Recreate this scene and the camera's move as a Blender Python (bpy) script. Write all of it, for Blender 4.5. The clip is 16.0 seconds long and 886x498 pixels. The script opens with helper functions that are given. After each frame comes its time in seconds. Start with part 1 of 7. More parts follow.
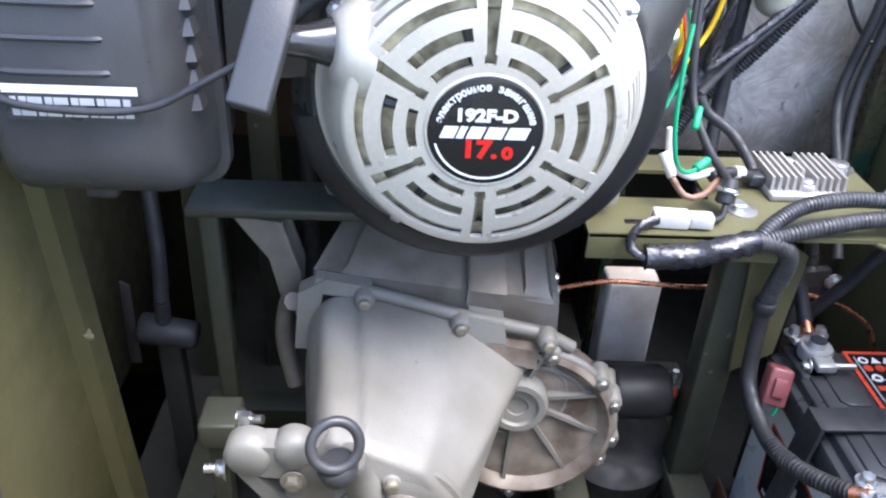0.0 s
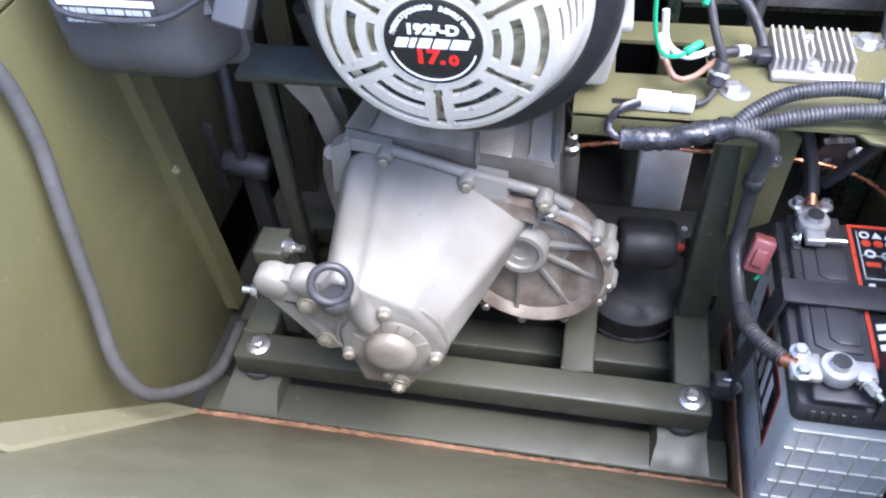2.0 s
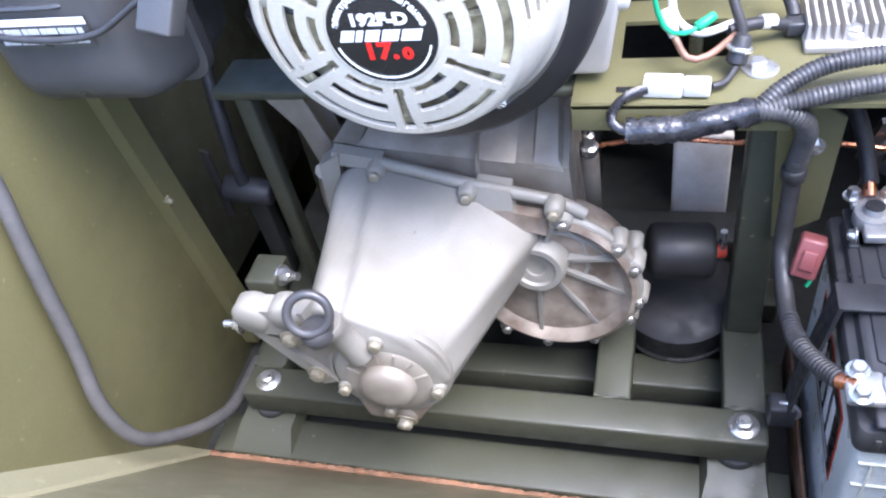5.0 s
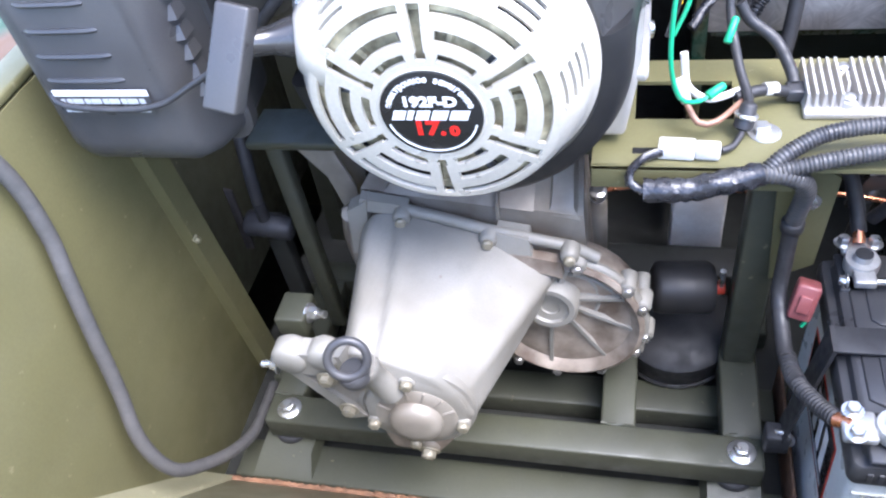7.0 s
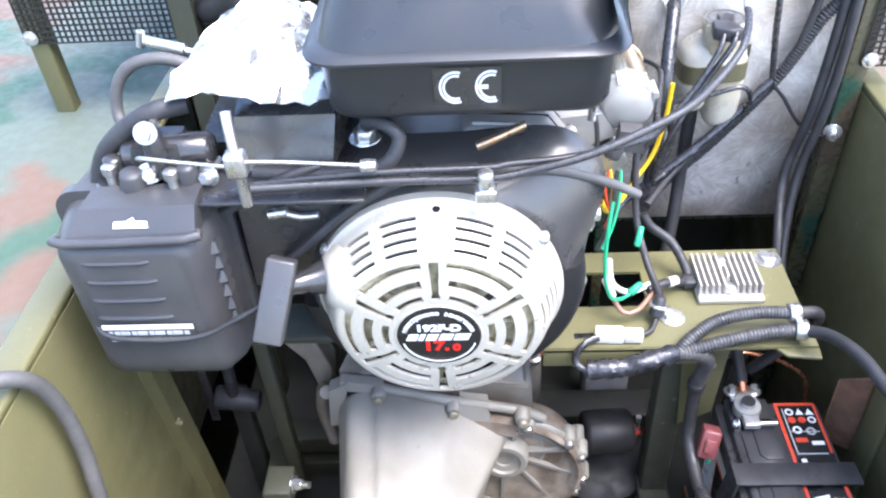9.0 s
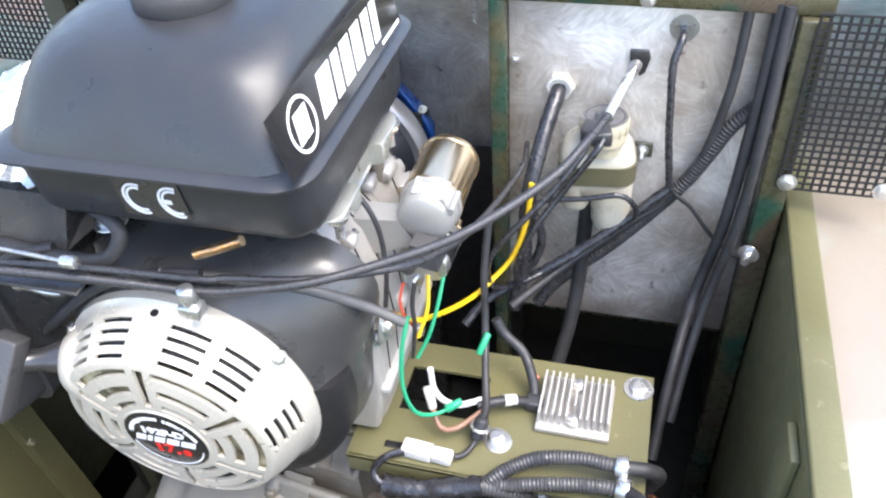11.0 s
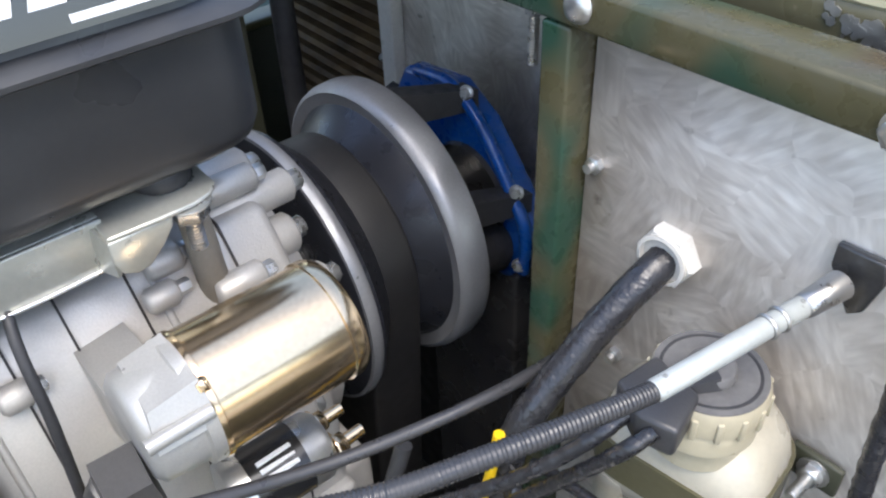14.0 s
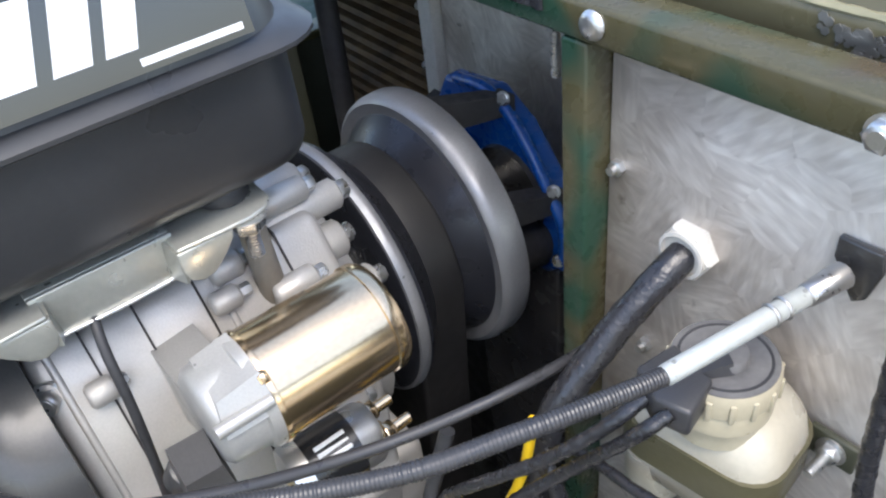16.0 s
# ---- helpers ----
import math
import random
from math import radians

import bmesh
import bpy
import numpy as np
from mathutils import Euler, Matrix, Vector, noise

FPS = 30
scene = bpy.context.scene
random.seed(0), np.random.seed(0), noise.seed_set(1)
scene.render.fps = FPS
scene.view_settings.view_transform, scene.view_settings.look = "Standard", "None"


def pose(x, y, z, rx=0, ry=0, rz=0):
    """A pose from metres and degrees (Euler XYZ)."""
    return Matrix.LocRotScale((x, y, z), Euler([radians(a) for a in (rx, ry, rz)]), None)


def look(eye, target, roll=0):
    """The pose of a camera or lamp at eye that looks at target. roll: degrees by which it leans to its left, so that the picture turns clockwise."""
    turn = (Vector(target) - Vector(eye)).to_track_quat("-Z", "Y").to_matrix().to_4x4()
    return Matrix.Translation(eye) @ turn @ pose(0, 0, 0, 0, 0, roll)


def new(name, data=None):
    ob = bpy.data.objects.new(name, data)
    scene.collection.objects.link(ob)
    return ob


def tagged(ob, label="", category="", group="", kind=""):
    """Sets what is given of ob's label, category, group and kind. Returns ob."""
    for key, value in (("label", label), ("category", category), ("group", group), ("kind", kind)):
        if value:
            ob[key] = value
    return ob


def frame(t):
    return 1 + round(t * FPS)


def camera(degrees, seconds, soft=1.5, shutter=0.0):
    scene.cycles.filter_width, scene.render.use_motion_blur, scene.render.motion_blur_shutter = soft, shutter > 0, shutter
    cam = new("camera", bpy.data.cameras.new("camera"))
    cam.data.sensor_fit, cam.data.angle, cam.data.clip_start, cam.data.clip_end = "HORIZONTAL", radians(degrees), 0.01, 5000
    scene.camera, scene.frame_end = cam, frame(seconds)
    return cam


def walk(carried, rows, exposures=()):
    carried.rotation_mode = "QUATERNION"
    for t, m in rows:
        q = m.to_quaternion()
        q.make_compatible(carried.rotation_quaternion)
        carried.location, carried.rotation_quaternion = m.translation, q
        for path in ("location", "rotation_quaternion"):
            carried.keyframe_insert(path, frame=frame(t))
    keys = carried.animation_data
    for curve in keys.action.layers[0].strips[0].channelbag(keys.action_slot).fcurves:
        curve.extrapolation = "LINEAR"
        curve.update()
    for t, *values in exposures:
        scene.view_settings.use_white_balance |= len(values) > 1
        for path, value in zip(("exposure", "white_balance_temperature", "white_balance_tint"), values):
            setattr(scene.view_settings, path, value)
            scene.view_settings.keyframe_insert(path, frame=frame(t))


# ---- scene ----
cam = camera(58.1, 16.0, soft=2.2)
PATH = [
    (0, (-0.05, -0.482, 0.771), (0.027, 1.217, -0.281), 2.9),
    (0.5, (-0.073, -0.504, 0.846), (-0.057, 1.015, -0.456), 1.8),
    (1, (-0.032, -0.496, 0.917), (0.002, 0.922, -0.492), 1.0),
    (1.5, (0.062, -0.506, 0.903), (-0.088, 0.855, -0.555), -0.1),
    (2, (0.117, -0.507, 0.896), (-0.214, 0.814, -0.569), -4.7),
    (2.5, (0.173, -0.48, 0.864), (-0.246, 0.832, -0.586), -8.3),
    (3, (0.212, -0.438, 0.821), (-0.286, 0.847, -0.629), -11.2),
    (3.5, (0.22, -0.431, 0.811), (-0.314, 0.816, -0.659), -13.1),
    (4, (0.212, -0.432, 0.809), (-0.347, 0.815, -0.652), -14.1),
    (4.5, (0.199, -0.433, 0.811), (-0.336, 0.845, -0.632), -13.4),
    (5, (0.182, -0.437, 0.827), (-0.361, 0.877, -0.579), -13.7),
    (5.2, (0.176, -0.438, 0.845), (-0.358, 0.909, -0.533), -11.8),
    (7.3, (0.141, -0.451, 0.93), (-0.306, 0.871, -0.502), -11.1),
    (7.5, (0.148, -0.465, 0.956), (-0.277, 0.884, -0.459), -10.1),
    (8, (0.159, -0.529, 1.017), (-0.225, 0.855, -0.375), -9.3),
    (8.5, (0.102, -0.532, 1.029), (-0.209, 0.887, -0.346), -6.6),
    (9, (0.041, -0.498, 1.087), (-0.07, 1.026, -0.203), -4.1),
    (9.5, (0.023, -0.482, 1.104), (0.089, 1.038, -0.195), -3.7),
    (10, (0.054, -0.459, 1.134), (0.138, 1.043, -0.184), -5.7),
    (10.2, (0.117, -0.448, 1.129), (0.156, 1.033, -0.215), -6.8),
    (12.3, (0.499, 0.032, 1.042), (-0.734, 0.973, -0.221), -0.7),
    (12.5, (0.482, 0.079, 1.018), (-0.782, 0.947, -0.266), -3.7),
    (13, (0.479, 0.116, 0.984), (-0.82, 0.906, -0.315), -7.5),
    (13.5, (0.439, 0.144, 0.932), (-0.753, 1.077, -0.375), -4.4),
    (14, (0.41, 0.148, 0.925), (-0.792, 1.141, -0.328), -2.6),
    (14.5, (0.405, 0.144, 0.918), (-0.823, 1.106, -0.334), -5.0),
    (15, (0.416, 0.144, 0.91), (-0.839, 1.111, -0.311), -5.8),
    (15.5, (0.428, 0.149, 0.932), (-0.866, 1.043, -0.304), -6.4),
    (16, (0.435, 0.142, 0.947), (-0.852, 1.02, -0.306), -7.5),
]
EXPOSE = [(0, 1.92, 5950, 14), (0.5, 2.25, 5950, 15), (1, 2.4, 5980, 16), (1.5, 2.3, 5900, 17), (2, 2.22, 5780, 17), (2.5, 2.16, 5750, 17), (3, 2.02, 5750, 17), (3.5, 2.3, 5750, 17),
          (4.5, 2.35, 5720, 17), (5.2, 2.38, 5720, 17), (7.3, 2.36, 5760, 15), (8, 2.17, 5780, 14), (8.5, 2.24, 5930, 14), (9, 2.33, 6100, 14), (9.5, 2.16, 6400, 14), (10.2, 2.23, 6400, 13),
          (12.3, 1.08, 6550, 10), (13, 1.24, 6500, 10), (16, 1.22, 6450, 10)]
walk(cam, [(t, look(eye, target, roll)) for t, eye, target, roll in PATH], EXPOSE)

# ---- light: a bright, lightly veiled sky ----
sky_world = bpy.data.worlds.new("sky")
scene.world = sky_world
sky_world.use_nodes = True
sky = sky_world.node_tree.nodes.new("ShaderNodeTexSky")
sky.sky_type, sky.sun_disc = "NISHITA", False
sky.sun_elevation, sky.sun_rotation = radians(62), radians(115)
sky.air_density, sky.dust_density = 1.0, 2.0
sky_world.node_tree.links.new(sky.outputs[0], sky_world.node_tree.nodes["Background"].inputs[0])
sky_world.node_tree.nodes["Background"].inputs[1].default_value = 0.2
sun_data = bpy.data.lights.new("sun", "SUN")
sun_data.energy, sun_data.angle, sun_data.color = 1.6, radians(40), (1.0, 0.96, 0.90)
sun = new("sun", sun_data)
sun.matrix_world = look((1.9, -0.9, 4.6), (0, 0, 0))


# ---- materials ----
def material(name, base, rough=0.5, metal=0.0, second=None, scale=8.0, amount=0.5, grain=300.0, bump=0.15, coat=0.0,
             spots=None, spot_scale=40.0, spot_size=0.62, rough_var=0.15, island=0.0):
    """Base colour broken by a coarse and a fine noise, optional spots of wear, roughness that varies, fine relief."""
    m = bpy.data.materials.new(name)
    m.use_nodes = True
    nt = m.node_tree
    n, l = nt.nodes, nt.links
    p = n["Principled BSDF"]
    p.inputs["Metallic"].default_value = metal
    p.inputs["Coat Weight"].default_value = coat
    p.inputs["Coat Roughness"].default_value = 0.15
    co = n.new("ShaderNodeTexCoord").outputs["Object"]

    def noise_tex(s, detail=4.0):
        t = n.new("ShaderNodeTexNoise")
        t.inputs["Scale"].default_value, t.inputs["Detail"].default_value = s, detail
        l.new(co, t.inputs["Vector"])
        return t.outputs["Fac"]

    def ramp(fac, a, b, lo, hi):
        r = n.new("ShaderNodeMapRange")
        r.inputs["From Min"].default_value, r.inputs["From Max"].default_value = a, b
        r.inputs["To Min"].default_value, r.inputs["To Max"].default_value = lo, hi
        l.new(fac, r.inputs["Value"])
        return r.outputs["Result"]

    def mix(fac, a, b):
        x = n.new("ShaderNodeMix")
        x.data_type = "RGBA"
        for sock, v in ((x.inputs[0], fac), (x.inputs[6], a), (x.inputs[7], b)):
            if isinstance(v, (tuple, float)):
                sock.default_value = v
            else:
                l.new(v, sock)
        return x.outputs[2]

    second = second or tuple(c * 0.7 for c in base)
    coarse, fine = noise_tex(scale), noise_tex(grain, 2.0)
    col = mix(ramp(coarse, 0.35, 0.68, 0.0, amount), (*base, 1), (*second, 1))
    col = mix(ramp(fine, 0.3, 0.7, 0.0, 0.22), col, (*[c * 0.6 for c in base], 1))
    if spots:
        col = mix(ramp(noise_tex(spot_scale, 6.0), spot_size, spot_size + 0.05, 0.0, 0.9), col, (*spots, 1))
    l.new(col, p.inputs["Base Color"])
    l.new(ramp(noise_tex(scale * 3), 0.3, 0.7, max(rough - rough_var, 0.03), min(rough + rough_var, 1.0)), p.inputs["Roughness"])
    if bump:
        b = n.new("ShaderNodeBump")
        b.inputs["Strength"].default_value, b.inputs["Distance"].default_value = bump, 0.0008
        l.new(fine, b.inputs["Height"])
        l.new(b.outputs["Normal"], p.inputs["Normal"])
    return m


def camo_paint(name, a, b, c, scale, rough):
    """Camouflage: large soft-edged patches of three colours, with dust."""
    m = material(name, a, rough, scale=scale * 4, amount=0.3)
    nt = m.node_tree
    n, l = nt.nodes, nt.links
    p = n["Principled BSDF"]
    first = p.inputs["Base Color"].links[0].from_socket
    co = n.new("ShaderNodeTexCoord").outputs["Object"]
    for k, colour in enumerate((b, c)):
        t = n.new("ShaderNodeTexNoise")
        t.noise_dimensions = "4D"
        t.inputs["W"].default_value, t.inputs["Scale"].default_value, t.inputs["Detail"].default_value = 3.7 * k + 1, scale, 2.0
        l.new(co, t.inputs["Vector"])
        r = n.new("ShaderNodeMapRange")
        r.inputs["From Min"].default_value, r.inputs["From Max"].default_value = 0.49 + 0.04 * k, 0.55 + 0.04 * k
        l.new(t.outputs["Fac"], r.inputs["Value"])
        x = n.new("ShaderNodeMix")
        x.data_type = "RGBA"
        l.new(r.outputs["Result"], x.inputs[0])
        l.new(first, x.inputs[6])
        x.inputs[7].default_value = (*colour, 1)
        first = x.outputs[2]
    l.new(first, p.inputs["Base Color"])
    return m


def swirled_aluminium(name):
    """Sheet aluminium ground with short strokes that change direction from patch to patch."""
    m = bpy.data.materials.new(name)
    m.use_nodes = True
    nt = m.node_tree
    n, l = nt.nodes, nt.links
    p = n["Principled BSDF"]
    p.inputs["Metallic"].default_value = 0.75
    co = n.new("ShaderNodeTexCoord").outputs["Object"]
    warp = n.new("ShaderNodeTexNoise")
    warp.inputs["Scale"].default_value = 22
    l.new(co, warp.inputs["Vector"])
    add = n.new("ShaderNodeVectorMath")
    add.operation = "MULTIPLY_ADD"
    add.inputs[1].default_value = (0.035, 0.035, 0.035)
    l.new(warp.outputs["Color"], add.inputs[0])
    l.new(co, add.inputs[2])
    cells = n.new("ShaderNodeTexVoronoi")
    cells.inputs["Scale"].default_value = 31
    l.new(add.outputs[0], cells.inputs["Vector"])
    sep = n.new("ShaderNodeSeparateColor")
    l.new(cells.outputs["Color"], sep.inputs[0])
    ang = n.new("ShaderNodeMath")
    ang.operation = "MULTIPLY"
    ang.inputs[1].default_value = 6.28
    l.new(sep.outputs[0], ang.inputs[0])
    rot = n.new("ShaderNodeVectorRotate")
    rot.rotation_type = "Y_AXIS"
    l.new(co, rot.inputs["Vector"])
    l.new(ang.outputs[0], rot.inputs["Angle"])
    sc = n.new("ShaderNodeMapping")
    sc.inputs["Scale"].default_value = (75, 75, 330)
    l.new(rot.outputs[0], sc.inputs["Vector"])
    marks = n.new("ShaderNodeTexVoronoi")
    marks.feature = "SMOOTH_F1"
    marks.inputs["Scale"].default_value, marks.inputs["Smoothness"].default_value = 1.0, 0.75
    l.new(sc.outputs[0], marks.inputs["Vector"])
    tone = n.new("ShaderNodeSeparateColor")
    l.new(marks.outputs["Color"], tone.inputs[0])
    fine = n.new("ShaderNodeTexNoise")
    fine.inputs["Scale"].default_value, fine.inputs["Detail"].default_value = 1.3, 2.0
    strokes = n.new("ShaderNodeMix")
    strokes.inputs[0].default_value = 0.55
    l.new(sc.outputs[0], fine.inputs["Vector"])
    l.new(tone.outputs[0], strokes.inputs[2])
    l.new(fine.outputs["Fac"], strokes.inputs[3])
    stain = n.new("ShaderNodeTexNoise")
    stain.inputs["Scale"].default_value, stain.inputs["Detail"].default_value = 9.0, 5.0
    l.new(co, stain.inputs["Vector"])
    ramp = n.new("ShaderNodeValToRGB")
    ramp.color_ramp.elements[0].position, ramp.color_ramp.elements[0].color = 0.25, (0.72, 0.69, 0.65, 1)
    ramp.color_ramp.elements[1].position, ramp.color_ramp.elements[1].color = 0.75, (0.95, 0.925, 0.885, 1)
    l.new(strokes.outputs[0], ramp.inputs[0])
    tint = n.new("ShaderNodeMix")
    tint.data_type, tint.blend_type = "RGBA", "MULTIPLY"
    tint.inputs[0].default_value = 0.85
    l.new(ramp.outputs[0], tint.inputs[6])
    ramp2 = n.new("ShaderNodeValToRGB")
    ramp2.color_ramp.elements[0].position, ramp2.color_ramp.elements[0].color = 0.36, (0.40, 0.34, 0.285, 1)
    ramp2.color_ramp.elements[1].position = 0.60
    l.new(stain.outputs["Fac"], ramp2.inputs[0])
    l.new(ramp2.outputs[0], tint.inputs[7])
    smudge = n.new("ShaderNodeTexNoise")
    smudge.inputs["Scale"].default_value, smudge.inputs["Detail"].default_value = 48.0, 6.0
    l.new(co, smudge.inputs["Vector"])
    spot = n.new("ShaderNodeMapRange")
    spot.inputs["From Min"].default_value, spot.inputs["From Max"].default_value, spot.inputs["To Max"].default_value = 0.66, 0.74, 0.75
    l.new(smudge.outputs["Fac"], spot.inputs["Value"])
    dirty = n.new("ShaderNodeMix")
    dirty.data_type = "RGBA"
    dirty.inputs[7].default_value = (0.14, 0.115, 0.09, 1)
    l.new(spot.outputs["Result"], dirty.inputs[0])
    l.new(tint.outputs[2], dirty.inputs[6])
    l.new(dirty.outputs[2], p.inputs["Base Color"])
    mr = n.new("ShaderNodeMapRange")
    mr.inputs["To Min"].default_value, mr.inputs["To Max"].default_value = 0.46, 0.66
    l.new(strokes.outputs[0], mr.inputs["Value"])
    l.new(mr.outputs["Result"], p.inputs["Roughness"])
    b = n.new("ShaderNodeBump")
    b.inputs["Strength"].default_value, b.inputs["Distance"].default_value = 0.22, 0.0006
    l.new(strokes.outputs[0], b.inputs["Height"])
    l.new(b.outputs["Normal"], p.inputs["Normal"])
    return m


OLIVE = material("olive_paint", (0.136, 0.127, 0.058), 0.45, second=(0.100, 0.095, 0.047), scale=7, spots=(0.20, 0.18, 0.10), spot_scale=60, spot_size=0.68)
# dark olive frame paint, lowered further to hold the shade deep in the bay
OLIVE_SHADED = material("olive_frame_paint_with_shade", (0.054, 0.056, 0.036), 0.5, second=(0.034, 0.035, 0.026), scale=12, spots=(0.16, 0.15, 0.09), spot_scale=70, spot_size=0.69)
# floor olive taken almost to black to stand for shade under the engine
OLIVE_FLOOR = material("shade_darkened_olive_floor", (0.02, 0.021, 0.017), 0.6, second=(0.018, 0.018, 0.016), scale=9, amount=0.9)
# pale olive; on the front plate the paleness is skylight put into the colour
OLIVE_PALE = material("olive_paint_pale_and_lit", (0.255, 0.24, 0.15), 0.45, second=(0.20, 0.19, 0.12), scale=5, spots=(0.32, 0.30, 0.19), spot_scale=30, spot_size=0.66)
OLIVE_BROWN = material("brownish_olive_sill_paint", (0.098, 0.089, 0.050), 0.36, second=(0.072, 0.067, 0.038), scale=9, spots=(0.20, 0.18, 0.12), spot_scale=45, spot_size=0.7)
CAMO = camo_paint("camouflage_paint", (0.068, 0.062, 0.031), (0.018, 0.048, 0.030), (0.060, 0.044, 0.027), 10, 0.3)
CAMO_DECK = camo_paint("glossy_camouflage_deck", (0.34, 0.35, 0.31), (0.18, 0.25, 0.20), (0.29, 0.25, 0.20), 5, 0.45)
CAMO_DARK = camo_paint("dark_green_camouflage_deck", (0.10, 0.122, 0.095), (0.045, 0.085, 0.055), (0.13, 0.085, 0.058), 6, 0.62)
DULL_ZINC = material("dull_yellowed_zinc", (0.34, 0.31, 0.235), 0.5, 0.6, second=(0.24, 0.21, 0.15), scale=40)
CASE_RIB = material("pale_case_rib", (0.64, 0.635, 0.55), 0.4, second=(0.56, 0.55, 0.46), scale=30)
CAST = material("cast_aluminium", (0.262, 0.250, 0.219), 0.56, 0.15, second=(0.172, 0.157, 0.126), scale=13, amount=0.8, grain=620, bump=0.30, spots=(0.20, 0.168, 0.132), spot_scale=120, spot_size=0.70, rough_var=0.1)
CAST_GRIMY = material("grimy_cast_aluminium", (0.275, 0.250, 0.208), 0.52, 0.2, second=(0.130, 0.104, 0.076), scale=18, amount=0.85, grain=600, bump=0.3)
CAST_CLEAN = material("clean_cast_aluminium", (0.52, 0.50, 0.465), 0.48, 0.45, second=(0.38, 0.355, 0.32), scale=20, grain=900, bump=0.18)
COVER = material("champagne_silver_paint", (0.585, 0.545, 0.465), 0.38, 0.3, second=(0.51, 0.47, 0.395), scale=10, bump=0.05, coat=0.2)
DUSTY = material("dusty_fan_metal", (0.62, 0.55, 0.36), 0.7, 0.2, second=(0.12, 0.10, 0.06), scale=60, amount=0.9)
BLACK_PLASTIC = material("dusty_black_plastic", (0.040, 0.040, 0.043), 0.40, second=(0.072, 0.070, 0.068), scale=11, amount=0.7, grain=700)
SHROUD = material("black_painted_steel", (0.022, 0.022, 0.025), 0.24, second=(0.06, 0.057, 0.052), scale=9, amount=0.8, grain=600, bump=0.03, coat=0.4)
SHROUD_DUSTY = material("dust_filmed_black_steel", (0.036, 0.036, 0.037), 0.36, second=(0.085, 0.081, 0.073), scale=9, amount=0.9, grain=600, bump=0.04, coat=0.2)
TANK = material("satin_black_tank_paint", (0.027, 0.028, 0.030), 0.40, second=(0.035, 0.035, 0.035), scale=8, amount=0.4, bump=0.02, coat=0.12)
RUBBER = material("black_rubber", (0.022, 0.022, 0.024), 0.55, second=(0.045, 0.045, 0.047), scale=40, amount=0.7)
HOSE_GREY = material("grey_rubber_hose", (0.07, 0.068, 0.066), 0.6, second=(0.11, 0.105, 0.10), scale=30, amount=0.8)
CONDUIT = material("dusty_black_conduit", (0.040, 0.040, 0.043), 0.40, second=(0.075, 0.073, 0.070), scale=30, amount=0.8)
# lighter grey that paints the sky's reflection onto the handle
HANDLE_SHEEN = material("handle_plastic_with_sheen", (0.19, 0.18, 0.17), 0.6, second=(0.13, 0.125, 0.12), scale=30, grain=500, bump=0.2)
CAP_GREY = material("dusty_charcoal_cap", (0.085, 0.084, 0.086), 0.5, second=(0.15, 0.145, 0.14), scale=60, amount=0.9)
SLEEVE = material("grey_black_cable_sleeve", (0.034, 0.034, 0.037), 0.34, second=(0.050, 0.049, 0.048), scale=40, bump=0.0)
TAPE = material("crinkled_black_tape", (0.019, 0.019, 0.022), 0.30, second=(0.036, 0.036, 0.041), scale=50, grain=330, bump=1.0, coat=0.3)
ZINC = material("zinc_plated_steel", (0.66, 0.66, 0.65), 0.3, 0.9, second=(0.58, 0.57, 0.55), scale=25, amount=0.4, grain=900, bump=0.03, rough_var=0.06)
STEEL = material("bare_steel", (0.5, 0.49, 0.47), 0.35, 0.9, second=(0.33, 0.31, 0.29), scale=40)
YELLOW_ZINC = material("yellow_zinc_plate", (0.79, 0.61, 0.385), 0.18, 0.97, second=(0.74, 0.54, 0.375), scale=9, grain=500, bump=0.01, rough_var=0.03)
BRIGHT = material("bright_plated_sheet", (0.74, 0.735, 0.72), 0.26, 0.85, second=(0.60, 0.595, 0.59), scale=24, grain=60, bump=0.9)
PALE_TUBE = material("scuffed_pale_tube", (0.43, 0.45, 0.43), 0.42, 0.25, second=(0.44, 0.46, 0.44), scale=30, spots=(0.12, 0.11, 0.10), spot_scale=110, spot_size=0.68)
LEAD = material("lead_clamp", (0.42, 0.42, 0.41), 0.48, 0.6, second=(0.58, 0.58, 0.57), scale=70, amount=0.8)
BATTERY_CASE = material("translucent_grey_plastic", (0.72, 0.75, 0.74), 0.35, second=(0.62, 0.66, 0.65), scale=12, bump=0.05)
RIB_YELLOW = material("yellowed_plastic", (0.43, 0.39, 0.285), 0.4, second=(0.34, 0.295, 0.20), scale=30)
RED = material("red_print", (0.62, 0.065, 0.03), 0.35, bump=0)
RED_NUMBER = material("red_enamel", (0.75, 0.02, 0.015), 0.3, bump=0)
WHITE = material("white_print", (0.82, 0.82, 0.82), 0.4, second=(0.74, 0.74, 0.74), bump=0)
WHITE_PLASTIC = material("white_plastic", (0.64, 0.62, 0.57), 0.4, second=(0.55, 0.52, 0.46), scale=30)
GREY_PRINT = material("grey_print", (0.45, 0.46, 0.47), 0.45, bump=0)
DECAL = material("glossy_black_decal", (0.016, 0.016, 0.018), 0.10, second=(0.022, 0.021, 0.02), scale=14, bump=0.0, coat=1.0, rough_var=0.04)
BLACK_ENAMEL = material("oily_black_enamel", (0.010, 0.010, 0.011), 0.52, second=(0.02, 0.019, 0.018), scale=35, amount=0.6, grain=500, bump=0.1, rough_var=0.05)
BLACK_PRINT = material("black_print", (0.015, 0.015, 0.016), 0.22, bump=0)
MAROON = material("maroon_plastic", (0.23, 0.07, 0.07), 0.42, second=(0.17, 0.05, 0.05), scale=50)
GREEN_WIRE = material("green_wire", (0.02, 0.36, 0.17), 0.35, bump=0)
YELLOW_WIRE = material("yellow_wire", (0.85, 0.55, 0.01), 0.35, bump=0)
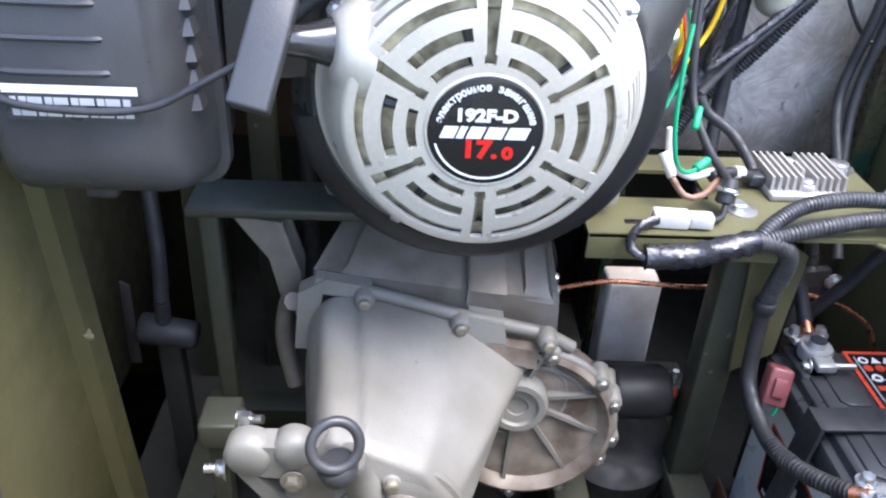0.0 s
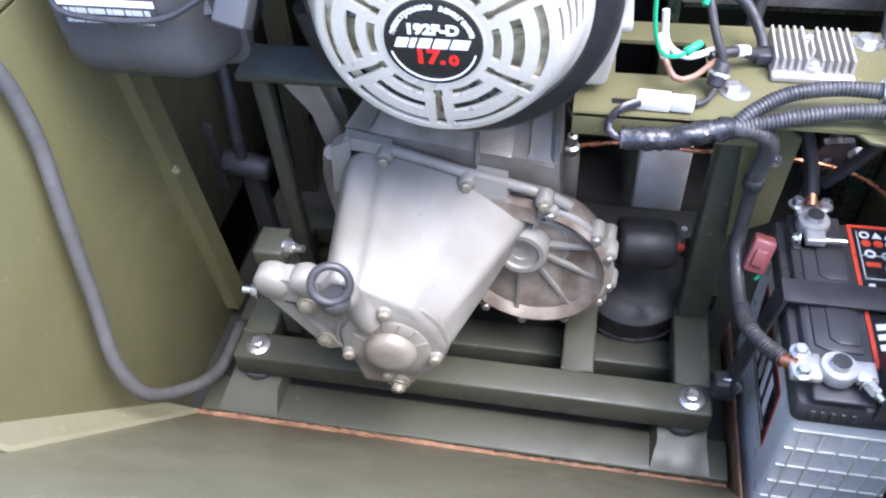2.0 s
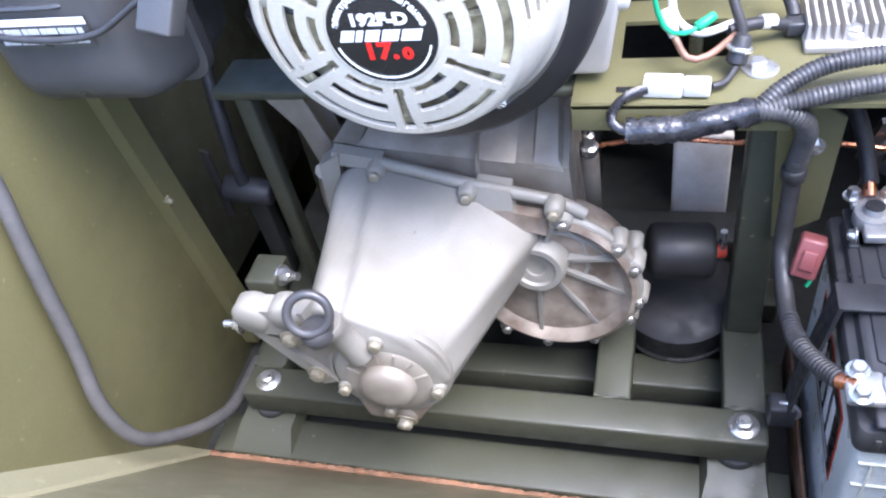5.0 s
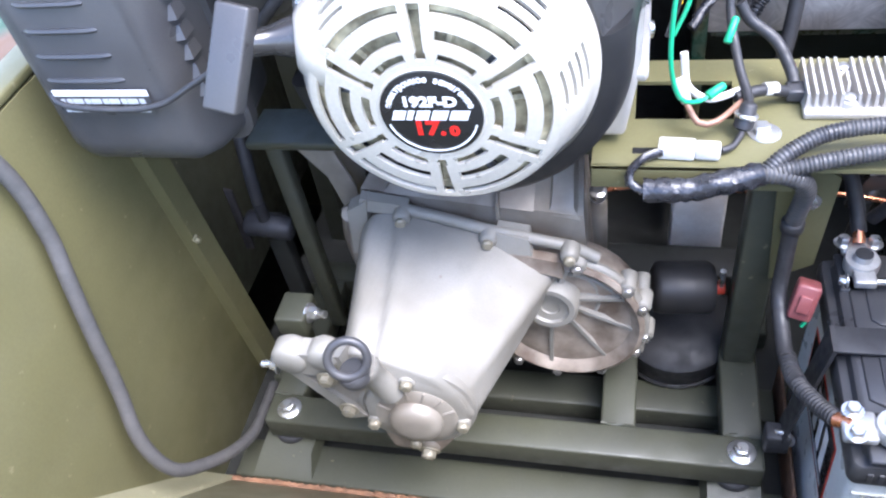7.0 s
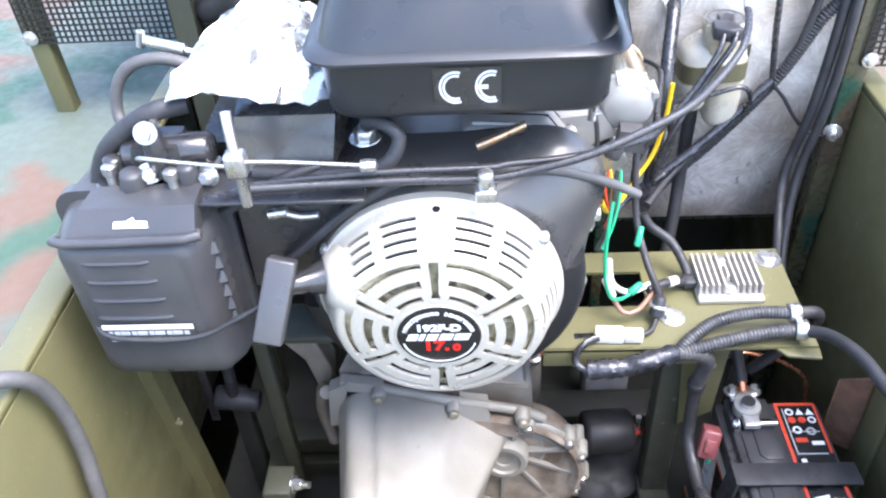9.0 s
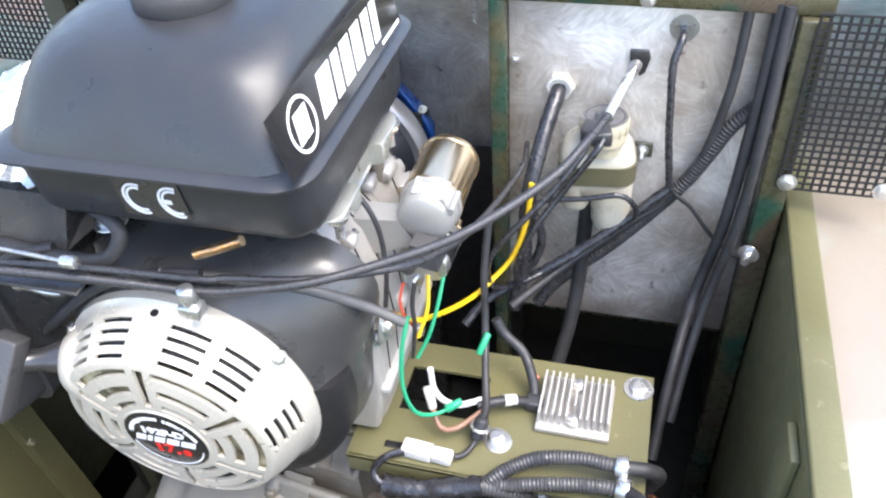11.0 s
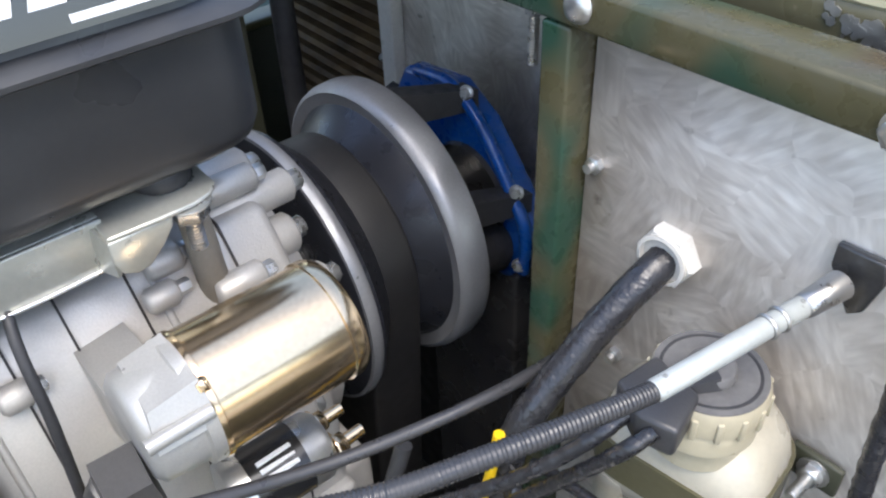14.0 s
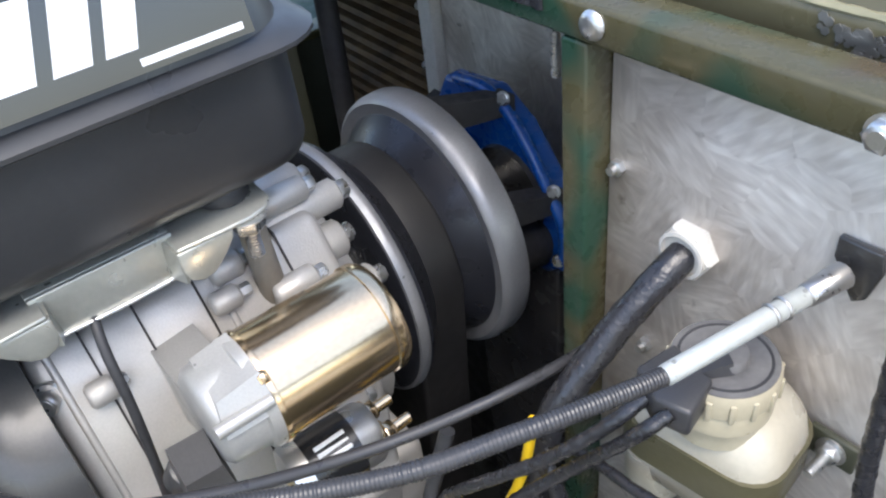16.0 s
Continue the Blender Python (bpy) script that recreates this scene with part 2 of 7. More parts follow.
WHITE_WIRE = material("white_wire", (0.75, 0.73, 0.70), 0.4, bump=0)
BROWN_WIRE = material("brown_wire", (0.26, 0.14, 0.09), 0.4, bump=0)
COPPER = material("copper", (0.72, 0.30, 0.16), 0.3, 0.95, second=(0.45, 0.2, 0.12), scale=50)
# near-black steel; also carries the deep shade behind the belt drive
SHADE_BLACK = material("black_steel_with_shade", (0.009, 0.009, 0.010), 0.6, second=(0.016, 0.015, 0.014), scale=20)
RUST = material("rust", (0.23, 0.115, 0.06), 0.8, second=(0.11, 0.06, 0.035), scale=60, amount=0.9, bump=0.6)
DISC = material("turned_steel_sheave", (0.29, 0.295, 0.31), 0.42, 0.6, second=(0.235, 0.24, 0.255), scale=14, grain=500)
SHEAVE_DARK = material("dark_anodised_sheave", (0.024, 0.026, 0.034), 0.32, 0.4, second=(0.022, 0.023, 0.029), scale=12)
BLUE = material("blue_enamel", (0.006, 0.075, 0.33), 0.3, second=(0.004, 0.045, 0.2), scale=25, coat=0.3)
BROWN = material("brown_radiator", (0.046, 0.026, 0.014), 0.6, second=(0.070, 0.042, 0.020), scale=25, amount=0.8)
TAN_FIN = material("tan_worn_fin", (0.135, 0.082, 0.030), 0.8, second=(0.050, 0.030, 0.014), scale=30, amount=0.9)
NOSE_GREY = material("grey_die_casting", (0.43, 0.425, 0.405), 0.42, 0.45, second=(0.36, 0.35, 0.33), scale=20, grain=900, bump=0.15)
RESERVOIR = material("yellowed_reservoir_plastic", (0.43, 0.405, 0.335), 0.36, second=(0.35, 0.305, 0.22), scale=14, spots=(0.30, 0.22, 0.13), spot_scale=26, spot_size=0.70, bump=0.05)
ALU = swirled_aluminium("swirled_aluminium_sheet")
FOIL = material("crumpled_foil_tape", (0.10, 0.10, 0.115), 0.16, 0.85, second=(0.35, 0.35, 0.37), scale=60, grain=70, bump=1.0)
SCORCHED = material("scorched_pipe", (0.032, 0.028, 0.027), 0.6, 0.3, second=(0.03, 0.026, 0.024), scale=20)
PLATED = material("dull_plated_sheet", (0.46, 0.46, 0.41), 0.36, 0.6, second=(0.37, 0.37, 0.32), scale=15, grain=400, bump=0.08)
DISH = material("brown_stained_casting", (0.31, 0.262, 0.21), 0.55, 0.2, second=(0.10, 0.07, 0.048), scale=30, amount=1.0, grain=700, bump=0.25)
GROUND = material("bare_ground", (0.24, 0.21, 0.18), 0.9, second=(0.15, 0.12, 0.09), scale=1.2, amount=0.9, grain=30, bump=0.8)
CONCRETE = material("pale_dirty_block", (0.80, 0.75, 0.68), 0.8, second=(0.50, 0.42, 0.34), scale=22, amount=0.8, bump=0.3, spots=(0.20, 0.12, 0.07), spot_scale=30, spot_size=0.68)

# ---- shapes ----
ORIGIN = {}


def thing(name, label, category, base, group="", kind=""):
    ob = new(name)
    ob.empty_display_size = 0.02
    ob.location = base
    ORIGIN[name_of(ob)] = Vector(base)
    return tagged(ob, label, category, group, kind)


def name_of(ob):
    return ob.name


def part(name, bm, mat, parent=None, label="", angle=47):
    """Links a bmesh as one mesh object under a thing or a part."""
    shift = ORIGIN[name_of(parent)] if parent else Vector((0, 0, 0))
    bmesh.ops.translate(bm, verts=bm.verts, vec=-shift)
    bmesh.ops.recalc_face_normals(bm, faces=bm.faces)
    me = bpy.data.meshes.new(name)
    bm.to_mesh(me)
    bm.free()
    me.materials.append(mat)
    me.polygons.foreach_set("use_smooth", [True] * len(me.polygons))
    me.set_sharp_from_angle(angle=radians(angle))
    ob = new(name, me)
    if parent:
        ob.parent = parent
    ORIGIN[name_of(ob)] = shift
    if label:
        tagged(ob, label)
    return ob


def solid(name, bm, mat, label, category="", kind="", group="", angle=47):
    """A thing of one mesh."""
    return tagged(part(name, bm, mat, None, "", angle), label, category, group, kind)


def add(bm, other):
    me = bpy.data.meshes.new("scratch")
    other.to_mesh(me)
    other.free()
    bm.from_mesh(me)
    bpy.data.meshes.remove(me)
    return bm


def bevel(bm, w, seg=2, sharp=25):
    if w > 0:
        edges = [e for e in bm.edges if len(e.link_faces) == 2 and e.calc_face_angle(0) > radians(sharp)]
        bmesh.ops.bevel(bm, geom=edges, offset=w, segments=seg, affect="EDGES", profile=0.5, clamp_overlap=True)
    return bm


def box(x0, x1, y0, y1, z0, z1, w=0.002, m=None, seg=2):
    bm = bmesh.new()
    bmesh.ops.create_cube(bm, size=1, matrix=Matrix.Translation(((x0 + x1) / 2, (y0 + y1) / 2, (z0 + z1) / 2)) @ Matrix.Diagonal((abs(x1 - x0), abs(y1 - y0), abs(z1 - z0), 1)))
    bevel(bm, w, seg)
    if m:
        bmesh.ops.transform(bm, verts=bm.verts, matrix=m)
    return bm


def hexa(low, high, w=0.004, seg=3):
    """A block from four corners below and four above, in the same turn."""
    bm = bmesh.new()
    v = [bm.verts.new(p) for p in (*low, *high)]
    for f in ((3, 2, 1, 0), (4, 5, 6, 7), *((i, (i + 1) % 4, (i + 1) % 4 + 4, i + 4) for i in range(4))):
        bm.faces.new([v[i] for i in f])
    return bevel(bm, w, seg)


def along(p, q):
    d = Vector(q) - Vector(p)
    return Matrix.Translation(Vector(p)) @ d.to_track_quat("Z", "Y").to_matrix().to_4x4()


def lathe(profile, p, d, seg=32, close=True):
    """Rings (radius, height) round the axis that leaves p in the direction d."""
    m = along(p, Vector(p) + Vector(d))
    bm = bmesh.new()
    rings = []
    for r, h in profile:
        rings.append([bm.verts.new(m @ Vector((max(r, 1e-5) * math.cos(2 * math.pi * i / seg), max(r, 1e-5) * math.sin(2 * math.pi * i / seg), h))) for i in range(seg)])
    for a, b in zip(rings, rings[1:]):
        for i in range(seg):
            bm.faces.new((a[i], a[(i + 1) % seg], b[(i + 1) % seg], b[i]))
    if close:
        bm.faces.new(rings[0][::-1])
        bm.faces.new(rings[-1])
    return bm


def rod(p, q, r, r2=None, seg=20, w=0.0):
    length = (Vector(q) - Vector(p)).length
    r2 = r if r2 is None else r2
    w = min(w, length / 3, r / 2)
    prof = [(r - w, 0), (r, w), (r2, length - w), (r2 - w, length)] if w else [(r, 0), (r2, length)]
    return lathe(prof, p, Vector(q) - Vector(p), seg)


def curve_points(pts, step):
    pts = [Vector(p) for p in pts]
    ext = [2 * pts[0] - pts[1], *pts, 2 * pts[-1] - pts[-2]]
    out = []
    for a, b, c, d in zip(ext, ext[1:], ext[2:], ext[3:]):
        count = max(2, int((c - b).length / step))
        for i in range(count):
            t = i / count
            out.append(0.5 * (2 * b + (c - a) * t + (2 * a - 5 * b + 4 * c - d) * t * t + (3 * b - a - 3 * c + d) * t ** 3))
    return [*out, pts[-1]]


def tube(pts, r, seg=10, ridge=0.0, pitch=0.005, step=0.006, rough=0.0, seed=1):
    """A hose along a smooth line through pts; ridge: the depth of its corrugation; rough: uneven wrapping."""
    rng = random.Random(seed)
    path = curve_points(pts, pitch / 4 if ridge else step)
    bm = bmesh.new()
    side = Vector((0, 0, 1)).cross(path[1] - path[0])
    side = side.normalized() if side.length > 1e-6 else Vector((1, 0, 0))
    rings, run = [], 0.0
    for i, p in enumerate(path):
        d = (path[min(i + 1, len(path) - 1)] - path[max(i - 1, 0)]).normalized()
        side = (side - d * side.dot(d)).normalized()
        up = d.cross(side)
        if i:
            run += (p - path[i - 1]).length
        k = r + (ridge if (run / pitch) % 1 < 0.5 else -ridge if ridge else 0)
        rings.append([bm.verts.new(p + (side * math.cos(2 * math.pi * j / seg) + up * math.sin(2 * math.pi * j / seg)) * (k * (1 + rough * (rng.random() - 0.5)))) for j in range(seg)])
    for a, b in zip(rings, rings[1:]):
        for j in range(seg):
            bm.faces.new((a[j], a[(j + 1) % seg], b[(j + 1) % seg], b[j]))
    bm.faces.new(rings[0][::-1])
    bm.faces.new(rings[-1])
    return bm


def rrect(x0, x1, y0, y1, z, r, n=5):
    r = min(r, (x1 - x0) / 2, (y1 - y0) / 2)
    out = []
    for cx, cy, a in ((x1 - r, y1 - r, 0), (x0 + r, y1 - r, 90), (x0 + r, y0 + r, 180), (x1 - r, y0 + r, 270)):
        for i in range(n + 1):
            t = radians(a + 90 * i / n)
            out.append(Vector((cx + r * math.cos(t), cy + r * math.sin(t), z)))
    return out


def loft(rings, m=None):
    bm = bmesh.new()
    made = [[bm.verts.new(m @ p if m else p) for p in ring] for ring in rings]
    k = len(rings[0])
    for a, b in zip(made, made[1:]):
        for i in range(k):
            bm.faces.new((a[i], a[(i + 1) % k], b[(i + 1) % k], b[i]))
    bm.faces.new(made[0][::-1])
    bm.faces.new(made[-1])
    return bm


def prism(pts, a, b, axis="y", w=0.002, seg=2):
    """A flat outline pushed from a to b along an axis; the outline's pairs are the two other axes in order."""
    put = {"x": lambda u, v, k: (k, u, v), "y": lambda u, v, k: (u, k, v), "z": lambda u, v, k: (u, v, k)}[axis]
    bm = bmesh.new()
    one = [bm.verts.new(put(u, v, a)) for u, v in pts]
    two = [bm.verts.new(put(u, v, b)) for u, v in pts]
    bm.faces.new(one)
    bm.faces.new(two[::-1])
    for i in range(len(pts)):
        j = (i + 1) % len(pts)
        bm.faces.new((one[i], one[j], two[j], two[i]))
    bmesh.ops.recalc_face_normals(bm, faces=bm.faces)
    return bevel(bm, w, seg)


def torus(c, d, big, small, seg=28, ring=10):
    m = along(c, Vector(c) + Vector(d))
    bm = bmesh.new()
    rings = []
    for i in range(seg):
        a = 2 * math.pi * i / seg
        rings.append([bm.verts.new(m @ Vector(((big + small * math.cos(2 * math.pi * j / ring)) * math.cos(a), (big + small * math.cos(2 * math.pi * j / ring)) * math.sin(a), small * math.sin(2 * math.pi * j / ring)))) for j in range(ring)])
    for i in range(seg):
        a, b = rings[i], rings[(i + 1) % seg]
        for j in range(ring):
            bm.faces.new((a[j], a[(j + 1) % ring], b[(j + 1) % ring], b[j]))
    return bm


def bolt(p, d, r=0.007, h=0.006, washer=True, stud=0.0):
    """A hex head on its washer at p, pointing along d; stud: a thread that stands out of a nut."""
    d = Vector(d).normalized()
    p = Vector(p)
    bm = bmesh.new()
    if washer:
        add(bm, lathe([(r * 1.55, 0), (r * 1.6, 0.0005), (r * 1.55, 0.0014)], p, d, 20))
        p = p + d * 0.0012
    add(bm, lathe([(r * 1.06, 0), (r * 1.08, h * 0.85), (r * 0.9, h)], p, d, 6))
    add(bm, lathe([(r * 0.62, h * 0.9), (r * 0.6, h * 1.05 + stud)], p, d, 12))
    return bm


def text_mesh(body, size, put, align="CENTER", thick=0.0003, bold=0.0):
    """Letters of the built-in font as a mesh; put maps the flat letters into the place."""
    cu = bpy.data.curves.new("letters", "FONT")
    cu.body, cu.size, cu.align_x, cu.align_y, cu.extrude, cu.offset, cu.resolution_u = body, size, align, "CENTER", thick, bold, 3
    ob = bpy.data.objects.new("letters", cu)
    scene.collection.objects.link(ob)
    me = bpy.data.meshes.new_from_object(ob.evaluated_get(bpy.context.evaluated_depsgraph_get()))
    bm = bmesh.new()
    bm.from_mesh(me)
    bpy.data.objects.remove(ob)
    bpy.data.curves.remove(cu)
    bpy.data.meshes.remove(me)
    bmesh.ops.transform(bm, verts=bm.verts, matrix=put)
    return bm


def plane_frame(o, u, v):
    """Maps flat x, y to the directions u, v from o."""
    u, v = Vector(u).normalized(), Vector(v).normalized()
    m = Matrix((u, v, u.cross(v))).transposed().to_4x4()
    m.translation = Vector(o)
    return m


def flat(pts, put, thick=0.0006):
    """A thin printed shape with the outline pts in the flat frame put."""
    bm = bmesh.new()
    lo = [bm.verts.new(put @ Vector((x, y, 0))) for x, y in pts]
    hi = [bm.verts.new(put @ Vector((x, y, thick))) for x, y in pts]
    bm.faces.new(lo[::-1])
    bm.faces.new(hi)
    for i in range(len(pts)):
        j = (i + 1) % len(pts)
        bm.faces.new((lo[i], lo[j], hi[j], hi[i]))
    return bm


def bar(x0, x1, y0, y1, slant=0.0):
    return [(x0, y0), (x1, y0), (x1 + slant, y1), (x0 + slant, y1)]


def ngon(cx, cy, r, n=20, a0=0.0):
    return [(cx + r * math.cos(a0 + 2 * math.pi * i / n), cy + r * math.sin(a0 + 2 * math.pi * i / n)) for i in range(n)]


def ring_shape(put, cx, cy, r0, r1, a0=0, a1=360, n=28, thick=0.0006):
    bm = bmesh.new()
    pts = [radians(a0 + (a1 - a0) * i / n) for i in range(n + 1)]
    rows = [[bm.verts.new(put @ Vector((cx + r * math.cos(a), cy + r * math.sin(a), h))) for a in pts] for r, h in ((r0, 0), (r1, 0), (r1, thick), (r0, thick))]
    for i in range(n):
        for a, b in ((0, 1), (1, 2), (2, 3), (3, 0)):
            bm.faces.new((rows[a][i], rows[b][i], rows[b][i + 1], rows[a][i + 1]))
    if a1 - a0 < 360:
        bm.faces.new([r[0] for r in rows])
        bm.faces.new([r[n] for r in rows][::-1])
    return bm


X, Y, Z = Vector((1, 0, 0)), Vector((0, 1, 0)), Vector((0, 0, 1))

# ---- the hull ----
solid("ground", box(-60, 60, -60, 60, -0.75, -0.70, 0), GROUND, "bare brown ground outside the vehicle", kind="structure")
solid("floor", box(-0.385, 0.515, -0.30, 0.70, -0.02, 0.0, 0), OLIVE_FLOOR, "olive steel hull floor, darkened for the shade under the engine", kind="structure")
solid("wall_left", add(prism([(-0.9, -0.02), (0.158, -0.02), (0.122, 0.567), (-0.9, 0.567)], -0.375, -0.366, "x", 0.001), box(-0.40, -0.366, -0.9, 0.75, 0.568, 0.578, 0.003)), OLIVE, "olive sheet steel side wall ending at a dark opening, with a folded top edge", kind="structure")
solid("wall_right", add(box(0.502, 0.511, -0.9, 0.75, -0.02, 0.578, 0.001), box(0.502, 0.53, -0.9, 0.75, 0.578, 0.588, 0.003)), OLIVE, "olive painted sheet steel side wall with a folded top edge", kind="structure")
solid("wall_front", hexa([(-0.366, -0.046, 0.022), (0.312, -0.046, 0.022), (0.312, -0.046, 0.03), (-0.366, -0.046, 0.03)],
                         [(-0.366, -0.46, 0.552), (0.312, -0.46, 0.552), (0.312, -0.452, 0.56), (-0.366, -0.452, 0.56)], 0.001), OLIVE_PALE, "sloping front plate of the hull, olive lightened for the skylight on it", kind="structure")
solid("wall_front_2", hexa([(0.314, -0.10, 0.0), (0.502, -0.10, 0.0), (0.502, -0.10, 0.008), (0.314, -0.10, 0.008)],
                           [(0.314, -0.50, 0.552), (0.502, -0.50, 0.552), (0.502, -0.492, 0.56), (0.314, -0.492, 0.56)], 0.001), OLIVE, "olive sloping front plate beside the battery", kind="structure")
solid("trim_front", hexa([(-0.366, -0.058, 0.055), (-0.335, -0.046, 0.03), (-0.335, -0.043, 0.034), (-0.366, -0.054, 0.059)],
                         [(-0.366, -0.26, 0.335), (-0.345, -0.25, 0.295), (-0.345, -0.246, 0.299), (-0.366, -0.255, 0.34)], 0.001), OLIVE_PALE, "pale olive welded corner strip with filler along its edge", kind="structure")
solid("trim_rust", tube([(-0.34, -0.046, 0.031), (-0.1, -0.045, 0.03), (0.1, -0.046, 0.028), (0.31, -0.044, 0.024)], 0.0045, 6, rough=0.7, step=0.004), RUST, "rusty raw cut edge of the front plate", kind="structure")
solid("deck_left", box(-1.3, -0.40, -1.2, 1.2, 0.552, 0.565, 0.002), CAMO_DARK, "worn dark green camouflage deck beside the engine bay", kind="structure")
solid("deck_right", box(0.53, 1.4, -1.2, 1.2, 0.562, 0.574, 0.002), CAMO_DECK, "glossy pale camouflage deck beside the engine bay", kind="structure")
# made-up sheet: its dim olive imitates haze over the black opening
solid("wall_recess_filler", box(-0.470, -0.462, 0.10, 0.70, -0.02, 0.551, 0.001), OLIVE_SHADED, "added dim olive sheet that lifts the black of the side wall opening", kind="structure")
# the bulkhead's dark colour stands for shade behind the belt drive
solid("wall_back", box(-0.366, 0.502, 0.70, 0.71, -0.02, 0.80, 0), OLIVE_SHADED, "rear bulkhead of the engine bay, its olive darkened for shade", kind="structure")

for nm, x0, x1, y0, y1 in (("wall_hull_left", -1.30, -1.29, -1.2, 1.2), ("wall_hull_right", 1.39, 1.40, -1.2, 1.2), ("wall_hull_front", -1.29, 1.39, -1.2, -1.19), ("wall_hull_back", -1.29, 1.39, 1.19, 1.2)):
    solid(nm, box(x0, x1, y0, y1, -0.70, 0.534, 0.001), OLIVE, "olive painted outer side of the hull", kind="structure")
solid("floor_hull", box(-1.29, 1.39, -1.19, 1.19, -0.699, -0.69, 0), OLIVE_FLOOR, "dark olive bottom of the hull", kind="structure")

# ribs and seams of the side walls
solid("wall_rib", hexa([(-0.366, 0.128, 0.02), (-0.348, 0.128, 0.02), (-0.348, 0.160, 0.02), (-0.366, 0.160, 0.02)], [(-0.366, 0.092, 0.556), (-0.350, 0.092, 0.556), (-0.350, 0.124, 0.556), (-0.366, 0.124, 0.556)], 0.002), OLIVE, "olive flat bar stiffener welded aslant on the wall", "wall rib", group="wall ribs")
solid("wall_rib", box(0.494, 0.502, 0.085, 0.125, 0.02, 0.565, 0.002), OLIVE, "olive upright stiffener on the wall", "wall rib", group="wall ribs")
solid("weld_spot", tube([(-0.349, 0.110, 0.303), (-0.347, 0.112, 0.298), (-0.348, 0.115, 0.294)], 0.004, 6, rough=0.6), OLIVE_PALE, "small pale weld spot on the wall rib", "weld spot")

# ---- the engine frame ----
frame_ob = thing("engine_cradle", "welded olive-painted square steel tube engine cradle", "cradle", (0, 0.02, 0.065))
F = [
    ("front_beam", (-0.292, 0.285, 0.004, 0.044, 0.058, 0.094)),
    ("back_beam", (-0.292, 0.285, 0.235, 0.27, 0.058, 0.094)),
    ("side_beam", (0.243, 0.285, 0.044, 0.235, 0.058, 0.0935)),
    ("side_beam", (-0.292, -0.252, 0.044, 0.235, 0.058, 0.0935)),
    ("cross_beam", (0.111, 0.150, 0.044, 0.235, 0.058, 0.0935)),
    ("post", (0.246, 0.281, 0.142, 0.176, 0.094, 0.427)),
    ("post", (-0.247, -0.228, 0.154, 0.172, 0.094, 0.418)),
    ("mount_block", (-0.234, -0.200, 0.030, 0.070, 0.238, 0.266)),
    ("mount_post", (-0.234, -0.216, 0.048, 0.068, 0.094, 0.238)),
    ("top_bar", (-0.250, 0.10, 0.128, 0.187, 0.418, 0.428)),
]
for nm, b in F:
    part(nm, box(*b, 0.003), OLIVE_SHADED, frame_ob)
for x0, x1, y in ((0.112, 0.149, 0.0445), (0.244, 0.284, 0.0445), (-0.291, -0.253, 0.0445), (0.112, 0.149, 0.2345)):
    part("weld_bead", tube([(x0, y, 0.0935), ((x0 + x1) / 2, y, 0.0937), (x1, y, 0.0935)], 0.0022, 6, rough=0.7, step=0.004), OLIVE_SHADED, frame_ob)
# the plate that carries the regulator, with its cut-out and folded lip
plate = bmesh.new()
for b in ((0.10, 0.395, 0.100, 0.167), (0.10, 0.136, 0.167, 0.226), (0.224, 0.395, 0.167, 0.226), (0.10, 0.395, 0.226, 0.262)):
    add(plate, box(b[0], b[1], b[2], b[3], 0.427, 0.431, 0))
bmesh.ops.remove_doubles(plate, verts=plate.verts, dist=1e-5)
add(plate, box(0.10, 0.27, 0.100, 0.104, 0.405, 0.431, 0.001))
part("carrier_plate", plate, OLIVE, frame_ob, "olive carrier plate with a rectangular cut-out")
part("lip", prism([(0.36, 0.09), (0.395, 0.085), (0.397, 0.10), (0.35, 0.102)], 0.424, 0.428, "z", 0.001), OLIVE, frame_ob)
part("slot", box(0.135, 0.157, 0.117, 0.125, 0.4300, 0.4316, 0.0005), BLACK_PRINT, frame_ob, "dark bolt slot")
part("gusset", prism([(0.262, 0.425), (0.318, 0.39), (0.314, 0.275), (0.275, 0.25)], 0.136, 0.1405, "y", 0.001), OLIVE, frame_ob)
for p in ((-0.264, 0.024, 0.094), (0.262, 0.024, 0.094)):
    part("bolt", add(bolt(p, Z, 0.0088, 0.009, stud=0.002), lathe([(0.0150, 0), (0.0152, 0.0015), (0.0135, 0.003)], p, Z, 24)), ZINC, frame_ob, "bright zinc-plated hex bolt with washers")
part("bolt", bolt((0.296, 0.135, 0.362), -Y, 0.006, 0.005), ZINC, frame_ob, "small zinc-plated bolt")
part("bolt", bolt((-0.1995, 0.048, 0.258), Vector((1, -0.2, 0.2)), 0.007, 0.010, stud=0.010), ZINC, frame_ob, "bright zinc-plated bolt")

for x0, x1 in ((-0.305, -0.235), (0.228, 0.288)):
    mount = thing("rubber_mount", "block with a rubber pad under the engine cradle corner", "rubber mount", (x0, 0, 0.0), group="rubber mounts")
    part("block", hexa([(x0 - 0.005, -0.038, 0.0325), (x1 + 0.003, -0.038, 0.0325), (x1 + 0.003, 0.03, 0.0325), (x0 - 0.005, 0.03, 0.0325)], [(x0 + 0.002, -0.010, 0.050), (x1 - 0.002, -0.010, 0.050), (x1 - 0.002, 0.03, 0.050), (x0 + 0.002, 0.03, 0.050)], 0.007, 4), OLIVE_SHADED, mount, "dusty olive painted block")
    part("pad", lathe([(0.019, 0), (0.021, 0.002), (0.021, 0.006), (0.019, 0.0085)], ((x0 + x1) / 2, 0.020, 0.0495), Z, 24), RUBBER, mount)
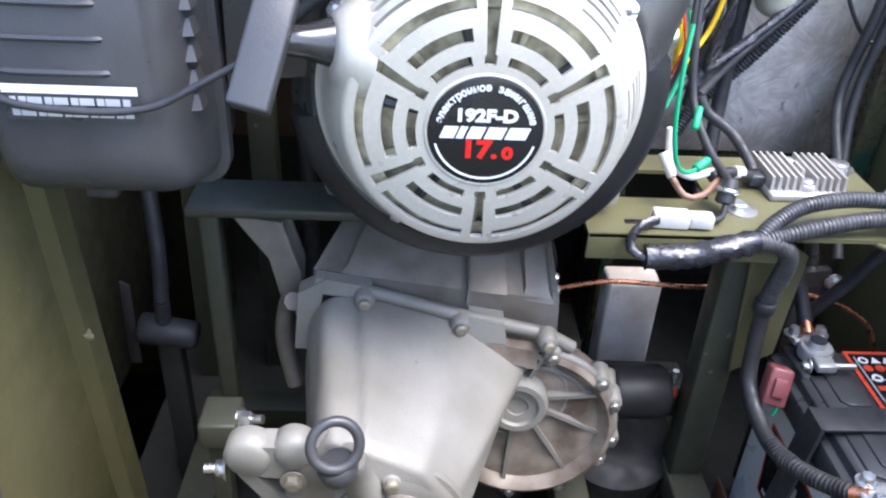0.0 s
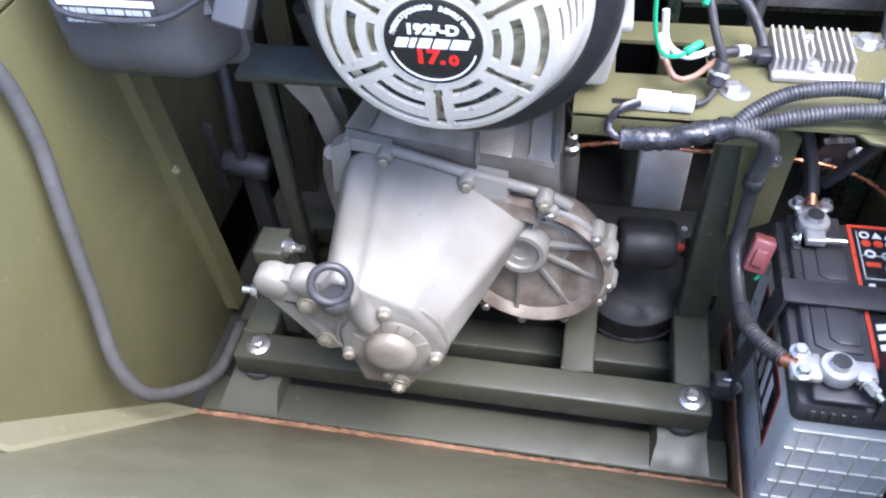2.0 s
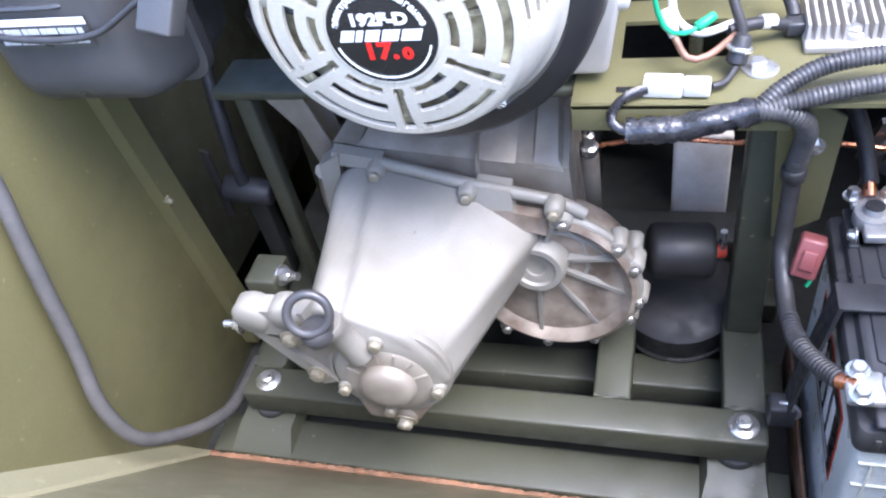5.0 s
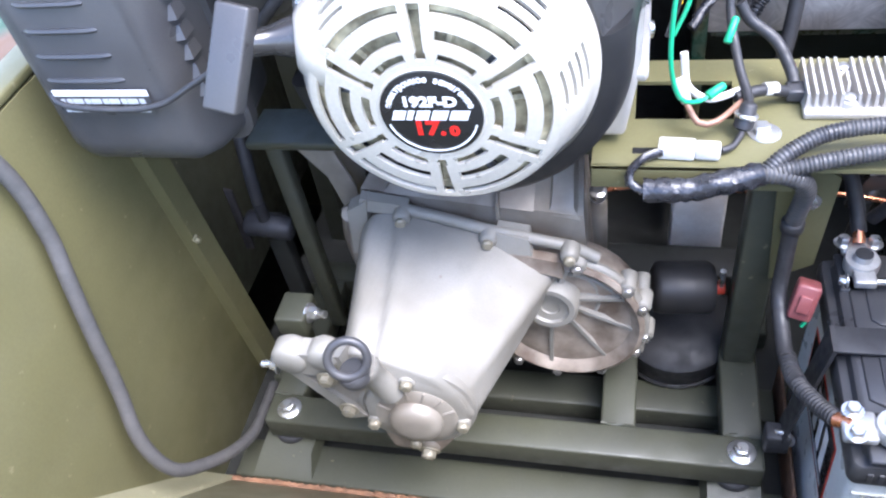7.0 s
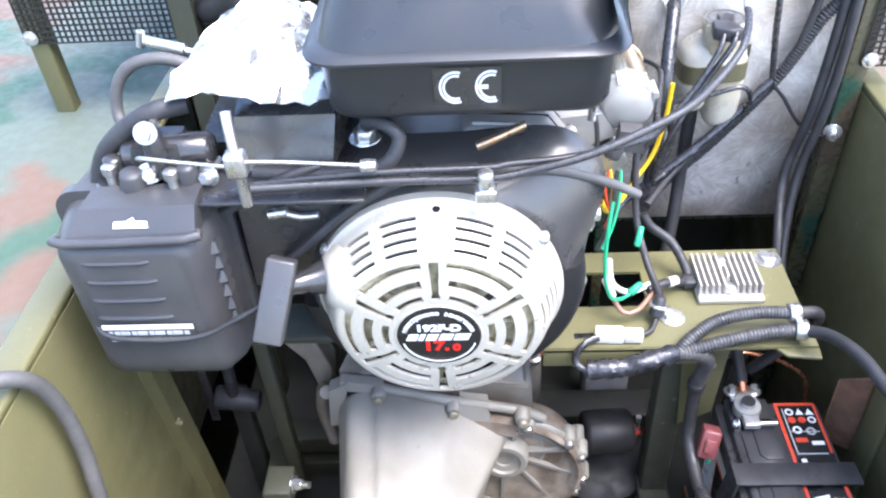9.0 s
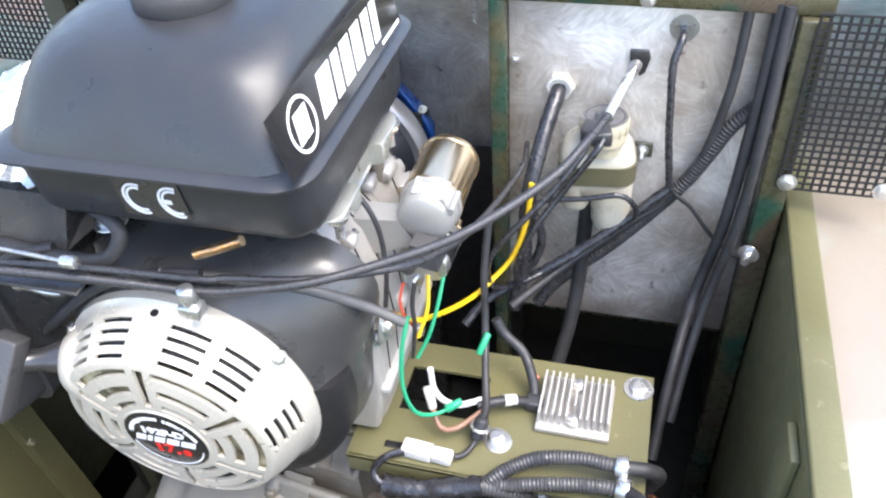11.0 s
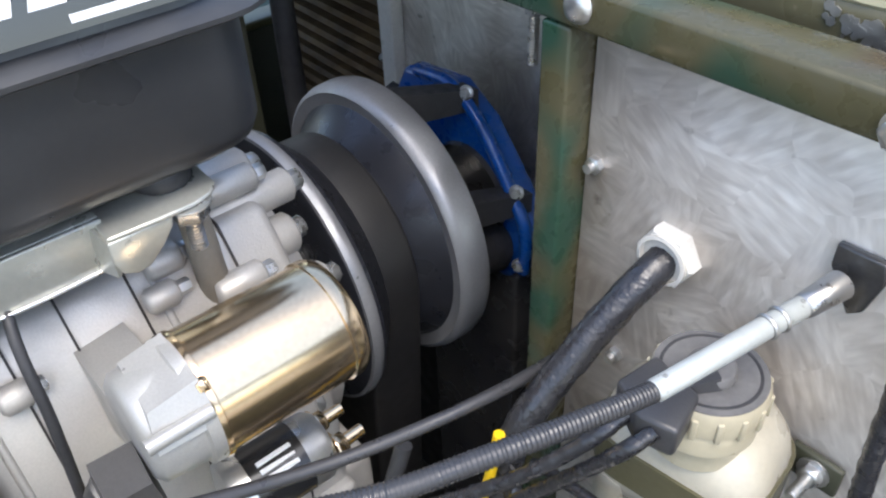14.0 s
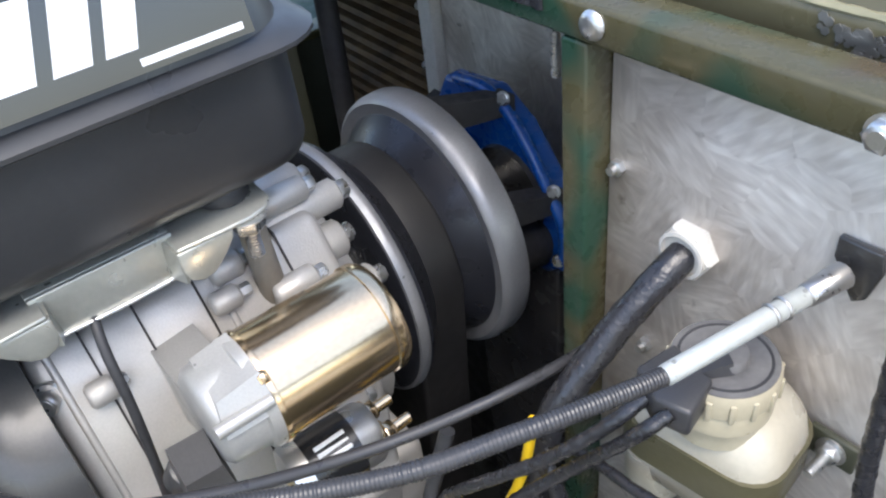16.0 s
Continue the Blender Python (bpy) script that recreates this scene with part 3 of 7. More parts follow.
# rail colour includes the shade low in the bay
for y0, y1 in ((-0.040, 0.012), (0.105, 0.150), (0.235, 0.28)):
    solid("base_rail", box(-0.335, 0.312, y0, y1, 0.0, 0.033, 0.003), OLIVE_SHADED, "olive steel rail across the hull floor, darkened for the shade there", "rail", group="base rails")

# ---- the gearbox ----
gear = thing("gearbox", "grimy cast aluminium gearbox with a tapered housing and ribbed side cover", "gearbox", (0, 0.05, 0.104))


def ray_length(outline, c, a):
    """How far the closed outline lies from c in the direction a."""
    d = (math.cos(a), math.sin(a))
    best = 0.0
    for (x0, z0), (x1, z1) in zip(outline, outline[1:] + outline[:1]):
        ex, ez, qx, qz = x1 - x0, z1 - z0, x0 - c[0], z0 - c[1]
        det = d[1] * ex - d[0] * ez
        if abs(det) > 1e-9:
            far, along_edge = (qz * ex - qx * ez) / det, (d[0] * qz - d[1] * qx) / det
            if -1e-6 <= along_edge <= 1 + 1e-6 and far > best:
                best = far
    return best


def rounded_radii(outline, c, count, passes):
    radii = [ray_length(outline, c, 2 * math.pi * i / count) for i in range(count)]
    for _ in range(passes):
        radii = [(radii[i - 1] + 2 * radii[i] + radii[(i + 1) % count]) / 4 for i in range(count)]
    return radii


# tapered bell: a rounded-off outline at the split flange drawn in to a circle at the front
BELL = [(0.046, 0.222), (0.066, 0.281), (-0.004, 0.325), (-0.090, 0.348), (-0.124, 0.350), (-0.143, 0.325), (-0.150, 0.26), (-0.14, 0.16), (-0.08, 0.125), (-0.020, 0.135), (0.018, 0.172)]
NOSE = [(-0.003, 0.236), (-0.012, 0.264), (-0.036, 0.297), (-0.075, 0.316), (-0.106, 0.328), (-0.122, 0.318), (-0.128, 0.27), (-0.12, 0.22), (-0.09, 0.19), (-0.05, 0.185), (-0.015, 0.205)]
COUNT = 160
back_radii, nose_radii = rounded_radii(BELL, (-0.035, 0.235), COUNT, 3), rounded_radii(NOSE, (-0.060, 0.241), COUNT, 3)
bell = bmesh.new()
bell_rings = []
for v, y in ((0.0, 0.112), (0.05, 0.100), (0.2, 0.077), (0.38, 0.048), (0.56, 0.02), (0.74, -0.008), (0.9, -0.033), (1.0, -0.046), (1.12, -0.049)):
    c = Vector((-0.035, 0.235)).lerp(Vector((-0.060, 0.241)), v)
    row = []
    for i in range(COUNT):
        a = 2 * math.pi * i / COUNT
        deg = i * 360 / COUNT
        r = back_radii[i] * (1 - v) + nose_radii[i] * v
        groove = 122 - 11 * v
        fade = min(1, 12 * v) * (1 - v * 0.35)
        r += fade * (0.0052 * math.exp(-((deg - groove - 8) / 4.2) ** 2) - 0.0078 * math.exp(-((deg - groove) / 2.6) ** 2) + 0.0022 * math.exp(-((deg - groove + 6) / 3.0) ** 2))
        row.append(bell.verts.new((c.x + r * math.cos(a), y, c.y + r * math.sin(a))))
    bell_rings.append(row)
for ra, rb in zip(bell_rings, bell_rings[1:]):
    for i in range(COUNT):
        bell.faces.new((ra[i], ra[(i + 1) % COUNT], rb[(i + 1) % COUNT], rb[i]))
bell.faces.new(bell_rings[0])
bell.faces.new(bell_rings[-1][::-1])
part("main_housing", bell, CAST, gear, "pale bead-blasted aluminium tapered housing", 60)
part("upper_case", hexa([(-0.146, 0.122, 0.22), (0.100, 0.122, 0.16), (0.096, 0.235, 0.16), (-0.146, 0.235, 0.22)], [(-0.140, 0.132, 0.366), (0.090, 0.130, 0.338), (0.084, 0.235, 0.392), (-0.096, 0.235, 0.408)], 0.010, 3), CAST_GRIMY, gear, "grimy grey aluminium clutch housing")
part("raised_panel", hexa([(-0.116, 0.131, 0.362), (0.040, 0.128, 0.344), (0.040, 0.20, 0.378), (-0.091, 0.205, 0.395)], [(-0.108, 0.138, 0.369), (0.032, 0.135, 0.351), (0.032, 0.195, 0.383), (-0.086, 0.200, 0.401)], 0.006, 4), CAST_GRIMY, gear, "raised grimy top of the clutch housing")
part("raised_panel", hexa([(0.054, 0.130, 0.338), (0.086, 0.128, 0.334), (0.080, 0.20, 0.376), (0.054, 0.20, 0.378)], [(0.058, 0.135, 0.349), (0.080, 0.133, 0.346), (0.076, 0.197, 0.386), (0.058, 0.197, 0.388)], 0.005, 4), CAST_GRIMY, gear)
part("case_web", hexa([(0.002, 0.124, 0.336), (0.006, 0.124, 0.336), (0.006, 0.21, 0.385), (0.002, 0.21, 0.385)], [(0.0028, 0.126, 0.357), (0.0052, 0.126, 0.357), (0.0052, 0.21, 0.402), (0.0028, 0.21, 0.402)], 0.0008, 1), CAST_GRIMY, gear)
# split flange: a ridge from the left ear over the bell to the side cover
part("flange", add(tube([(-0.092, 0.117, 0.353), (-0.046, 0.115, 0.342), (-0.004, 0.113, 0.331), (0.040, 0.113, 0.321), (0.078, 0.113, 0.311), (0.105, 0.113, 0.296)], 0.0065, 12), hexa([(-0.158, 0.110, 0.290), (-0.140, 0.110, 0.290), (-0.140, 0.128, 0.290), (-0.158, 0.128, 0.290)], [(-0.152, 0.112, 0.352), (-0.128, 0.112, 0.366), (-0.128, 0.128, 0.368), (-0.152, 0.128, 0.354)], 0.004)), CAST, gear, "split flange of the gearbox")
part("flange", tube([(-0.160, 0.13, 0.33), (-0.170, 0.15, 0.31), (-0.175, 0.15, 0.27), (-0.165, 0.14, 0.22)], 0.009, 8), CAST_GRIMY, gear)
part("flange", hexa([(-0.140, 0.113, 0.352), (-0.086, 0.113, 0.346), (-0.086, 0.126, 0.346), (-0.140, 0.126, 0.352)], [(-0.136, 0.115, 0.367), (-0.086, 0.115, 0.358), (-0.086, 0.126, 0.360), (-0.136, 0.126, 0.369)], 0.004), CAST, gear)
part("flange_step", hexa([(0.000, 0.100, 0.312), (0.040, 0.100, 0.308), (0.040, 0.118, 0.308), (0.000, 0.118, 0.312)], [(0.004, 0.106, 0.333), (0.037, 0.105, 0.327), (0.037, 0.124, 0.329), (0.004, 0.124, 0.335)], 0.004), CAST, gear)
part("pocket", hexa([(0.008, 0.098, 0.296), (0.070, 0.094, 0.283), (0.072, 0.106, 0.285), (0.008, 0.110, 0.298)], [(0.004, 0.101, 0.312), (0.070, 0.098, 0.302), (0.070, 0.108, 0.304), (0.004, 0.112, 0.314)], 0.002), DISH, gear, "brown-stained recess below the flange")
# ribbed side cover
cx, cz = 0.066, 0.205
part("side_cover", lathe([(0.010, 0.005), (0.046, 0.010), (0.060, 0.006), (0.074, 0.008), (0.080, 0.0), (0.084, -0.003), (0.089, 0.0), (0.090, 0.03), (0.080, 0.05)], (cx, 0.100, cz), (0.06, 1, -0.06), 64), DISH, gear, "brown-stained dished aluminium side cover", 50)
hub_at = Vector((0.056, 0.100, 0.237))
part("hub", lathe([(0.004, -0.004), (0.010, -0.005), (0.011, -0.007), (0.019, -0.008), (0.021, -0.011), (0.027, -0.011), (0.030, -0.007), (0.031, 0.03)], hub_at, (0.06, 1, -0.10), 32), CAST, gear, "round machined hub of the side cover", 40)
for a in (84, 30, -8, -52, -100):
    d = Vector((math.cos(radians(a)), 0, math.sin(radians(a))))
    rim_at = Vector((cx, 0.101, cz)) + d * 0.084
    out = (rim_at - hub_at).normalized()
    across = out.cross(Y).normalized() * 0.0021
    p0, p1 = hub_at + out * 0.026, rim_at
    part("rib", hexa([p0 - across + Y * 0.002, p0 + across + Y * 0.002, p0 + across + Y * 0.022, p0 - across + Y * 0.022], [p1 - across - Y * 0.001, p1 + across - Y * 0.001, p1 + across + Y * 0.018, p1 - across + Y * 0.018], 0.0008, 1), CAST, gear)
arc = [hub_at + Vector((0.050 * math.cos(radians(a)), 0.0085, 0.050 * math.sin(radians(a)))) for a in range(100, -111, -15)]
part("rib", tube(arc, 0.0022, 8), CAST, gear)
arc = [Vector((cx, 0.1085, cz)) + Vector((0.070 * math.cos(radians(a)), 0.0, 0.070 * math.sin(radians(a)))) for a in range(95, -111, -12)]
part("rib", tube(arc, 0.0024, 8), CAST, gear)
part("cover_rim", torus((cx + 0.001, 0.108, cz), (0.06, 1, -0.06), 0.088, 0.0055, 48, 8), CAST, gear)
for a in (78, 40, 20, -10, -28, -62, -95, -125):
    d = Vector((math.cos(radians(a)), 0, math.sin(radians(a))))
    q = Vector((cx, 0.122, cz)) + d * 0.091
    lug = part("lug", rod(q, q - Y * 0.023, 0.0105, 0.009, 14, 0.002), CAST, gear)
    part("bolt", bolt(q - Y * 0.023, -Y, 0.0055, 0.006, False), STEEL, lug, "steel hex bolt")
part("lug", rod((0.150, 0.138, 0.248), (0.150, 0.120, 0.240), 0.0085, 0.0080, 16, 0.002), CAST, gear)
for q in ((-0.092, 0.104, 0.349), (-0.004, 0.100, 0.327), (0.078, 0.096, 0.312)):
    lug = part("lug", rod(Vector(q) + Vector((0, 0.018, 0.0)), Vector(q) - Vector((0, 0.002, 0)), 0.0105, 0.0092, 14, 0.0025), CAST, gear)
    part("bolt", bolt(Vector(q) - Vector((0, 0.002, 0)), Vector((0.1, -1, 0.1)), 0.0056, 0.006, False), DULL_ZINC, lug, "dull yellowish hex bolt")
# small front cover with its bolts and drain plug
fc = Vector((-0.060, -0.046, 0.241))
fd = Vector((0.06, -1.0, 0.06)).normalized()
part("front_flange", lathe([(0.055, -0.016), (0.0585, -0.010), (0.0595, -0.004), (0.058, 0.001), (0.054, 0.002), (0.0535, -0.001), (0.051, -0.001), (0.0505, 0.005), (0.047, 0.007), (0.030, 0.007)], fc, fd, 56), CAST, gear, "double-ridged flange of the front cover", 40)
cover = part("front_cover", lathe([(0.041, 0.003), (0.041, 0.008), (0.038, 0.010), (0.027, 0.011), (0.0255, 0.018), (0.021, 0.022), (0.012, 0.024), (0.004, 0.0243)], fc - Z * 0.006, fd, 40), CAST_GRIMY, gear, "small round grimy front cover", 40)
u = fd.cross(Z).normalized()
v = u.cross(fd)
for deg in (92, -19, 200, 262):
    a = radians(deg)
    q = fc + (u * -math.cos(a) + v * math.sin(a)) * 0.0475 + fd * 0.003
    part("boss", rod(q - fd * 0.012, q + fd * 0.006, 0.0085, 0.0075, 12, 0.001), CAST, cover)
    part("bolt", bolt(q + fd * 0.006, fd, 0.0058, 0.006, False), DULL_ZINC, cover, "yellowish hex bolt")
for k in range(6):
    a = radians(20 + 26 * k)
    q = fc - Z * 0.006 + (u * -math.cos(a) + v * math.sin(a)) * 0.028 + fd * 0.010
    part("rib", rod(q, q + (u * -math.cos(a) + v * math.sin(a)) * 0.014, 0.0018, 0.0012, 6), CAST_GRIMY, cover)
part("skirt", hexa([(-0.098, -0.046, 0.160), (-0.050, -0.048, 0.158), (-0.046, -0.01, 0.150), (-0.098, -0.01, 0.150)], [(-0.114, -0.044, 0.235), (-0.012, -0.046, 0.215), (-0.006, 0.0, 0.205), (-0.114, 0.0, 0.235)], 0.012, 4), DISH, gear, "grimy tapered sump below the front cover")
part("drain_boss", rod((-0.059, -0.03, 0.172), (-0.059, -0.050, 0.166), 0.014, 0.012, 18, 0.003), CAST_GRIMY, gear)
part("drain_plug", bolt((-0.059, -0.050, 0.165), (0, -1, -0.25), 0.0075, 0.008), DULL_ZINC, gear, "yellowish hex drain plug")
# filler neck and dipstick
part("filler_neck", lathe([(0.015, 0), (0.013, 0.02), (0.0125, 0.045), (0.0145, 0.047), (0.0145, 0.055)], (-0.079, -0.048, 0.272), (-0.28, -0.20, 0.9), 20), CAST, gear)
dip = part("dipstick", lathe([(0.0135, 0.0), (0.0150, 0.003), (0.0150, 0.012), (0.0125, 0.015)], (-0.098, -0.066, 0.316), (-0.28, -0.22, 0.9), 24), BLACK_PLASTIC, gear, "black plastic dipstick with a ring pull")
part("ring_pull", torus((-0.1015, -0.068, 0.346), (0.25, -0.80, 0.45), 0.0178, 0.0042), BLACK_PLASTIC, dip)
# mounting ear with its brace
ear = rod((-0.168, -0.062, 0.320), (-0.168, -0.036, 0.320), 0.0185, 0.0185, 24, 0.005)
add(ear, rod((-0.134, -0.062, 0.325), (-0.134, -0.036, 0.325), 0.0160, 0.0160, 24, 0.005))
add(ear, hexa([(-0.172, -0.059, 0.304), (-0.110, -0.058, 0.296), (-0.106, -0.038, 0.296), (-0.170, -0.039, 0.304)], [(-0.170, -0.059, 0.333), (-0.116, -0.058, 0.333), (-0.110, -0.038, 0.333), (-0.168, -0.039, 0.333)], 0.005))
part("ear", ear, CAST, gear, "two-lobed cast mounting ear")
part("bolt", bolt((-0.187, -0.050, 0.302), (-1, -0.1, 0.05), 0.0062, 0.007, stud=0.008), ZINC, gear, "bright zinc-plated bolt below the ear")
part("ear_web", hexa([(-0.146, -0.050, 0.262), (-0.108, -0.048, 0.222), (-0.106, -0.020, 0.222), (-0.144, -0.030, 0.262)], [(-0.140, -0.050, 0.308), (-0.104, -0.050, 0.308), (-0.102, -0.030, 0.308), (-0.138, -0.036, 0.308)], 0.006), CAST_GRIMY, gear)
part("ear_brace", hexa([(-0.178, -0.056, 0.302), (-0.168, -0.056, 0.306), (-0.168, -0.044, 0.306), (-0.178, -0.044, 0.302)], [(-0.128, -0.054, 0.222), (-0.112, -0.054, 0.228), (-0.112, -0.034, 0.228), (-0.128, -0.034, 0.222)], 0.003), CAST, gear)
part("bolt", bolt((-0.135, -0.060, 0.300), -Y, 0.0065, 0.006), DULL_ZINC, gear, "yellowish hex bolt on the ear")
part("bolt", bolt((-0.126, -0.058, 0.246), -Y, 0.0065, 0.006), DULL_ZINC, gear)
part("speedometer_boss", rod((0.096, 0.220, 0.19), (0.098, 0.215, 0.285), 0.013, 0.011, 16, 0.002), CAST_GRIMY, gear)
part("sensor", lathe([(0.008, 0), (0.010, 0.004), (0.010, 0.012), (0.006, 0.014), (0.006, 0.028), (0.003, 0.03)], (0.098, 0.214, 0.285), (0.05, -0.1, 1), 12), ZINC, gear, "small bright sender in its boss")
part("sender_wire", tube([(0.099, 0.211, 0.314), (0.098, 0.208, 0.335), (0.088, 0.205, 0.37), (0.085, 0.21, 0.42)], 0.0016, 6), RUBBER, gear)
for k, yy in enumerate((0.155, 0.185)):
    solid("engine_bracket", prism([(-0.215, 0.405), (-0.170, 0.40), (-0.155, 0.345), (-0.16, 0.29), (-0.175, 0.31), (-0.185, 0.36)], yy, yy + 0.004, "y", 0.001), CAST_GRIMY, "grey cast bracket web under the engine", "bracket", group="engine brackets")

# ---- driveline bits beside the gearbox ----
damper = thing("damper", "short black cylinder with a red end beside the gearbox", "damper", (0.2, 0.17, 0.19))
part("body", lathe([(0.020, 0), (0.028, 0.004), (0.030, 0.01), (0.030, 0.062), (0.026, 0.068)], (0.160, 0.165, 0.195), (1, 0.1, -0.05), 28), BLACK_ENAMEL, damper)
part("end_plug", rod((0.228, 0.172, 0.191), (0.240, 0.173, 0.190), 0.008, 0.007), RED, damper, "red end plug")
part("stud", rod((0.236, 0.173, 0.180), (0.236, 0.170, 0.222), 0.0035), ZINC, damper)
drum = thing("brake_drum", "black round drum low behind the gearbox", "drum", (0.19, 0.2, 0.033))
part("body", lathe([(0.060, 0), (0.072, 0.006), (0.075, 0.02), (0.072, 0.05), (0.06, 0.058), (0.03, 0.06)], (0.195, 0.215, 0.046), (0, -0.25, 1), 36), SHADE_BLACK, drum)
part("rim", torus((0.195, 0.213, 0.056), (0, -0.25, 1), 0.075, 0.003, 36, 6), SHROUD, drum)
solid("spacer_block", box(0.183, 0.246, 0.288, 0.330, 0.094, 0.252, 0.004), CONCRETE, "pale stained block behind the frame post", "block")
solid("cross_plate", box(0.10, 0.285, 0.236, 0.286, 0.094, 0.140, 0.003), OLIVE_FLOOR, "plate in the shade-darkened floor olive, with a rusty patch", "plate")
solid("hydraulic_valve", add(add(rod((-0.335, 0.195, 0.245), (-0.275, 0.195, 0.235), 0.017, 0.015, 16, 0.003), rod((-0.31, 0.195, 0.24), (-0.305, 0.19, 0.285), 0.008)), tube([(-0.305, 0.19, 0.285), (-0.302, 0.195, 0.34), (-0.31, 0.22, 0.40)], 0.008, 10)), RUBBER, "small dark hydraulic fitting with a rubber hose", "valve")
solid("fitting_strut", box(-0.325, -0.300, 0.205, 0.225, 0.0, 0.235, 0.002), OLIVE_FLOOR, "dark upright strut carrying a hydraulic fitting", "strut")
solid("rust_patch_plate", prism([(-0.350, 0.20), (-0.338, 0.20), (-0.335, 0.30), (-0.345, 0.305)], 0.19, 0.194, "y", 0.0005), SCORCHED, "small dark scorched plate by the fitting", "plate")

# ---- the battery ----
bat = thing("battery", "strapped car battery with pale grey case and black lid", "battery", (0.39, 0.045, 0.03))
bx0, bx1, by0, by1 = 0.327, 0.456, -0.072, 0.166
case = part("case", loft([rrect(bx0 + 0.004, bx1 - 0.004, by0 + 0.003, by1 - 0.003, z, 0.008) for z in (0.012, 0.02, 0.228)]), BATTERY_CASE, bat, "pale grey translucent plastic case", 40)
for k in range(6):
    x = bx0 + 0.018 + k * 0.0195
    part("case_rib", box(x - 0.001, x + 0.001, by0 + 0.0008, by0 + 0.0045, 0.02, 0.205, 0.0004), CASE_RIB, case)
for k in range(6):
    z = 0.035 + k * 0.034
    part("case_rib", box(bx0 + 0.008, bx1 - 0.008, by0 + 0.0008, by0 + 0.0042, z - 0.001, z + 0.001, 0.0004), CASE_RIB, case)
lid = part("lid", loft([rrect(bx0 + d, bx1 - d, by0 + d, by1 - d, z, 0.008) for d, z in ((0.0, 0.226), (-0.001, 0.23), (-0.001, 0.248), (0.001, 0.252), (0.008, 0.254), (0.010, 0.262), (0.013, 0.264))]), BLACK_PLASTIC, bat, "black plastic lid", 40)
for k in range(5):
    part("lid_notch", box(bx0 + 0.012 + k * 0.009, bx0 + 0.017 + k * 0.009, by0 - 0.0025, by0 + 0.002, 0.232, 0.246, 0.001), BLACK_PLASTIC, lid)
for y0, y1 in ((-0.012, 0.044), (0.068, 0.126)):
    part("lid_panel", prism([(bx0 + 0.018, y0), (bx0 + 0.018, y1), (bx0 + 0.030, y1 + 0.006), (bx0 + 0.062, y1 + 0.006), (bx0 + 0.062, y0 - 0.006), (bx0 + 0.030, y0 - 0.006)], 0.262, 0.2665, "z", 0.0015), BLACK_PLASTIC, lid)
    part("vent_panel", prism([(bx0 + 0.032, y0 + 0.008), (bx0 + 0.032, y1 - 0.008), (bx0 + 0.040, y1 - 0.002), (bx0 + 0.060, y1 - 0.002), (bx0 + 0.060, y0 + 0.002), (bx0 + 0.040, y0 + 0.002)], 0.266, 0.2685, "z", 0.001), BLACK_PLASTIC, lid)
lab_frame = plane_frame((bx0 + 0.069, 0.05, 0.2643), -Y, X)   # reading along -y, up to +x
sticker = part("sticker", flat([(-0.105, 0.0), (0.082, 0.0), (0.082, 0.050), (-0.105, 0.050)], lab_frame), BLACK_PRINT, lid, "black and red printed sticker")
for pts in (bar(-0.105, 0.082, 0.0, 0.004), bar(-0.105, -0.101, 0.004, 0.050), bar(-0.101, -0.03, 0.047, 0.050), bar(0.0, 0.082, 0.046, 0.050)):
    part("border", flat(pts, lab_frame, 0.0010), RED, sticker)
for pts in (bar(-0.030, -0.0285, 0.008, 0.044), bar(-0.096, -0.028, 0.008, 0.0092), bar(-0.062, -0.061, 0.01, 0.044)):
    part("line", flat(pts, lab_frame, 0.0012), GREY_PRINT, sticker)
for i, (u, v2) in enumerate(((-0.091, 0.016), (-0.091, 0.028), (-0.091, 0.040), (-0.079, 0.016), (-0.079, 0.028), (-0.079, 0.040))):
    if i in (1, 2):
        part("symbol", flat([(u + 0.004, v2 - 0.005), (u + 0.004, v2 + 0.005), (u - 0.005, v2)], lab_frame, 0.0012), WHITE, sticker)
    elif i in (3, 4):
        part("symbol", flat(ngon(u, v2, 0.0048), lab_frame, 0.0012), RED, sticker)
    else:
        part("symbol", ring_shape(lab_frame, u, v2, 0.003, 0.005, thick=0.0012), WHITE, sticker)
part("symbol", ring_shape(lab_frame, -0.064, 0.018, 0.003, 0.0055, thick=0.0012), WHITE, sticker)
part("symbol", ring_shape(lab_frame, -0.062, 0.034, 0.0035, 0.0055, thick=0.0012), GREY_PRINT, sticker)
for u0, u1, v0, v1, mt in ((-0.052, -0.046, 0.012, 0.026, RED), (-0.047, -0.042, 0.030, 0.044, WHITE), (-0.022, -0.006, 0.010, 0.016, WHITE), (-0.016, 0.000, 0.024, 0.045, RED)):
    part("print_bar", flat(bar(u0, u1, v0, v1), lab_frame, 0.0012), mt, sticker)
for k in range(4):
    part("print_bar", flat(bar(0.030 + k * 0.012, 0.037 + k * 0.012, 0.008, 0.026, -0.004), lab_frame, 0.0012), WHITE, sticker)
for k in range(3):
    part("print_bar", flat(bar(0.030, 0.072, 0.030 + k * 0.005, 0.0325 + k * 0.005), lab_frame, 0.0012), (WHITE, RED, GREY_PRINT)[k], sticker)
# printed panel on the long side
side_frame = plane_frame((bx0 + 0.0037, 0.04, 0.15), -Y, Z)
panel = part("side_sticker", flat(bar(-0.07, 0.075, -0.04, 0.045, -0.012), side_frame), RED, case, "black side sticker with a red edge")
part("print_bar", flat(bar(-0.067, 0.072, -0.037, 0.042, -0.012), side_frame, 0.0010), BLACK_PRINT, panel)
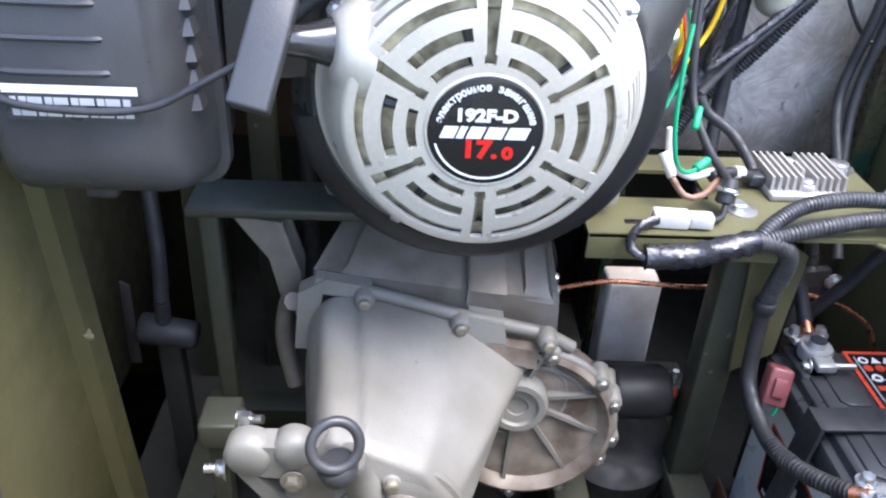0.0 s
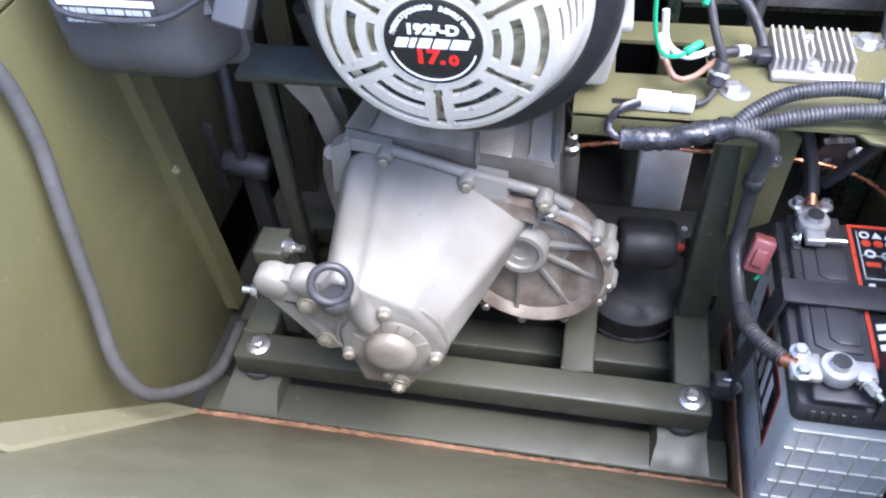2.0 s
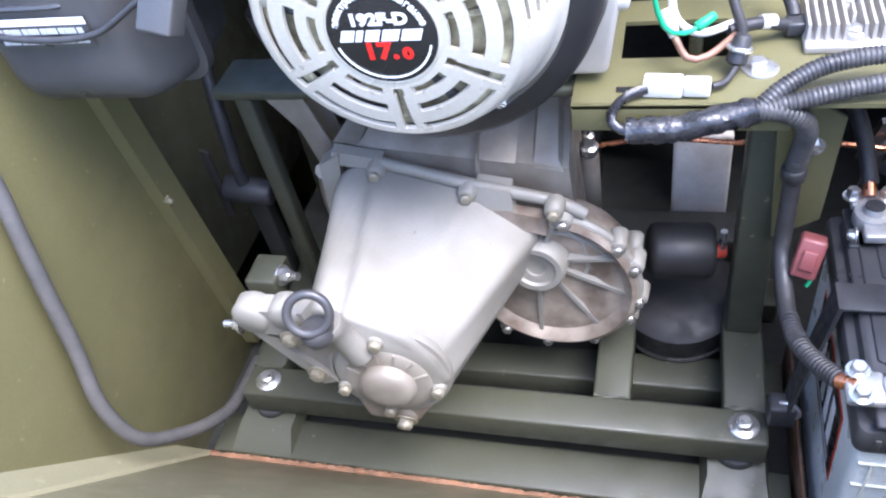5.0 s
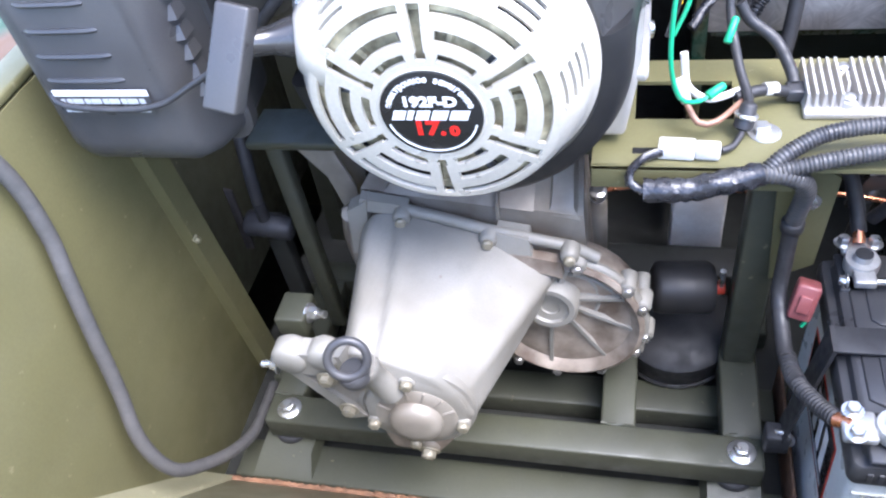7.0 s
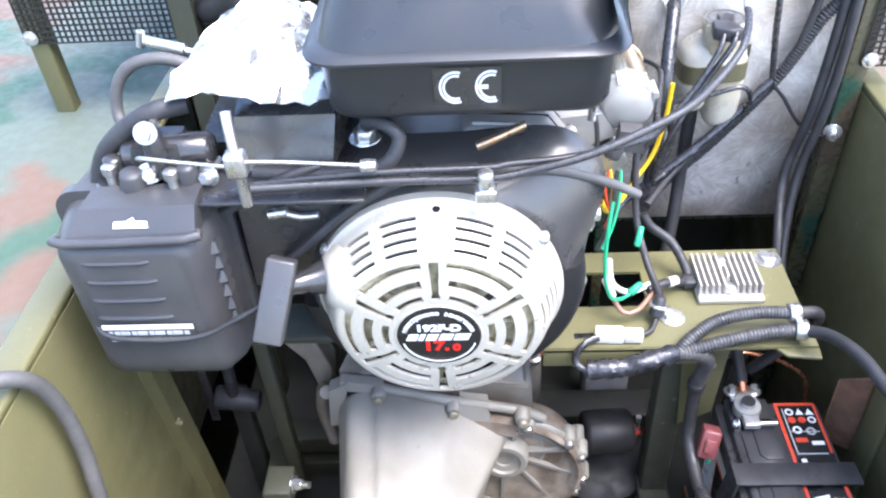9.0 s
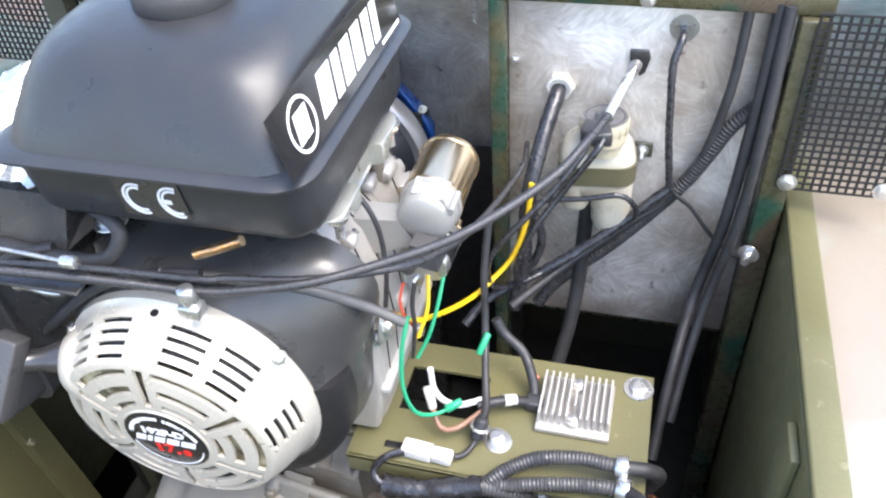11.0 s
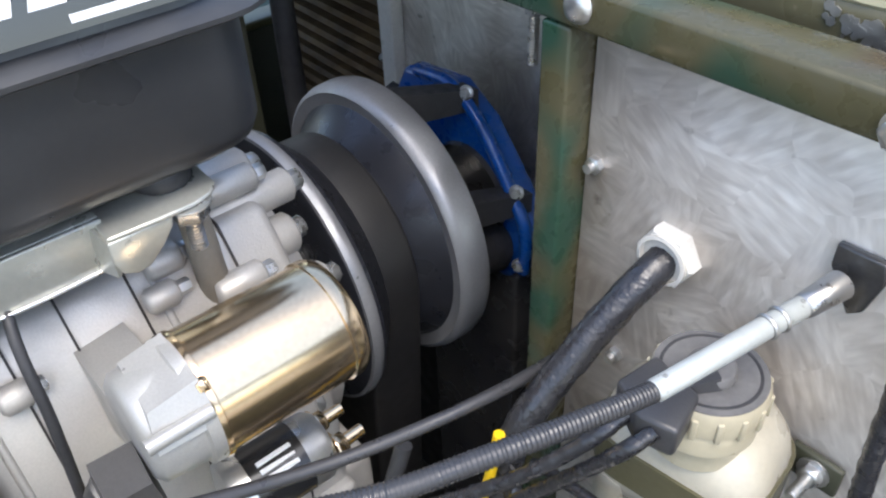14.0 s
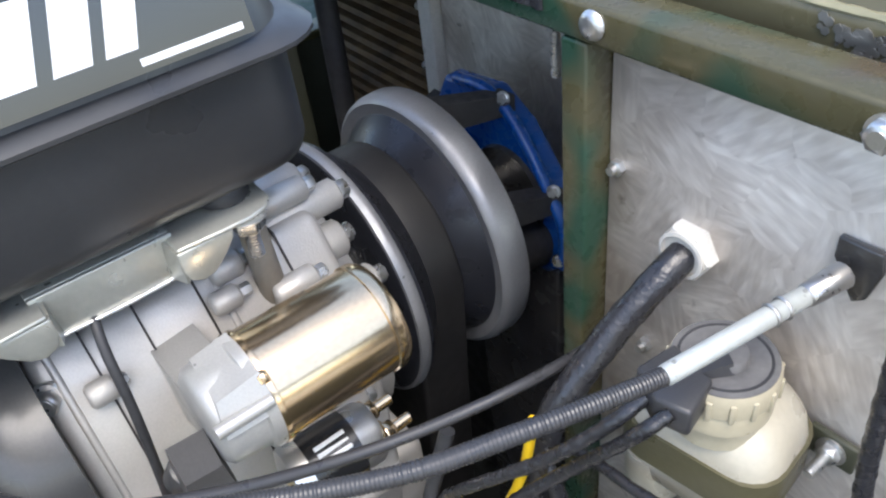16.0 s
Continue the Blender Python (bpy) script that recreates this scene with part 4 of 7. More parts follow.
for k in range(4):
    part("print_bar", flat(bar(0.036 - k * 0.024, 0.050 - k * 0.024, -0.022, 0.028, -0.008), side_frame, 0.0013), WHITE, panel)
part("print_bar", flat(bar(-0.06, 0.060, -0.033, -0.028), side_frame, 0.0013), GREY_PRINT, panel)
# terminals and clamps
for yy, front in ((-0.048, True), (0.138, False)):
    part("terminal_well", box(bx0 + 0.010, bx0 + 0.062, yy - 0.026, yy + 0.024, 0.261, 0.2665, 0.002), BLACK_PLASTIC, lid)
    part("terminal", rod((bx0 + 0.030, yy, 0.262), (bx0 + 0.030, yy, 0.292), 0.0095, 0.0085, 20, 0.001), LEAD, bat, "grey lead terminal post")
    part("terminal_top", lathe([(0.0082, 0.0), (0.0082, 0.0008), (0.002, 0.001)], (bx0 + 0.030, yy, 0.2918), Z, 20), RUBBER, bat, "dark top of the terminal post")
    clamp = part("cable_clamp", lathe([(0.010, 0.0), (0.016, 0.0), (0.0165, 0.002), (0.0165, 0.011), (0.0155, 0.013), (0.010, 0.013)], (bx0 + 0.030, yy, 0.272), Z, 28), LEAD, bat, "bright battery cable clamp")
    s = 1 if front else 0
    if front:
        part("jaw", box(bx0 + 0.044, bx0 + 0.062, yy - 0.012, yy + 0.010, 0.274, 0.283, 0.002), LEAD, clamp)
        part("bolt", bolt((bx0 + 0.053, yy - 0.012, 0.279), -Y + X * 0.6, 0.0055, 0.012, stud=0.006), ZINC, clamp)
        part("saddle", box(bx0 - 0.012, bx0 + 0.016, yy - 0.015, yy + 0.014, 0.273, 0.282, 0.003), LEAD, clamp)
        for dy in (-0.010, 0.012):
            part("bolt", bolt((bx0 - 0.002, yy + dy, 0.282), Z, 0.0058, 0.007), ZINC, clamp)
    else:
        part("jaw", box(bx0 + 0.020, bx0 + 0.040, yy - 0.030, yy - 0.012, 0.274, 0.283, 0.002), LEAD, clamp)
        part("bolt", bolt((bx0 + 0.014, yy - 0.024, 0.279), -X, 0.0048, 0.006), ZINC, clamp)
        part("stud", rod((bx0 + 0.040, yy - 0.024, 0.279), (bx0 + 0.060, yy - 0.024, 0.279), 0.003), ZINC, clamp)
        part("saddle", box(bx0 + 0.014, bx0 + 0.046, yy + 0.012, yy + 0.034, 0.273, 0.281, 0.003), LEAD, clamp)
        for dx in (0.016, 0.044):
            part("bolt", bolt((bx0 + dx, yy + 0.024, 0.281), Z, 0.0056, 0.008), ZINC, clamp)
part("terminal_cover", hexa([(bx0 + 0.065, by0 - 0.004, 0.245), (bx1 + 0.004, by0 - 0.004, 0.245), (bx1 + 0.004, -0.018, 0.245), (bx0 + 0.072, -0.018, 0.245)], [(bx0 + 0.068, by0 + 0.002, 0.287), (bx1 - 0.002, by0 + 0.002, 0.287), (bx1 - 0.002, -0.022, 0.292), (bx0 + 0.076, -0.022, 0.292)], 0.006), BLACK_PLASTIC, bat, "black plastic terminal cover")
strap = thing("battery_strap", "black rubber strap pulled tight over the battery", "strap", (0.39, 0.05, 0.27))
part("band", box(bx0 - 0.004, bx1 + 0.006, 0.032, 0.062, 0.2700, 0.2735, 0.001), RUBBER, strap)
part("band_side", hexa([(bx0 - 0.030, 0.020, 0.125), (bx0 - 0.028, 0.020, 0.125), (bx0 - 0.028, 0.048, 0.125), (bx0 - 0.030, 0.048, 0.125)], [(bx0 - 0.007, 0.032, 0.2735), (bx0 - 0.003, 0.032, 0.2735), (bx0 - 0.003, 0.062, 0.2735), (bx0 - 0.007, 0.062, 0.2735)], 0.0008), RUBBER, strap)
part("hook", torus((bx0 - 0.028, 0.030, 0.120), (0.3, 1, 0), 0.011, 0.0025), ZINC, strap, "bright wire hook")
part("strap_end", box(bx0 - 0.045, bx0 - 0.020, 0.022, 0.044, 0.10, 0.130, 0.003), RUBBER, strap)
tray = thing("battery_tray", "thin olive battery tray with a red-brown edge", "tray", (0.39, 0.045, 0.0))
part("base", box(bx0 - 0.008, bx1 + 0.006, by0 - 0.006, by1 + 0.006, 0.0, 0.011, 0.002), OLIVE_SHADED, tray)
part("edge", box(bx0 - 0.010, bx0 - 0.007, by0 - 0.006, by1 + 0.006, 0.0, 0.060, 0.0008), RUST, tray, "red-brown upright edge")
solid("rusty_plate", hexa([(0.468, 0.15, 0.20), (0.500, 0.13, 0.20), (0.500, 0.134, 0.20), (0.468, 0.154, 0.20)], [(0.472, 0.16, 0.30), (0.500, 0.14, 0.325), (0.500, 0.144, 0.325), (0.472, 0.164, 0.30)], 0.0005), RUST, "rusty brown steel plate between the battery and the wall", "plate")

# ---- the engine ----
eng = thing("engine", "air-cooled petrol engine, silver fan cover, black fuel tank", "engine", (0, 0.15, 0.43))
AX = Vector((0, 0, 0.56))
# fan cover: the pierced face and the pierced side, from one polar grid; the whole cover leans a little forward
LEAN = Matrix.Translation((-0.0045, 0.002, 0.5635)) @ Matrix.Rotation(radians(3), 4, "X") @ Matrix.Translation((0, 0, -0.56))
STEPS = 240
RADII = [0.0385, 0.0455, 0.0520, 0.0605, 0.0690, 0.0800, 0.0865, 0.0895, 0.0915]
SIDE = [(0.0915, 0.005), (0.0937, 0.0062), (0.0950, 0.0080), (0.0967, 0.0112), (0.1000, 0.0168), (0.1018, 0.0203), (0.1040, 0.0258), (0.1055, 0.0293), (0.1078, 0.0345), (0.1092, 0.0382), (0.1110, 0.0435), (0.1125, 0.0490), (0.1165, 0.0520), (0.1170, 0.0600)]
GROUPS = (107, 71, 46, 130, 7)


def leaning(name, bm, mat, parent, label="", angle=47):
    bmesh.ops.transform(bm, verts=bm.verts, matrix=LEAN)
    return part(name, bm, mat, parent, label, angle)


def angle_gap(a, b):
    return abs((a - b + 180) % 360 - 180)


def face_hole(k, a):
    sector = min(angle_gap(a, 60 * s) for s in range(6))
    if 1 <= k <= 5 and (RADII[k] + RADII[k + 1]) / 2 * radians(30 - sector) < 0.0034:
        return True
    return (k == 1 and sector < 17) or (k == 3 and sector < 19) or (k == 5 and sector < 22)


def side_hole(k, a):
    return k in (2, 4, 6, 8) and min(angle_gap(a, g) for g in GROUPS) < 9


cover_bm = bmesh.new()
grid = []
for r, y in [(r, -0.002 + 0.007 * ((r - 0.0385) / 0.053) ** 2) for r in RADII] + SIDE[1:]:
    grid.append([cover_bm.verts.new((r * math.cos(2 * math.pi * i / STEPS), y, 0.56 + r * math.sin(2 * math.pi * i / STEPS))) for i in range(STEPS)])
for k in range(len(grid) - 1):
    for i in range(STEPS):
        a = (i + 0.5) * 360 / STEPS
        if face_hole(k, a) if k < len(RADII) - 1 else side_hole(k - len(RADII) + 1, a):
            continue
        j = (i + 1) % STEPS
        cover_bm.faces.new((grid[k][i], grid[k][j], grid[k + 1][j], grid[k + 1][i]))
bmesh.ops.recalc_face_normals(cover_bm, faces=cover_bm.faces)
bmesh.ops.solidify(cover_bm, geom=cover_bm.faces[:], thickness=0.0034)
fan_cover = leaning("fan_cover", cover_bm, COVER, eng, "silver pierced fan cover", 40)
leaning("flywheel", lathe([(0.02, 0.014), (0.045, 0.010), (0.060, 0.012), (0.075, 0.016), (0.082, 0.020)], AX, Y, 48), DUSTY, fan_cover, "dusty flywheel behind the slots")
leaning("fan_drum", lathe([(0.080, 0.021), (0.0885, 0.0135), (0.0925, 0.016), (0.1045, 0.045)], AX, Y, 48), SHADE_BLACK, fan_cover, "dark fan drum behind the side slots")
leaning("inner_plate", lathe([(0.0775, 0.0105), (0.0790, 0.0085), (0.0870, 0.0105), (0.0880, 0.0125)], AX, Y, 48, False), DUSTY, fan_cover, "dusty pale plate behind the outer slots")
for k in range(11):
    a = radians(k * 360 / 11 + 5)
    d = Vector((math.cos(a), 0, math.sin(a)))
    leaning("fan_blade", rod(AX + d * 0.044 + Y * 0.0085, AX + d * 0.076 + Y * 0.0125, 0.0025, 0.0045, 6), BLACK_PLASTIC if k % 2 else DUSTY, fan_cover)
leaning("rope_guide", lathe([(0.019, 0.0), (0.015, 0.012), (0.0105, 0.026), (0.0095, 0.040), (0.0105, 0.042), (0.0105, 0.048)], (-0.096, 0.036, 0.602), (-0.9, -0.50, 0.20), 20), SHROUD, fan_cover)
leaning("rope_boss", lathe([(0.036, 0.0), (0.033, 0.008), (0.026, 0.016), (0.021, 0.020), (0.018, 0.021)], (-0.083, 0.036, 0.598), (-0.9, -0.32, 0.18), 28), COVER, fan_cover, "silver boss round the starter rope")
leaning("screw_hole", rod((0.003, 0.0435, 0.6690), (0.003, 0.0433, 0.6716), 0.0035), BLACK_PRINT, fan_cover)
for a in (150, 35, -60, -120):
    d = Vector((math.cos(radians(a)), 0, math.sin(radians(a))))
    leaning("bolt", bolt(AX + d * 0.1160 + Y * 0.052, (d - Y).normalized(), 0.0045, 0.004), ZINC, fan_cover)
badge = leaning("badge", lathe([(0.0378, 0.0), (0.0378, 0.0012), (0.0370, 0.0016)], (0, -0.0022, 0.56), -Y, 48), BLACK_PRINT, fan_cover, "round black badge with white and red lettering")
leaning("badge_rim", torus((0, -0.0018, 0.56), -Y, 0.0390, 0.0014, 56, 8), COVER, badge)
bf = plane_frame((0, -0.0040, 0.56), X, Z) @ Matrix.Scale(0.94, 4)
leaning("lettering", text_mesh("192F-D", 0.0125, bf @ Matrix.Translation((0, 0.0125, 0)) @ Matrix.Diagonal((1.15, 1, 1, 1)), bold=0.0006), WHITE, badge, "white model number")
leaning("lettering", add(text_mesh("17.", 0.0185, bf @ Matrix.Translation((-0.0035, -0.0135, 0)) @ Matrix.Diagonal((1.15, 1, 1, 1)), bold=0.0008), text_mesh("0", 0.0125, bf @ Matrix.Translation((0.0165, -0.0158, 0)) @ Matrix.Diagonal((1.2, 1, 1, 1)), bold=0.0007)), RED_NUMBER, badge, "red power figure")
for x0, w in ((-0.032, 0.010), (-0.0205, 0.005), (-0.0135, 0.0105), (-0.001, 0.0125), (0.0135, 0.0145)):
    leaning("logo_bar", flat(bar(x0, x0 + w, -0.0045, 0.0045, 0.0035), bf, 0.0003), WHITE, badge)
leaning("arc_line", ring_shape(bf, 0, 0, 0.0350, 0.0365, 195, 345, thick=0.0003), WHITE, badge)
ring_text = bmesh.new()
words = "электронное зажигание"
for i, ch in enumerate(words):
    a = radians(164 - i * 148 / (len(words) - 1))
    if ch != " ":
        add(ring_text, text_mesh(ch, 0.0075, bf @ Matrix.Translation((0.0335 * math.cos(a), 0.0335 * math.sin(a), 0)) @ Matrix.Rotation(a - math.pi / 2, 4, "Z"), bold=0.0002))
leaning("lettering", ring_text, WHITE, badge, "white lettering round the badge")
# starter handle and rope
hd = Vector((0.016, 0.037, 0.058)).normalized()
hm = Matrix.Translation((-0.144, -0.002, 0.613)) @ hd.to_track_quat("Z", "Y").to_matrix().to_4x4() @ Matrix.Rotation(radians(24), 4, "Z")
handle = part("pull_handle", box(-0.0128, 0.0128, -0.0105, 0.0105, -0.038, 0.038, 0.0025, hm, 3), BLACK_PLASTIC, eng, "black plastic pull handle, one face coloured grey for its reflection")
# thin lighter slab: reflection put into the colour of this one face
part("handle_sheen_face", box(-0.0112, 0.0112, -0.0115, -0.0100, -0.0365, 0.0365, 0.001, hm), HANDLE_SHEEN, handle)
# flywheel housing: round below, running up to the carburettor side
SHELL = [(0.1355, 0.56), (0.141, 0.602), (0.155, 0.645), (0.149, 0.670), (0.126, 0.694), (0.100, 0.703), (0.014, 0.697), (-0.080, 0.697), (-0.104, 0.680), (-0.128, 0.63)]
SHELL += [(-0.0045 + 0.145 * math.cos(radians(a)), 0.5635 + 0.145 * math.sin(radians(a))) for a in range(188, 346, 8)]
shell_radii = rounded_radii(SHELL, (-0.0045, 0.5635), 96, 2)
shroud = bmesh.new()
shroud_rings = []
for v, y in ((-0.06, 0.058), (0.02, 0.0565), (0.12, 0.060), (0.35, 0.070), (0.65, 0.084), (0.9, 0.098), (1.0, 0.110), (1.0, 0.128)):
    shroud_rings.append([shroud.verts.new((-0.0045 + (0.1195 * (1 - v) + max(r, 0.1195) * v) * math.cos(2 * math.pi * i / 96), y, 0.5635 + (0.1195 * (1 - v) + max(r, 0.1195) * v) * math.sin(2 * math.pi * i / 96))) for i, r in enumerate(shell_radii)])
for ra, rb in zip(shroud_rings, shroud_rings[1:]):
    for i in range(96):
        shroud.faces.new((ra[i], ra[(i + 1) % 96], rb[(i + 1) % 96], rb[i]))
shroud.faces.new(shroud_rings[0])
shroud.faces.new(shroud_rings[-1][::-1])
part("fan_housing", shroud, SHROUD_DUSTY, eng, "dusty black steel fan housing", 50)
rim = bmesh.new()
rim_rows = [[rim.verts.new((-0.0045 + r * math.cos(radians(a)), y, 0.5635 + r * math.sin(radians(a)))) for r, y in ((0.1175, 0.056), (0.1300, 0.0585), (0.1365, 0.064), (0.1395, 0.072), (0.1400, 0.086), (0.1200, 0.086))] for a in range(-172, 13, 4)]
for ra, rb in zip(rim_rows, rim_rows[1:]):
    for i in range(6):
        rim.faces.new((ra[i], ra[(i + 1) % 6], rb[(i + 1) % 6], rb[i]))
rim.faces.new(rim_rows[0])
rim.faces.new(rim_rows[-1][::-1])
part("housing_rim", rim, BLACK_ENAMEL, eng, "dull black lower rim of the fan housing", 50)
part("deflector", hexa([(-0.185, 0.07, 0.565), (-0.095, 0.07, 0.575), (-0.095, 0.16, 0.575), (-0.185, 0.16, 0.565)], [(-0.180, 0.062, 0.672), (-0.085, 0.062, 0.682), (-0.085, 0.17, 0.690), (-0.180, 0.17, 0.684)], 0.010), SHROUD, eng, "black sheet duct with a bright clip")
part("clip", add(tube([(-0.150, 0.060, 0.661), (-0.140, 0.0585, 0.663), (-0.125, 0.0595, 0.657), (-0.108, 0.060, 0.658)], 0.0035, 8), rod((-0.152, 0.0585, 0.6615), (-0.135, 0.0585, 0.664), 0.005)), ZINC, eng, "bright steel clip")
part("stamp", ring_shape(plane_frame((-0.140, 0.0625, 0.635), X, Z), 0, 0, 0.008, 0.0095, thick=0.0006), SHROUD, eng)
part("head_cover", hexa([(-0.235, 0.17, 0.55), (-0.08, 0.16, 0.55), (-0.08, 0.30, 0.55), (-0.235, 0.30, 0.55)], [(-0.225, 0.125, 0.695), (-0.06, 0.115, 0.712), (-0.06, 0.29, 0.712), (-0.225, 0.29, 0.70)], 0.010), SHROUD, eng, "black cylinder shroud")
part("crankcase", prism([(0.105 * math.cos(radians(a)), 0.56 + 0.105 * math.sin(radians(a))) for a in range(0, 360, 12)], 0.127, 0.318, "y", 0.006), CAST_CLEAN, eng, "clean cast aluminium crankcase", 40)
part("crankcase_side", prism([(0.02, 0.44), (0.128, 0.44), (0.138, 0.50), (0.1395, 0.56), (0.1345, 0.62), (0.122, 0.665), (0.100, 0.695), (0.02, 0.70)], 0.128, 0.290, "y", 0.006, 3), CAST_CLEAN, eng, "", 45)
part("crankcase_sump", box(-0.13, 0.128, 0.150, 0.315, 0.429, 0.500, 0.008), CAST_CLEAN, eng)
for y in (0.1365, 0.222):
    part("case_rib", prism([(0.03, 0.46), (0.131, 0.46), (0.1395, 0.51), (0.1410, 0.56), (0.1360, 0.620), (0.1235, 0.666), (0.101, 0.6965), (0.03, 0.702)], y, y + 0.004, "y", 0.0015), CAST_CLEAN, eng)
for x, y, z, r in ((0.095, 0.292, 0.668, 0.012), (0.110, 0.300, 0.640, 0.011), (0.085, 0.300, 0.690, 0.010), (0.07, 0.285, 0.700, 0.012)):
    lug = part("lug", rod((x, y - 0.05, z), (x, y + 0.012, z), r, r * 0.95, 16, 0.002), CAST_CLEAN, eng)
    part("bolt", bolt((x, y + 0.012, z), Y, 0.0055, 0.007, False), ZINC, lug)
for q, r, n in (((0.122, 0.145, 0.676), 0.0065, 0.014), ((0.104, 0.222, 0.694), 0.008, 0.018), ((0.116, 0.215, 0.684), 0.0065, 0.016), ((0.121, 0.246, 0.674), 0.0075, 0.026), ((0.088, 0.262, 0.706), 0.0075, 0.03), ((0.131, 0.262, 0.645), 0.008, 0.026), ((0.139, 0.195, 0.560), 0.009, 0.02), ((0.138, 0.245, 0.585), 0.009, 0.03)):
    lug = part("lug", rod(q, Vector(q) + Y * n, r, r, 16, 0.002), CAST_CLEAN, eng)
    part("bolt", bolt(Vector(q) + Y * n, Y, r * 0.55, 0.006, False), ZINC, lug)
for y in (0.155, 0.182, 0.213, 0.262):
    part("seam", prism([(0.03, 0.46), (0.131, 0.46), (0.1391, 0.51), (0.1406, 0.56), (0.1356, 0.620), (0.1231, 0.6656), (0.1006, 0.6961), (0.03, 0.7012)], y, y + 0.0011, "y", 0), SCORCHED, eng, "dark seam of the casing")
part("foot_ledge", box(0.100, 0.146, 0.130, 0.290, 0.497, 0.509, 0.004), CAST_CLEAN, eng)
for q in ((0.1455, 0.139, 0.590), (0.1405, 0.233, 0.485)):
    part("bolt", add(bolt(q, X, 0.0078, 0.008), lathe([(0.0145, 0), (0.0148, 0.001), (0.0135, 0.002)], q, X, 24)), ZINC, eng, "large zinc-plated flange bolt")
part("post", rod((0.112, 0.251, 0.640), (0.116, 0.247, 0.718), 0.0080, 0.0072, 16), CAST_GRIMY, eng, "dull metal stay below the tank bracket")
for q, r in (((0.108, 0.132, 0.676), 0.006), ((0.139, 0.138, 0.580), 0.009), ((0.139, 0.245, 0.545), 0.008)):
    part("bolt", bolt(q, Vector((1, -0.5, 0.3)), r, 0.008), ZINC, eng, "bright hex bolt on the crankcase")
# electric starter
sa = Vector((0.180, 0.205, 0.684))
part("starter_motor", lathe([(0.010, 0.0), (0.0282, 0.0), (0.0286, 0.001), (0.0286, 0.0025), (0.0276, 0.003), (0.0276, 0.0605), (0.0286, 0.061), (0.0286, 0.0655), (0.0270, 0.0685), (0.010, 0.070)], sa, Y, 56), YELLOW_ZINC, eng, "shiny yellow-zinc-plated starter motor", 40)
nose = part("starter_nose", add(lathe([(0.0205, -0.026), (0.0240, -0.023), (0.0255, -0.006), (0.0278, -0.005), (0.0278, 0.0)], sa, Y, 40), add(hexa([(0.164, 0.183, 0.690), (0.2055, 0.181, 0.692), (0.2065, 0.204, 0.692), (0.164, 0.204, 0.690)], [(0.169, 0.186, 0.7085), (0.197, 0.184, 0.7055), (0.198, 0.2045, 0.7095), (0.169, 0.2045, 0.7120)], 0.0045, 5), add(hexa([(0.110, 0.180, 0.630), (0.172, 0.180, 0.655), (0.172, 0.204, 0.655), (0.110, 0.204, 0.630)], [(0.110, 0.180, 0.676), (0.156, 0.180, 0.680), (0.156, 0.204, 0.680), (0.110, 0.204, 0.678)], 0.003), rod((0.2050, 0.178, 0.6985), (0.2050, 0.204, 0.6985), 0.003)))), NOSE_GREY, eng, "grey die-cast starter nose")
for a in (50, -75, 160):
    d = Vector((math.cos(radians(a)), 0, math.sin(radians(a))))
    part("screw", bolt(sa + d * 0.0275 - Y * 0.001, (Y + d * 0.5).normalized(), 0.0032, 0.0035, False), YELLOW_ZINC, nose)
solenoid = part("solenoid", lathe([(0.010, 0), (0.017, 0.002), (0.018, 0.004), (0.018, 0.05), (0.015, 0.054)], (0.172, 0.205, 0.604), (0.05, 1, 0.0), 28), ZINC, eng, "bright solenoid with a printed band")
part("band", lathe([(0.0184, 0.012), (0.0184, 0.040)], (0.172, 0.205, 0.604), (0.05, 1, 0.0), 28), BLACK_PRINT, solenoid)
for k in range(3):
    part("print_bar", box(0.178 + k * 0.0035, 0.180 + k * 0.0035, 0.222, 0.240, 0.6205 - k * 0.002, 0.6222 - k * 0.002, 0), WHITE, solenoid)
for dx in (-0.008, 0.010):
    part("terminal_bolt", bolt((0.174 + dx, 0.259, 0.606), Y, 0.0055, 0.006, stud=0.010), YELLOW_ZINC, solenoid)
part("plug", add(hexa([(0.168, 0.160, 0.650), (0.196, 0.158, 0.646), (0.198, 0.180, 0.648), (0.170, 0.182, 0.652)], [(0.171, 0.161, 0.671), (0.193, 0.160, 0.668), (0.195, 0.177, 0.669), (0.173, 0.179, 0.672)], 0.006, 4), rod((0.170, 0.168, 0.652), (0.164, 0.160, 0.640), 0.010, 0.008, 18, 0.002)), BLACK_PLASTIC, eng, "black rubber cap over the starter terminal")
part("ignition_lead", tube([(0.145, 0.153, 0.60), (0.149, 0.156, 0.64), (0.147, 0.159, 0.682), (0.136, 0.161, 0.712), (0.112, 0.168, 0.732)], 0.0024, 8), RUBBER, eng, "black lead over the crankcase")
part("breather_tube", tube([(0.0, 0.06, 0.702), (0.052, 0.071, 0.694), (0.105, 0.085, 0.680), (0.150, 0.095, 0.660), (0.182, 0.101, 0.640)], 0.0045, 10), HOSE_GREY, eng, "grey breather tube with an open end")

